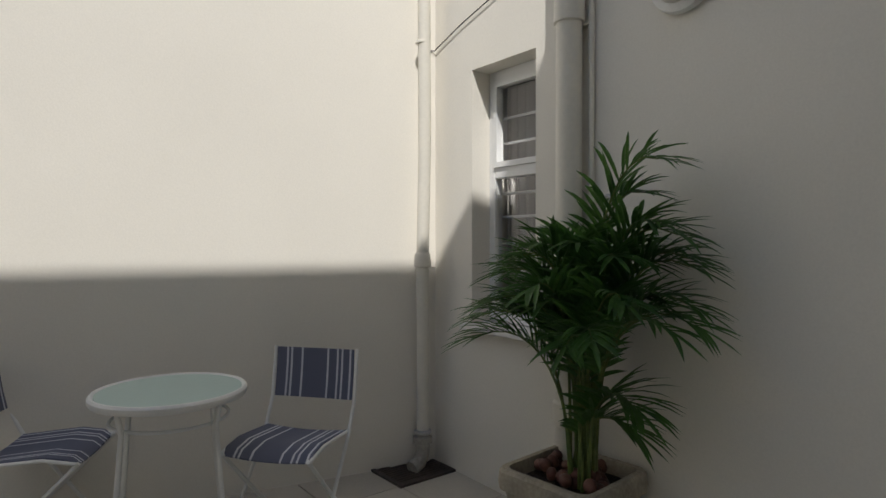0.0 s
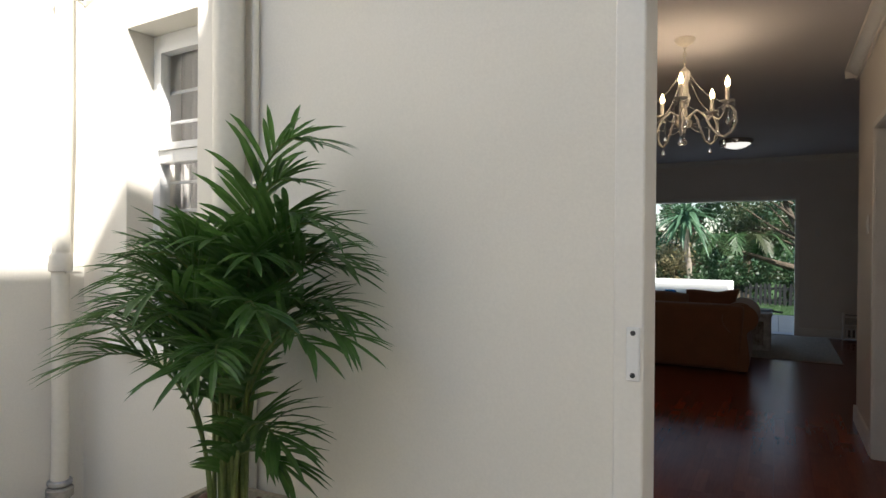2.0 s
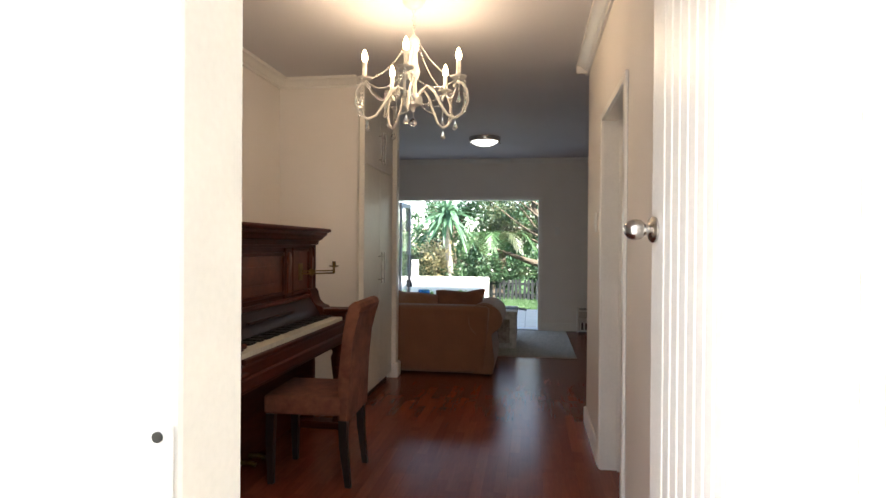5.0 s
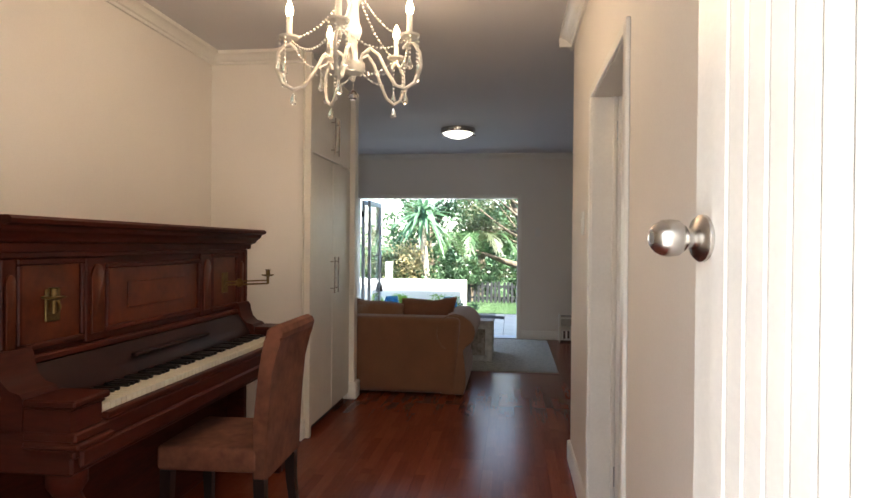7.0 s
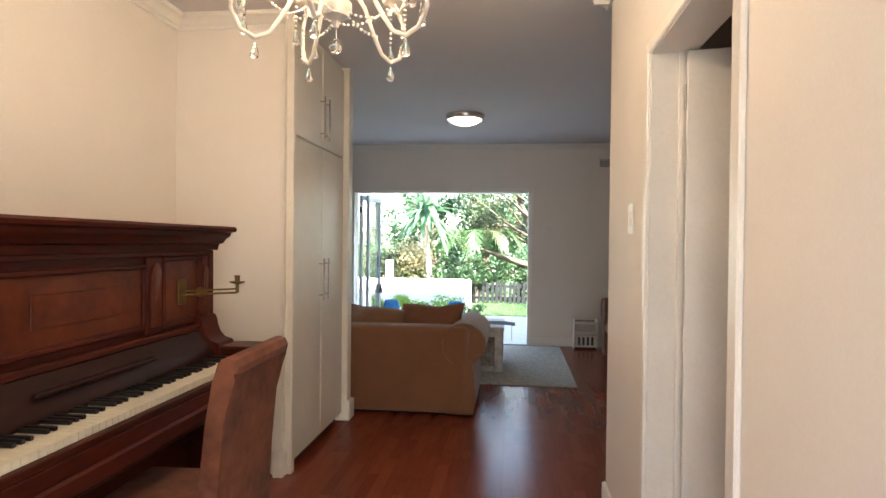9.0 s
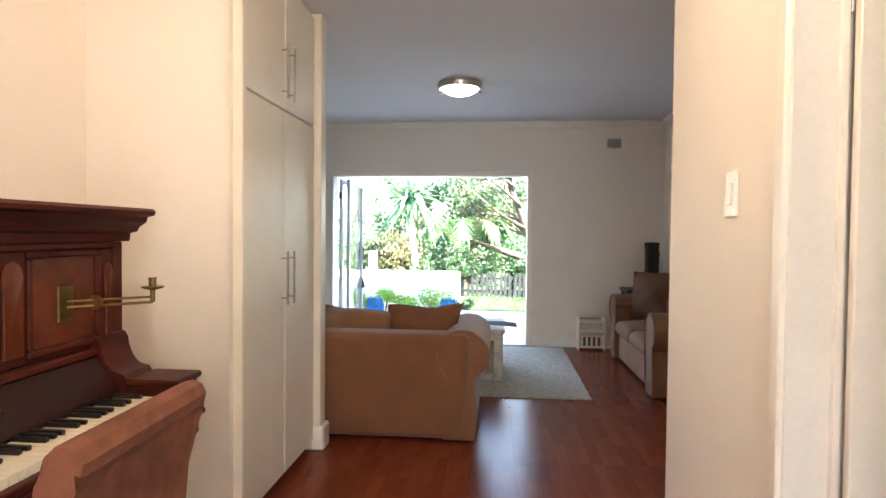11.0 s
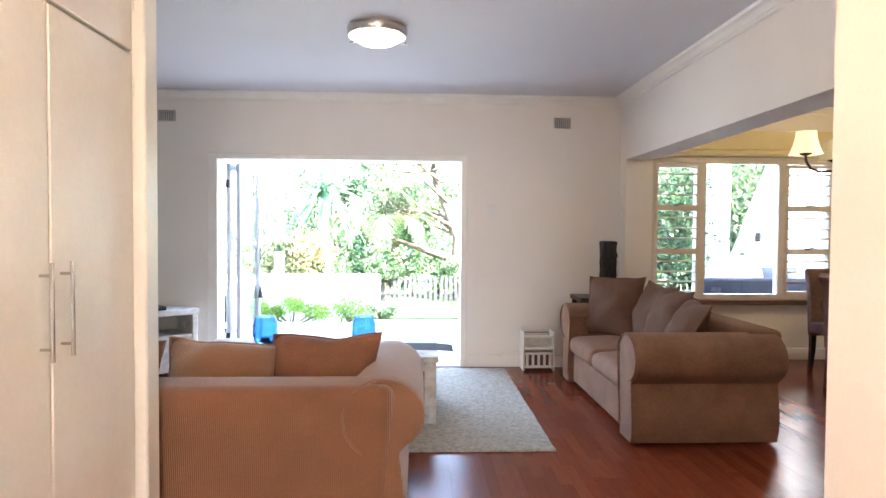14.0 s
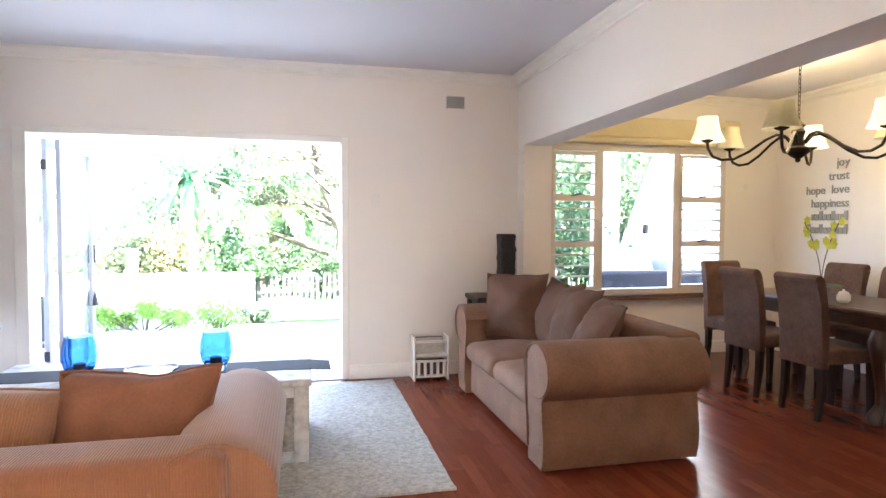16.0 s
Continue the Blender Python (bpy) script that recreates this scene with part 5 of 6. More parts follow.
cushion_thing(pose(-0.34, 5.67, 0.445, -22, -3, -14), 0.57, 0.40, 0.30, mat("russet_velour_cushion", (0.19, 0.075, 0.036), 0.9, vary=0.2, scale=7, fine=90, bump=0.3), "russet tan velour cushion leaning by the sofa arm", 2, "sofa cushions")
cushion_thing(pose(-1.34, 5.66, 0.42, -18, 0, 4), 0.5, 0.38, 0.16, CORDPIL, "tan ribbed corduroy cushion on the sofa", 3, "sofa cushions")
# sofa across the opening to the dining room
sofa(pose(1.455, 7.335, 0, 0, 0, -90), 1.75, 0.96, "taupe velour rolled-arm sofa with studded front", TAUPE, TAUPE, 2, 0.70, 0.72, 0.155)
for y, z, s_, ln, sd in ((7.84, 0.455, 0.53, -16, 4), (7.60, 0.46, 0.50, -22, 5), (7.28, 0.46, 0.48, -22, 6), (6.93, 0.45, 0.48, -28, 7)):
    cushion_thing(pose(1.93 - (0.17 if sd == 4 else 0) - (0.06 if sd == 7 else 0), y, z - 0.01, ln, 4 * (sd % 2) - 2, -90 + (42 if sd == 4 else -12 if sd == 7 else 4)), s_, s_, 0.2, TAUPE_D, "dark brown velour scatter cushion on the sofa", sd, "sofa cushions")

# rug
RUGM = mat("woven_wool_rug", (0.36, 0.33, 0.27), 0.95, vary=0.3, scale=40, fine=140, bump=1.0, bump_d=0.012, tint=(0.58, 0.55, 0.48))
rg = bmesh.new()
nx_, ny_ = 46, 56
gv = [[rg.verts.new((-1.55 + 2.52 * i / nx_ + 0.006 * noise.noise(Vector((j * 0.6, i * 0.05, 1))), 6.40 + 2.16 * j / ny_ + 0.008 * noise.noise(Vector((i * 0.6, j * 0.05, 3))), 0.014 + 0.003 * noise.noise(Vector((i * 0.9, j * 0.9, 0))))) for j in range(ny_ + 1)] for i in range(nx_ + 1)]
for i in range(nx_):
    for j in range(ny_):
        rg.faces.new((gv[i][j], gv[i + 1][j], gv[i + 1][j + 1], gv[i][j + 1]))
ext = bmesh.ops.extrude_face_region(rg, geom=rg.faces[:])
for v in [e for e in ext["geom"] if isinstance(e, bmesh.types.BMVert)]:
    v.co.z = 0.001
rug = new("rug", mesh_of("rug", rg, RUGM, 50))
tagged(rug, "pale beige woven wool rug under the coffee table", "rug")

# coffee table
DISTRESS = mat("distressed_white_wood", (0.60, 0.57, 0.51), 0.6, vary=0.5, scale=6, fine=22, bump=0.25, stretch=(1, 1, 1), tint=(0.72, 0.70, 0.66))
ct = thing("coffee_table", pose(-0.585, 7.235, 0.014), "distressed white wooden coffee table with a low shelf", "coffee table")
part("tabletop", boxes((-0.86, 0.86, -0.36, 0.36, 0.425, 0.465), bevel=0.006), DISTRESS, ct)
for sx in (-1, 1):
    for sy in (-1, 1):
        part("leg", boxes((sx * 0.845, sx * 0.765, sy * 0.345, sy * 0.265, 0.0, 0.424), bevel=0.005), DISTRESS, ct)
    part("end_rail", boxes((sx * 0.84, sx * 0.80, -0.264, 0.264, 0.34, 0.424), bevel=0.004), DISTRESS, ct)
    part("end_rail", boxes((sx * 0.84, sx * 0.80, -0.264, 0.264, 0.02, 0.10), bevel=0.004), DISTRESS, ct)
WORN = mat("worn_brown_wood", (0.20, 0.13, 0.085), 0.7, vary=0.5, scale=9, fine=40, bump=0.3, tint=(0.45, 0.40, 0.34))
for sx in (-1, 1):
    for sy in (-1, 1):
        part("side_panel", boxes((sx * 0.45, sx * 0.764, sy * 0.325, sy * 0.315, 0.06, 0.359)), WORN, ct, "worn brown inset panel")
        part("panel_rail", boxes((sx * 0.45, sx * 0.764, sy * 0.338, sy * 0.308, 0.0, 0.059), bevel=0.003), DISTRESS, ct)
        part("panel_stile", boxes((sx * 0.40, sx * 0.449, sy * 0.338, sy * 0.308, 0.0, 0.359), bevel=0.003), DISTRESS, ct)
part("shelf", boxes((-0.79, 0.79, -0.30, 0.30, 0.101, 0.125), bevel=0.004), DISTRESS, ct)
part("apron", boxes((-0.764, 0.764, -0.335, -0.305, 0.36, 0.424), bevel=0.003), DISTRESS, ct)
part("apron", boxes((-0.764, 0.764, 0.305, 0.335, 0.36, 0.424), bevel=0.003), DISTRESS, ct)
CHAR = mat("charcoal_cloth", (0.035, 0.037, 0.045), 0.9, vary=0.2, scale=20, fine=150, bump=0.3)
rn = bmesh.new()
ra, rb = [], []
for i in range(33):
    f = -0.90 + 1.88 * i / 32
    z = 0.4805 + (0.0 if f < 0.86 else -0.10 * (f - 0.86))
    ra.append(rn.verts.new((f, 0.02 + 0.006 * math.sin(i), z))), rb.append(rn.verts.new((f, 0.28, z)))
for i in range(32):
    rn.faces.new((ra[i], ra[i + 1], rb[i + 1], rb[i]))
run_ob = new("table_runner", mesh_of("table_runner", rn, CHAR, 0))
run_ob.matrix_basis = pose(-0.59, 7.09, 0.001)
run_ob.modifiers.new("thick", "SOLIDIFY").thickness = 0.003
tagged(run_ob, "charcoal cloth runner along the coffee table", "table runner")
BLUEGL = glass("blue_glass", (0.16, 0.38, 0.68), 0.0, 1.45)
for x, y in ((-0.965, 7.18), (-0.262, 7.20)):
    v = thing("candle_vase", pose(x, y, 0.484), "blue glass hurricane vase with a candle inside", "vase", "blue vases")
    part("glass", lathe(bmesh.new(), [(0.0, 0.0), (0.055, 0.0), (0.06, 0.012), (0.052, 0.022), (0.075, 0.05), (0.09, 0.10), (0.088, 0.16), (0.072, 0.225), (0.069, 0.225), (0.084, 0.16), (0.086, 0.10), (0.071, 0.053), (0.04, 0.03), (0, 0.03)], 30), BLUEGL, v)
    part("candle", lathe(bmesh.new(), [(0.03, 0.031), (0.03, 0.075), (0, 0.075)], 18), mat("brown_wax", (0.16, 0.07, 0.045), 0.5), v, "short brown candle")
tr_ = thing("glass_dish", pose(-0.60, 7.17, 0.485), "clear glass dish on the coffee table", "dish")
part("bowl", lathe(bmesh.new(), [(0, 0), (0.09, 0.0), (0.13, 0.014), (0.136, 0.03), (0.131, 0.031), (0.124, 0.018), (0.088, 0.006), (0, 0.006)], 30), glass("clear_dish"), tr_)

# magazine rack
rk = thing("magazine_rack", pose(1.29, 8.58, 0), "white painted slatted magazine rack holding magazines", "magazine rack")
for x in (-0.145, 0.145):
    part("side", boxes((x - 0.009, x + 0.009, -0.10, 0.10, 0.0, 0.375), bevel=0.006), TRIM, rk)
part("shelf", boxes((-0.135, 0.135, -0.095, 0.095, 0.03, 0.045)), TRIM, rk)
part("shelf", boxes((-0.135, 0.135, -0.095, 0.095, 0.205, 0.22)), TRIM, rk)
for z0 in (0.09, 0.255):
    part("rail", boxes((-0.135, 0.135, -0.10, -0.085, z0 + 0.07, z0 + 0.09)), TRIM, rk)
for i in range(5):
    x = -0.11 + i * 0.055
    part("slat", boxes((x - 0.012, x + 0.012, -0.098, -0.088, 0.046, 0.159)), TRIM, rk)
for i, c_ in enumerate(((0.08, 0.05, 0.04), (0.5, 0.46, 0.4), (0.1, 0.1, 0.12))):
    mg = new("magazine", mesh_of("magazine", boxes((-0.12, 0.12, -0.004, 0.004, 0, 0.26 + 0.01 * i)), mat("magazine_cover", c_, 0.35, vary=0.25, scale=14)))
    mg.matrix_basis = pose(1.29, 8.535 + 0.03 * i, 0.2205 if i else 0.0455, -6)
    mg.scale = (1, 1, 0.5)
    tagged(mg, "glossy magazine standing in the rack", "magazine", "magazines")
lt = bmesh.new()
for i in range(7):
    box(lt, -0.10 + i * 0.03, -0.082 + i * 0.03, -0.0065, -0.0045, 0.19, 0.225)
tb = part("title", lt, mat("magazine_print", (0.7, 0.68, 0.62), 0.5), bpy.data.objects["magazine.001"])

# corner table with the carved lamp
DARKW = mat("dark_stained_wood", (0.03, 0.018, 0.013), 0.4, vary=0.3, scale=8, fine=40, bump=0.1)
st = thing("side_table", pose(1.70, 8.43, 0), "small dark wooden side table behind the sofa", "side table")
part("tabletop", boxes((-0.08, 0.34, -0.20, 0.20, 0.69, 0.73), bevel=0.005), DARKW, st)
for x in (-0.04, 0.30):
    for y in (-0.18, 0.18):
        part("leg", boxes((x - 0.02, x + 0.02, y - 0.02, y + 0.02, 0, 0.689)), DARKW, st)
part("apron", boxes((-0.019, 0.279, -0.16, 0.16, 0.62, 0.689)), DARKW, st)
CARVE = mat("black_carved_wood", (0.012, 0.010, 0.010), 0.6, vary=0.4, scale=30, fine=60, bump=1.0, bump_d=0.02)
sc_ = bmesh.new()
box(sc_, -0.065, 0.065, -0.065, 0.065, 0, 0.52, bevel=0.012)
bmesh.ops.subdivide_edges(sc_, edges=[e for e in sc_.edges if e.calc_length() > 0.06], cuts=22, use_grid_fill=True)
for v in sc_.verts:
    n_ = noise.noise(v.co * 48)
    v.co.x *= 1 + 0.2 * n_
    v.co.y *= 1 + 0.2 * n_
sculpt = new("carved_column", mesh_of("carved_column", sc_, CARVE, 30))
sculpt.matrix_basis = pose(1.93, 8.43, 0.7305)
tagged(sculpt, "black carved wooden column ornament on the side table", "ornament")

# television on its stand in the corner
tv = thing("tv_stand", pose(-2.50, 8.21, 0, 0, 0, 43), "distressed white wooden television stand with open shelf", "tv stand")
part("tabletop", boxes((-0.60, 0.62, -0.22, 0.22, 0.55, 0.60), bevel=0.006), DISTRESS, tv)
for x in (-0.58, 0.56):
    part("side", boxes((x, x + 0.05, -0.21, 0.21, 0.0, 0.549), bevel=0.005), DISTRESS, tv)
part("shelf", boxes((-0.529, 0.559, -0.20, 0.20, 0.34, 0.37)), DISTRESS, tv)
part("drawer", boxes((-0.529, 0.559, -0.205, 0.2, 0.04, 0.335), bevel=0.004), DISTRESS, tv)
tvs = thing("television", pose(-2.80, 8.06, 0.602, 0, 0, 43), "flat black television on the white stand", "television")
BLACKPL = mat("black_plastic", (0.012, 0.012, 0.013), 0.25, vary=0.1)
part("screen", boxes((-0.40, 0.40, -0.02, 0.02, 0.05, 0.52), bevel=0.006), BLACKPL, tvs)
part("stand_foot", boxes((-0.15, 0.15, -0.09, 0.09, 0, 0.014), (-0.03, 0.03, -0.01, 0.01, 0.014, 0.06), bevel=0.004), BLACKPL, tvs)
dv = thing("media_box", pose(-2.28, 8.30, 0.602, 0, 0, 43), "small black media box on the television stand", "media box")
part("case", boxes((-0.12, 0.12, -0.09, 0.09, 0.0, 0.035), bevel=0.005), BLACKPL, dv)

# ---- dining room ----
TABLEW = mat("dark_dining_wood", (0.06, 0.026, 0.015), 0.28, vary=0.35, scale=3, fine=18, bump=0.05, stretch=(6, 1, 1), coat=0.3)
dt = thing("dining_table", pose(4.27, 7.14, 0), "long dark polished wooden dining table on cabriole legs", "dining table")
part("tabletop", boxes((-0.38, 0.38, -1.05, 1.03, 0.725, 0.765), bevel=0.012), TABLEW, dt)
part("apron", boxes((-0.31, 0.31, -0.95, 0.94, 0.63, 0.724), bevel=0.006), TABLEW, dt)
for x in (-0.27, 0.27):
    for y in (-0.88, -0.38, 0.88):
        lb = bmesh.new()
        rows = [(0.055, 0.0, 0.63), (0.06, 0.03, 0.55), (0.042, 0.02, 0.40), (0.032, -0.005, 0.22), (0.034, -0.01, 0.12), (0.055, 0.03, 0.05), (0.055, 0.035, 0.0)]
        sgn = 1 if x > 0 else -1
        rings = [[lb.verts.new((x + sgn * o + r * math.cos(k * math.pi / 5), y + r * math.sin(k * math.pi / 5), z)) for k in range(10)] for r, o, z in rows]
        for a, b in zip(rings, rings[1:]):
            for k in range(10):
                lb.faces.new((a[k], a[(k + 1) % 10], b[(k + 1) % 10], b[k]))
        lb.faces.new(rings[0]), lb.faces.new(rings[-1])
        part("leg", lb, TABLEW, dt)
CHAIR_SPOTS = [(3.86, 7.63, -88), (3.86, 7.04, -91), (4.68, 7.90, 91), (4.68, 7.36, 90), (4.08, 8.20, 180)]
first_chair = None
for x, y, rz in CHAIR_SPOTS:
    if first_chair is None:
        first_chair = suede_chair(pose(x, y, 0, 0, 0, rz + 180), "dark brown suede rolled-back dining chair at the table", "dining chairs", SUEDE_D, 0.195)
    else:
        copy_thing(first_chair, pose(x, y, 0, 0, 0, rz + 180))

# orchid and small pot on the table
ORCH = mat("yellow_orchid_petal", (0.62, 0.60, 0.05), 0.6, vary=0.15)
oc = thing("orchid", pose(4.09, 7.34, 0.766), "yellow orchid with two flower stems in a pot", "orchid")
part("pot", lathe(bmesh.new(), [(0.04, 0), (0.055, 0.09), (0.058, 0.1), (0.05, 0.1), (0.048, 0.09), (0, 0.09)], 20), mat("grey_pot", (0.3, 0.28, 0.26), 0.5), oc)
lf = bmesh.new()
for a in (20, 150, 200, 280, 330):
    a = radians(a)
    blade(lf, Vector((0, 0, 0.09)), Vector((math.cos(a), math.sin(a), 0.5)), Vector((-math.cos(a) * 0.5, -math.sin(a) * 0.5, 1)), 0.2, 0.024, 0.09, 6)
part("leaf", lf, PALM, oc, smooth=0)
for dx, dy, h in ((-0.05, 0.12, 0.50), (0.06, -0.10, 0.52)):
    pts = [(dx * f * f, dy * f * f, 0.09 + h * f) for f in [i / 10 for i in range(11)]]
    stm = part("stem", tube(bmesh.new(), pts, 0.004, 6), mat("orchid_stem", (0.05, 0.04, 0.015), 0.6), oc)
    r_ = random.Random(int(h * 100))
    for i in range(7):
        p = Vector(pts[6 + i % 5]) + Vector((r_.uniform(-0.03, 0.03), r_.uniform(-0.04, 0.04), r_.uniform(-0.02, 0.03)))
        fl = bmesh.new()
        for k in range(5):
            a = radians(72 * k + r_.uniform(0, 30))
            blade(fl, p, Vector((-0.4, math.cos(a), math.sin(a))), Vector((-1, 0, 0)), 0.04, 0.016, 0.0, 3)
        part("flower", fl, ORCH, stm, "yellow blossom", smooth=0)
jar = thing("sugar_bowl", pose(4.1, 7.15, 0.766), "small cream ceramic lidded bowl on the table", "bowl")
part("body", lathe(bmesh.new(), [(0.03, 0), (0.045, 0.02), (0.045, 0.05), (0.036, 0.065), (0, 0.066)], 18), CANDLE, jar)
part("lid", lathe(bmesh.new(), [(0.037, 0.0665), (0.03, 0.078), (0.008, 0.084), (0.01, 0.095), (0, 0.098)], 18), CANDLE, jar)

# six-armed iron chandelier with shades
IRON = mat("dark_bronze_iron", (0.022, 0.014, 0.010), 0.45, 0.6, vary=0.3)
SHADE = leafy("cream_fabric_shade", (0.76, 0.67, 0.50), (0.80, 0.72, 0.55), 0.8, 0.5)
# lit copy: the bulb's glow is put into the fabric as weak emission
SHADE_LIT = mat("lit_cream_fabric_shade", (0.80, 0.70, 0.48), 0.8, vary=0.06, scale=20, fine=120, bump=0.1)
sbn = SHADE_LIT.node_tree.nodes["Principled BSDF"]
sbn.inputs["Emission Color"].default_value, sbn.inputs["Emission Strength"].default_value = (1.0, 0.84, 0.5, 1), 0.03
BULB_OFF = mat("unlit_bulb", (0.7, 0.68, 0.62), 0.2)
BULB_ON = glow("warm_bulb", (1.0, 0.78, 0.42), 2)
dc = thing("dining_chandelier", pose(4.0, 7.5, 0), "dark iron six-armed chandelier with cream fabric shades", "chandelier")
part("canopy", lathe(bmesh.new(), [(0, CEILZ - 0.035), (0.03, CEILZ - 0.03), (0.06, CEILZ - 0.001)], 24), IRON, dc)
cb = bmesh.new()
for i in range(14):
    z = 2.18 + i * 0.034
    ln = [(0.010 * math.cos(t_) * (i % 2), 0.010 * math.cos(t_) * ((i + 1) % 2), z + 0.021 * math.sin(t_)) for t_ in [k * math.pi / 5 for k in range(11)]]
    tube(cb, ln, 0.003, 5)
part("chain", cb, IRON, dc)
part("column", lathe(bmesh.new(), [(0, 1.82), (0.018, 1.83), (0.02, 1.85), (0.05, 1.87), (0.085, 1.90), (0.088, 1.93), (0.05, 1.95), (0.034, 2.0), (0.05, 2.06), (0.034, 2.09), (0.052, 2.11), (0.03, 2.14), (0.01, 2.16), (0.006, 2.18)], 22), IRON, dc)
for k in range(6):
    t_ = radians(60 * k + 37.6)
    cx, cy = math.cos(t_), math.sin(t_)
    path = [(0.05, 1.97), (0.10, 2.03), (0.16, 2.04), (0.24, 2.0), (0.36, 1.91), (0.47, 1.855), (0.56, 1.85), (0.63, 1.88), (0.665, 1.94), (0.67, 2.0)]
    arm = part("arm", tube(bmesh.new(), [(r * cx, r * cy, z) for r, z in path], 0.011, 8), IRON, dc)
    part("cup", lathe(bmesh.new(), [(0.012, 1.985), (0.045, 2.0), (0.05, 2.008), (0.02, 2.012), (0.018, 2.05), (0, 2.05)], 18, (0.67 * cx, 0.67 * cy, 0)), IRON, arm)
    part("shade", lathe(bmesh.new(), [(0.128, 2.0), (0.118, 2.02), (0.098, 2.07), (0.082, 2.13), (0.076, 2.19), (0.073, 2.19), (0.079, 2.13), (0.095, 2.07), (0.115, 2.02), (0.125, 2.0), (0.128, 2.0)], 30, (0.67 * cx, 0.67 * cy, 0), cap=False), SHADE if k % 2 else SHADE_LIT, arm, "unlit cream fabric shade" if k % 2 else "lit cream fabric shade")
    part("bulb", lathe(bmesh.new(), [(0.012, 2.051), (0.022, 2.075), (0.024, 2.1), (0.012, 2.125), (0, 2.13)], 12, (0.67 * cx, 0.67 * cy, 0)), BULB_OFF if k % 2 else BULB_ON, arm)
point("dining_light", (4.0, 7.5, 2.30), 0.95, (1.0, 0.78, 0.42), 0.35)

# metal words on the wall
WORDM = mat("grey_metal_letters", (0.33, 0.31, 0.29), 0.45, 0.3)
ART = thing("wall_words", pose(0, 0, 0), "cut-out grey metal words fixed to the wall", "wall decoration")
ORI = Matrix(((0, 0, -1, 0), (-1, 0, 0, 0), (0, 1, 0, 0), (0, 0, 0, 1)))
for i, wtxt in enumerate(("joy", "trust", "hope love", "happiness", "", "")):
    z = 1.895 - i * 0.128
    if wtxt:
        y = 8.11
        for letter in reversed(wtxt):
            if letter == " ":
                y += 0.07
                continue
            cu_ = bpy.data.curves.new("letter", "FONT")
            cu_.body, cu_.size, cu_.extrude = letter, 0.115, 0.004
            tmp = bpy.data.objects.new("letter", cu_)
            scene.collection.objects.link(tmp)
            me = bpy.data.meshes.new_from_object(tmp.evaluated_get(bpy.context.evaluated_depsgraph_get()))
            bpy.data.objects.remove(tmp)
            me.materials.clear()
            me.materials.append(WORDM)
            far_x = max(v.co.x for v in me.vertices)
            near_x = min(v.co.x for v in me.vertices)
            w = new("letter", me)
            w.parent, w.matrix_basis = ART, Matrix.Translation((DX - 0.012, y + far_x, z)) @ ORI
            y += far_x - near_x + 0.008
    else:
        n_ = 9 if i == 4 else 11
        for k in range(n_):
            y = 8.12 + k * 0.046
            part("letter", B(DX - 0.014, DX - 0.006, y, y + 0.036, z, z + 0.06 + 0.03 * ((k * 7) % 3 == 0)), WORDM, ART)

# ---- garden ----
GL1 = leafy("broad_leaf_green", (0.03, 0.072, 0.03), (0.07, 0.135, 0.06), thin=0.2)
GL2 = leafy("olive_leaf", (0.04, 0.058, 0.022), (0.11, 0.13, 0.06), thin=0.25)
GL3 = leafy("bright_leaf", (0.04, 0.10, 0.035), (0.09, 0.17, 0.065), thin=0.25)
GLY = leafy("pale_golden_leaf", (0.24, 0.20, 0.09), (0.42, 0.36, 0.20), thin=0.25)
ALOE = leafy("aloe_leaf", (0.06, 0.14, 0.075), (0.13, 0.25, 0.14), 0.5, 0.2)
GLB = leafy("bright_shrub_leaf", (0.10, 0.24, 0.03), (0.22, 0.36, 0.05), 0.5, 0.25)
BARK = mat("grey_bark", (0.11, 0.085, 0.06), 0.9, vary=0.35, scale=8, fine=40, bump=0.8, bump_d=0.02)


def leaves(name, centres, count, size, seed, flat=0.8):
    """Many small pointed leaves scattered in uneven clumps."""
    r = np.random.RandomState(seed)
    c = np.array([x[:3] for x in centres], float)
    rad = np.array([x[3] for x in centres], float)
    pick = r.choice(len(c), count, p=rad ** 2 / (rad ** 2).sum())
    d = r.normal(size=(count, 3))
    d /= np.linalg.norm(d, axis=1)[:, None]
    p = c[pick] + d * (rad[pick] * r.uniform(0.35, 1.05, count) ** 0.7)[:, None] * np.array((1, 1, flat))
    a = r.normal(size=(count, 3))
    a[:, 2] -= 0.4
    a /= np.linalg.norm(a, axis=1)[:, None]
    b = np.cross(a, r.normal(size=(count, 3)))
    b /= np.linalg.norm(b, axis=1)[:, None]
    s = size * r.uniform(0.6, 1.3, count)[:, None]
    v = np.stack([p, p + a * s * 0.5 + b * s * 0.26, p + a * s, p + a * s * 0.5 - b * s * 0.26], 1).reshape(-1, 3)
    me = bpy.data.meshes.new(name)
    me.from_pydata(v.tolist(), [], [(4 * i, 4 * i + 1, 4 * i + 2, 4 * i + 3) for i in range(count)])
    return me


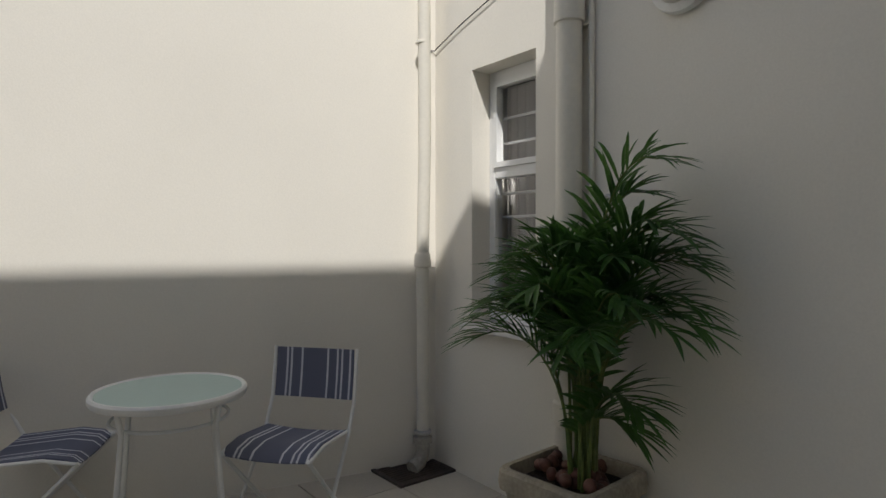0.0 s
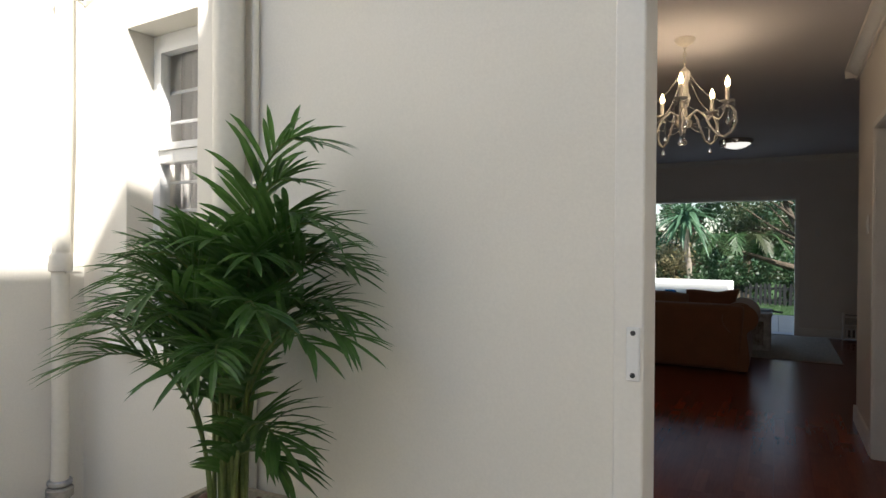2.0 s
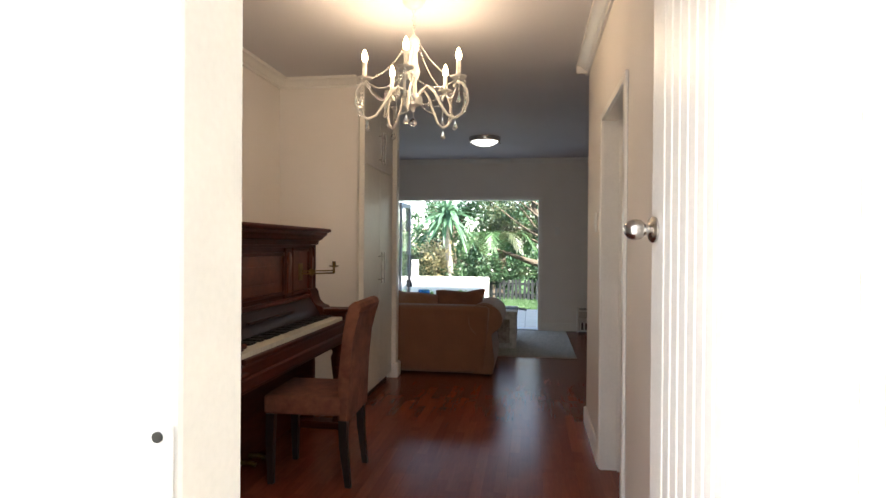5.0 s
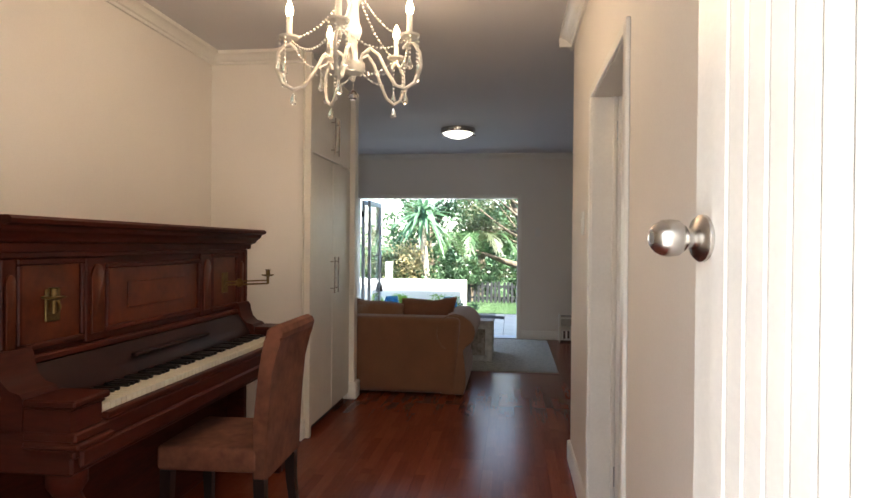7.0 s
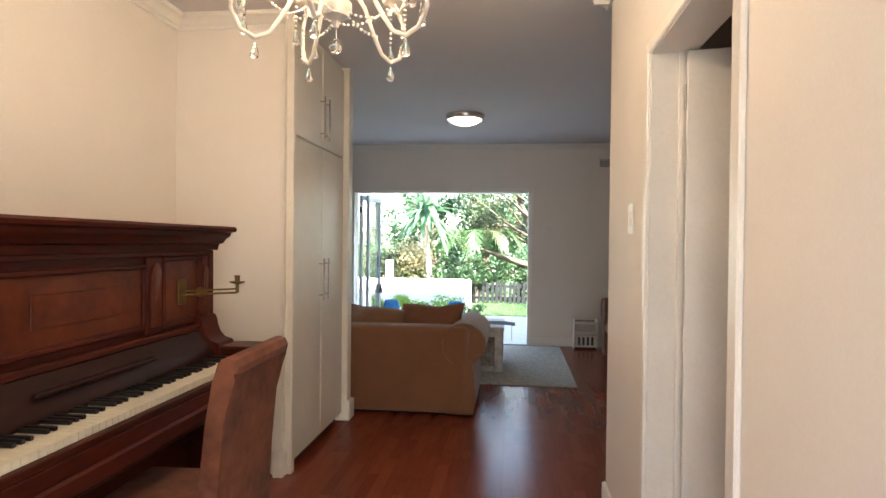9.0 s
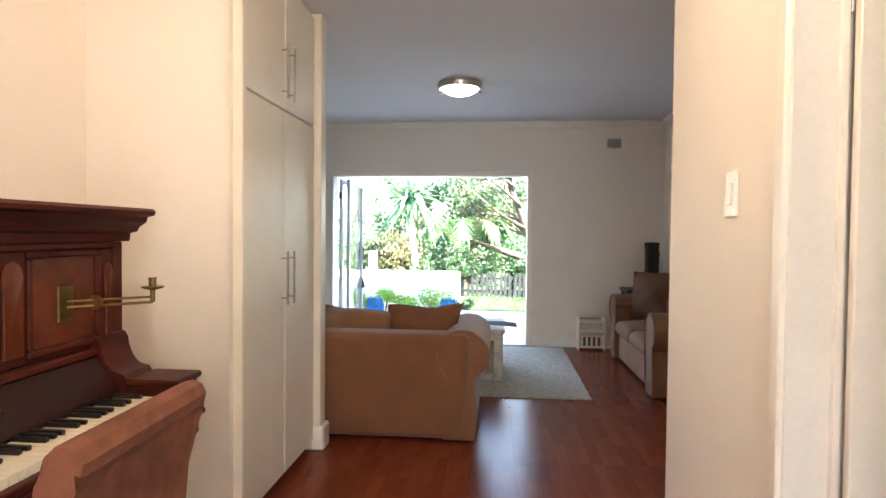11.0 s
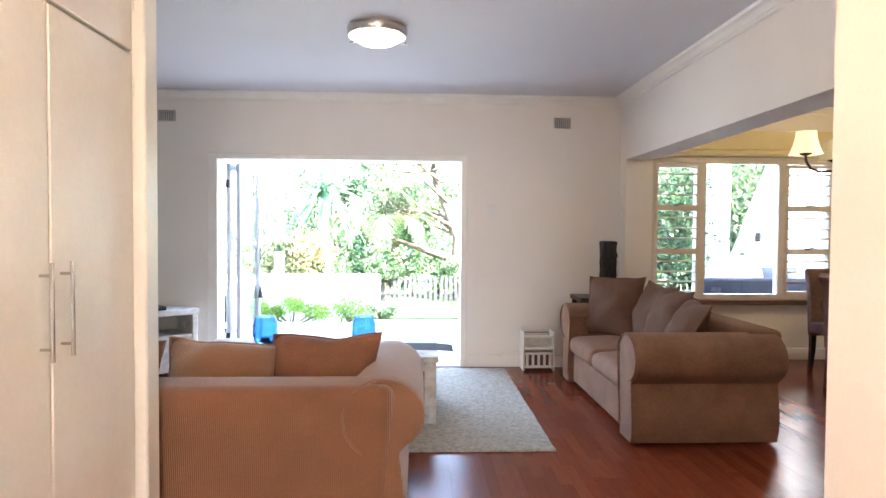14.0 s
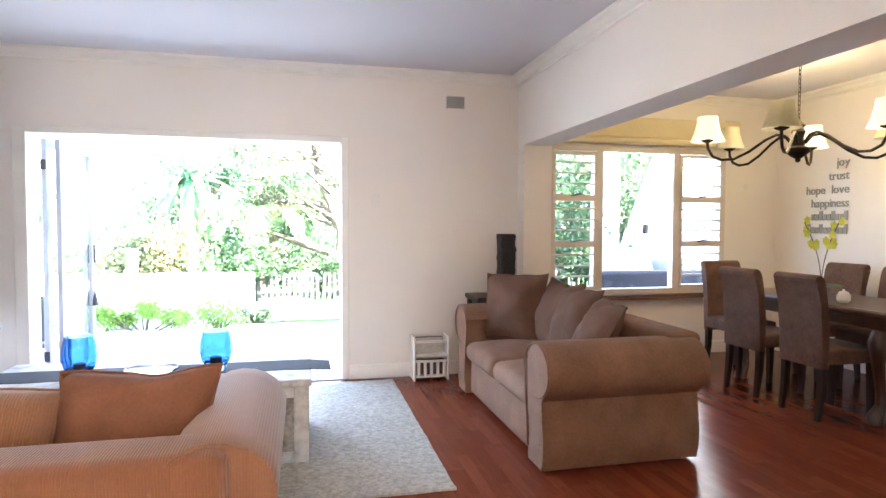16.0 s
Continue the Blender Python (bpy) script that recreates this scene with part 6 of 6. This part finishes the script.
def tree(m, height, spread, label, material, seed, count, leaf, low=0.3, lean=0.0):
    t_ = thing("tree", m, label, "tree", "garden trees")
    r = random.Random(seed)
    tb = tube(bmesh.new(), [(lean * f * f + 0.06 * math.sin(5 * f), 0.05 * math.sin(4 * f + 1), height * 0.55 * f) for f in [i / 8 for i in range(9)]], 0.14, 10, 0.08)
    cents = []
    for k in range(13):
        a = r.uniform(0, 6.28)
        z0 = height * r.uniform(low * 0.8, 0.55)
        ln = spread * r.uniform(0.5, 1.0)
        ex, ey, ez = lean * 0.5 + ln * math.cos(a), ln * math.sin(a), min(height * 0.95, z0 + r.uniform(-0.05, 0.5) * height * 0.6)
        q = [(lean * (z0 / height) ** 2 + (ex) * f, ey * f, z0 + (ez - z0) * f + 0.12 * math.sin(3 * f + k)) for f in [i / 6 for i in range(7)]]
        tube(tb, q, 0.055, 7, 0.014)
        for f in (0.55, 0.8, 1.0):
            i = int(f * 6)
            cents.append((q[i][0] + r.uniform(-0.3, 0.3), q[i][1] + r.uniform(-0.3, 0.3), q[i][2] + r.uniform(-0.2, 0.3), spread * r.uniform(0.16, 0.34)))
    part("trunk", tb, BARK, t_)
    me = leaves("crown", cents, count, leaf, seed)
    me.materials.append(material)
    o = new("crown", me)
    o.parent = t_
    return t_


tree(pose(-0.5, 18.6, -0.2), 4.4, 1.7, "dense dark green tree behind the aloe", GL1, 6, 7500, 0.15, 0.1)
tree(pose(-2.0, 17.9, -0.2), 4.2, 1.2, "dark leafy tree behind the aloe", GL1, 14, 3600, 0.13, 0.12)
tree(pose(5.5, 18.5, -0.2), 5.5, 2.6, "leafy green tree beyond the fence", GL1, 7, 6500, 0.14, 0.12)
tree(pose(4.0, 13.8, -0.1), 4.2, 1.5, "leafy shrub tree outside the dining window", GL1, 8, 12000, 0.11, 0.05)
tree(pose(6.4, 14.6, -0.1), 5.0, 1.9, "leafy green tree outside the dining window", GL3, 9, 6000, 0.12, 0.1)
tree(pose(-10.5, 20.0, -0.2), 6.5, 3.2, "tall green tree at the garden edge", GL1, 10, 8000, 0.18, 0.1)
tree(pose(10.5, 21.0, -0.2), 6.5, 3.4, "tall green tree at the garden edge", GL2, 12, 8000, 0.18, 0.1)


def spreading_tree(m, label):
    """A leaning trunk with one heavy low limb, forked boughs and an open crown of small leaves."""
    t_ = thing("tree", m, label, "tree", "garden trees")
    r = random.Random(31)
    part("trunk", tube(bmesh.new(), [(0.06, 0, 0), (0.02, 0, 0.5), (-0.04, 0, 0.95), (-0.02, 0.02, 1.4), (-0.25, 0.05, 2.0), (-0.5, 0.08, 2.6), (-0.6, 0.1, 3.5)], 0.15, 12, 0.045), BARK, t_)
    part("bough", tube(bmesh.new(), [(-0.02, 0, 0.85), (-0.3, -0.08, 1.0), (-0.7, -0.1, 1.12), (-1.1, -0.1, 1.27), (-1.55, 0, 1.42)], 0.115, 10, 0.03), BARK, t_, "thick low limb")
    part("bough", tube(bmesh.new(), [(-0.1, 0, 0.9), (-0.45, 0.05, 0.8), (-0.85, 0.1, 0.7)], 0.05, 8, 0.02), BARK, t_)
    cents = []
    for k in range(19):
        a = r.uniform(0, 6.28) if k > 6 else r.uniform(2.6, 3.7)
        z0 = r.uniform(1.2, 3.3)
        x0 = -0.02 - 0.25 * max(0, z0 - 1.4)
        ln = r.uniform(0.9, 2.4)
        ez = z0 + r.uniform(0.0, 1.1)
        q = [(x0 + ln * math.cos(a) * f, ln * math.sin(a) * f, z0 + (ez - z0) * f + 0.12 * math.sin(4 * f + k)) for f in [i / 8 for i in range(9)]]
        part("bough", tube(bmesh.new(), q, 0.04, 7, 0.01), BARK, t_)
        for i in (3, 5, 6, 7, 8):
            cents.append((q[i][0] + r.uniform(-0.3, 0.3), q[i][1] + r.uniform(-0.3, 0.3), q[i][2] + r.uniform(-0.1, 0.25), r.uniform(0.14, 0.36)))
    for i in range(9):
        cents.append((-0.5 - 0.16 * i + r.uniform(-0.1, 0.1), r.uniform(-0.3, 0.3), 0.75 + 0.05 * i + r.uniform(-0.15, 0.2), 0.2))
    me = leaves("crown", cents, 8500, 0.075, 33, 0.6)
    me.materials.append(GL2)
    o = new("crown", me)
    o.parent = t_


spreading_tree(pose(1.0, 15.7, -0.2), "spreading olive-leaved garden tree with a heavy low limb")

# tree aloe
al = thing("tree_aloe", pose(-1.68, 14.6, -0.1), "tree aloe with one pale trunk and a rosette of long leaves", "tree")
part("trunk", tube(bmesh.new(), [(0.12, 0, 0), (0.09, 0, 0.6), (0.02, 0, 1.3), (-0.03, 0, 2.15)], 0.085, 12, 0.075), mat("pale_bark", (0.36, 0.31, 0.25), 0.9, vary=0.25, scale=9, bump=0.5), al)
r_ = random.Random(8)
for k in range(90):
    a, e = r_.uniform(0, 6.28), r_.uniform(-0.55, 1.3)
    lb = bmesh.new()
    way = Vector((math.cos(a) * math.cos(e), math.sin(a) * math.cos(e), math.sin(e) + 0.1))
    blade(lb, Vector((-0.03, 0, 2.12 + r_.uniform(-0.08, 0.1))), way, Vector((-math.cos(a) * math.sin(e), -math.sin(a) * math.sin(e), math.cos(e))), r_.uniform(0.75, 1.05), 0.05, r_.uniform(0.3, 0.75), 6)
    part("leaf", lb, ALOE, al, smooth=0)

# fern-like palm fronds between aloe and tree
fp = thing("garden_palm", pose(-0.6, 15.6, 0.2), "green garden palm with arching fronds", "palm")
for k in range(11):
    a = radians(33 * k + 10)
    pts = [(math.cos(a) * 1.2 * f, math.sin(a) * 1.2 * f, 0.4 + 1.3 * math.sin(2.0 * f) - 0.5 * f * f) for f in [i / 10 for i in range(11)]]
    fbm = bmesh.new()
    frond(fbm, pts, 26, 0.34, 0.016, r_, first=0.2, lift=0.1)
    part("frond", fbm, GL3 if k % 3 else GL2, fp, smooth=0)
part("trunk", tube(bmesh.new(), [(0, 0, -0.3), (0, 0, 0.45)], 0.12, 10), BARK, fp)


def bush(m, w, d, h, label, material, seed, count, leaf):
    b = thing("bush", m, label, "bush", "garden bushes")
    r = random.Random(seed)
    sb_ = bmesh.new()
    cents = []
    for k in range(9):
        x, y, z = r.uniform(-w / 2, w / 2), r.uniform(-d / 2, d / 2), r.uniform(h * 0.3, h * 0.75)
        tube(sb_, [(x * 0.3, y * 0.3, 0), (x * 0.7, y * 0.7, z * 0.6), (x, y, z)], 0.012, 5, 0.005)
        cents.append((x, y, z, h * r.uniform(0.25, 0.42)))
    part("stems", sb_, BARK, b)
    me = leaves("foliage", cents, count, leaf, seed)
    me.materials.append(material)
    o = new("foliage", me)
    o.parent = b


bush(pose(-1.98, 14.9, -0.1), 0.5, 0.5, 1.6, "pale golden bush behind the wall", GLY, 21, 1500, 0.11)
bush(pose(-2.75, 14.8, -0.1), 0.8, 0.6, 1.3, "grey-green bush behind the white wall", GL2, 22, 2200, 0.09)
bush(pose(-1.0, 15.0, -0.1), 1.1, 0.7, 1.1, "dark green bush below the aloe", GL1, 23, 2200, 0.10)
bush(pose(-1.75, 11.85, -0.05), 1.45, 0.5, 0.40, "low bright green shrub in front of the white wall", GLB, 24, 3000, 0.05)
bush(pose(-0.85, 11.9, -0.05), 0.55, 0.4, 0.44, "low yellow-green shrub in front of the white wall", GLB, 25, 900, 0.05)
bush(pose(-0.40, 12.35, -0.1), 0.3, 0.3, 0.28, "small dark plant at the end of the wall", GL1, 26, 400, 0.05)
bush(pose(0.3, 15.6, -0.1), 1.4, 0.6, 0.9, "green hedge plants behind the fence", GL1, 27, 2200, 0.09)
bush(pose(1.6, 15.6, -0.1), 1.4, 0.6, 1.0, "green hedge plants behind the fence", GL2, 28, 2200, 0.09)
bush(pose(-5.6, 16.5, -0.1), 2.0, 1.0, 1.3, "tall green hedge plants at the garden edge", GL1, 29, 3000, 0.12)
bush(pose(3.0, 12.6, -0.06), 1.2, 0.8, 1.5, "leafy bush outside the dining window", GL3, 30, 2600, 0.08)
bush(pose(4.9, 12.6, -0.06), 2.4, 0.8, 3.4, "tall dense green hedge outside the dining window", GL1, 32, 12000, 0.10)
far = leaves("far_woods", [(x, 28 + 3 * math.sin(x), 0.4 + 0.7 * math.sin(x * 1.7), 2.0) for x in range(-24, 30, 2)], 26000, 0.26, 40)
far.materials.append(GL1)
tagged(new("far_woods", far), "distant green woodland beyond the garden", "trees", kind="stuff")

# white low wall and picket fence
setting("garden_wall", boxes((-6.5, -0.56, 12.42, 14.0, -0.2, 0.53), bevel=0.02), GARDENWALL, "thick low white painted garden wall", "wall")
setting("garden_wall_post", boxes((-2.37, -2.23, 13.4, 13.54, 0.531, 0.95), bevel=0.01), GARDENWALL, "short white post on the low garden wall", "post")
PICK = mat("dark_stained_picket", (0.018, 0.02, 0.023), 0.7, vary=0.3, scale=9, bump=0.3)
pk_b = extrude_xz(bmesh.new(), [(-0.032, 0), (0.032, 0), (0.032, 0.50), (0, 0.545), (-0.032, 0.50)], -0.01, 0.01)
pk = mesh_of("picket", pk_b, PICK)
fe = thing("picket_fence", pose(0, 15.0, -0.11), "dark stained timber picket fence across the lawn", "fence")
for i in range(66):
    o = new("picket", pk)
    o.parent, o.matrix_basis = fe, pose(-0.55 + i * 0.105, 0, 0.004 * (i * 7 % 5), 0, 0.9 * ((i * 5 % 7) - 3), 0)
for z in (0.12, 0.40):
    part("rail", boxes((-0.6, 6.4, 0.0105, 0.04, z, z + 0.05)), PICK, fe)
for x in (-0.6, 1.4, 3.4, 5.4):
    part("post", boxes((x - 0.04, x + 0.04, 0.041, 0.11, -0.1, 0.56)), PICK, fe)

# outside the dining window
setting("veranda_pillar", B(4.44, 4.68, 11.4, 11.64, -0.1, 3.0), GARDENWALL, "white square veranda pillar", "pillar")
gb = extrude_xz(bmesh.new(), [(4.69, -0.1), (7.8, -0.1), (7.8, 3.4), (5.75, 3.4), (4.69, 0.66)], 11.45, 11.65)
setting("gable_wall", gb, GARDENWALL, "white wall with a sloping edge beyond the window", "wall")
wl_ = thing("garden_wall_lamp", pose(5.10, 11.448, 1.28), "small dark wall lamp on the white wall", "wall lamp")
part("body", lathe(bmesh.new(), [(0.03, -0.07), (0.04, -0.06), (0.04, 0.06), (0.03, 0.07)], 14, (0, -0.06, 0)), DARKHOLE, wl_)
part("bracket", boxes((-0.015, 0.015, -0.03, 0.0, -0.02, 0.02)), DARKHOLE, wl_)
# navy taken down to near black, veranda shade put into the colour
NAVY = mat("shaded_navy_fabric", (0.009, 0.012, 0.024), 0.85, vary=0.2)
os_ = thing("outdoor_sofa", pose(4.45, 10.35, -0.04), "navy upholstered outdoor sofa on the veranda", "outdoor sofa")
part("back", box(bmesh.new(), -0.75, 0.85, -0.1, 0.1, 0.0, 0.80, bevel=0.05, seg=3), NAVY, os_)
part("seat", box(bmesh.new(), -0.70, 0.80, 0.1, 0.75, 0.0, 0.42, bevel=0.05, seg=3), NAVY, os_)
oc2 = cushion_thing(pose(4.95, 10.53, 0.40, -10, 0, 4), 0.5, 0.5, 0.16, mat("grey_blue_cushion", (0.12, 0.15, 0.2), 0.9), "grey-blue cushion on the outdoor sofa", 9, "outdoor cushions")

# exercise machine on the patio, seen through the folded doors
ex = thing("exercise_machine", pose(-2.75, 10.9, -0.04), "black and grey exercise machine standing on the patio", "exercise machine")
part("upright", tube(bmesh.new(), [(0, 0, 0.05), (0.02, 0, 0.7), (0.1, 0, 1.35)], 0.03, 10), BLACKPL, ex)
part("handle", tube(bmesh.new(), [(0.0, -0.2, 0.95), (-0.08, -0.22, 1.1), (-0.05, -0.22, 1.3), (0.05, -0.22, 1.4)], 0.018, 8), BLACKPL, ex)
part("handle", tube(bmesh.new(), [(0.0, 0.2, 0.95), (-0.08, 0.22, 1.1), (-0.05, 0.22, 1.3), (0.05, 0.22, 1.4)], 0.018, 8), BLACKPL, ex)
part("console", box(bmesh.new(), 0.03, 0.2, -0.1, 0.1, 1.34, 1.46, bevel=0.01), BLACKPL, ex)
part("flywheel", lathe(bmesh.new(), [(0.24, -0.04), (0.26, 0), (0.24, 0.04)], 28, (0.15, 0, 0.32), Matrix.Rotation(radians(90), 4, "X")), BLACKPL, ex)
part("base", boxes((-0.5, 0.6, -0.03, 0.03, 0.0, 0.06), (-0.52, -0.46, -0.25, 0.25, 0.0, 0.06), (0.55, 0.61, -0.25, 0.25, 0.0, 0.06), bevel=0.005), BLACKPL, ex)

# ---- floor pieces, last ----
rnd = random.Random(2)
PWD, PLN = 0.193, 1.28
plank_cache = {}


def plank(x, y0, y1, owner):
    key = round(y1 - y0, 2)
    if key not in plank_cache:
        plank_cache[key] = mesh_of("plank", boxes((0.0003, PWD - 0.0003, 0.0003, key - 0.0003, -0.0115, 0.0)), PLANK, 0)
    o = new("plank", plank_cache[key])
    o.parent, o.location = owner, (x, y0, 0)


def lay(x0, x1, y0, y1, owner):
    i = 0
    x = x0
    while x < x1 - 0.02:
        y = y0
        first = (0.32, 0.96, 0.64, 1.28)[i % 4]
        while y < y1 - 0.05:
            e = min(y1, y + (first if y == y0 else PLN))
            plank(x, y, e, owner)
            y = e
        x += PWD
        i += 1


lay(NX, HX - 0.05, 0.26, 5.04, house_floor)
lay(NX - 7 * PWD, BX + 0.2, 5.04, GW - 0.04, house_floor)
lay(NX + 21 * PWD, DX, 5.04, DW, house_floor)
lay(NX + 13 * PWD, DX, 3.85, 5.04, house_floor)
setting("side_room_floor", B(HX, 3.1, 0.6, 3.7, -0.011, -0.002), PLANK, "red-brown laminate floor of the side room", "floor")

tile = mesh_of("tile", boxes((0.003, 0.417, 0.003, 0.417, -0.0095, 0.0), bevel=0.003), TILE, 0)
for i in range(18):
    for j in range(16):
        o = new("tile", tile)
        o.parent, o.location = yard, (-4.9 + i * 0.42, -6.6 + j * 0.42, 0)
ptile = mesh_of("tile", boxes((0.004, 0.446, 0.004, 0.446, -0.0495, -0.04), bevel=0.003), TILE, 0)
for i in range(26):
    for j in range(7):
        o = new("tile", ptile)
        o.parent, o.location = patio, (-4.6 + i * 0.45, GW + 0.27 + j * 0.45, 0)
gr = np.random.RandomState(5)
gn = 24000
gx, gy = gr.uniform(-0.5, 3.2, gn), gr.uniform(12.1, 15.0, gn)
gh, ga = gr.uniform(0.02, 0.045, gn), gr.uniform(0, 6.28, gn)
gv_ = np.stack([np.stack([gx - 0.004 * np.cos(ga), gy - 0.004 * np.sin(ga), np.full(gn, -0.10)], 1), np.stack([gx + 0.004 * np.cos(ga), gy + 0.004 * np.sin(ga), np.full(gn, -0.10)], 1),
                np.stack([gx + 0.02 * np.sin(ga), gy + 0.02 * np.cos(ga), -0.10 + gh], 1)], 1).reshape(-1, 3)
gm = bpy.data.meshes.new("grass")
gm.from_pydata(gv_.tolist(), [], [(3 * i, 3 * i + 1, 3 * i + 2) for i in range(gn)])
gm.materials.append(GL3)
tagged(new("grass", gm), "short green grass blades on the lawn", "grass", kind="stuff")
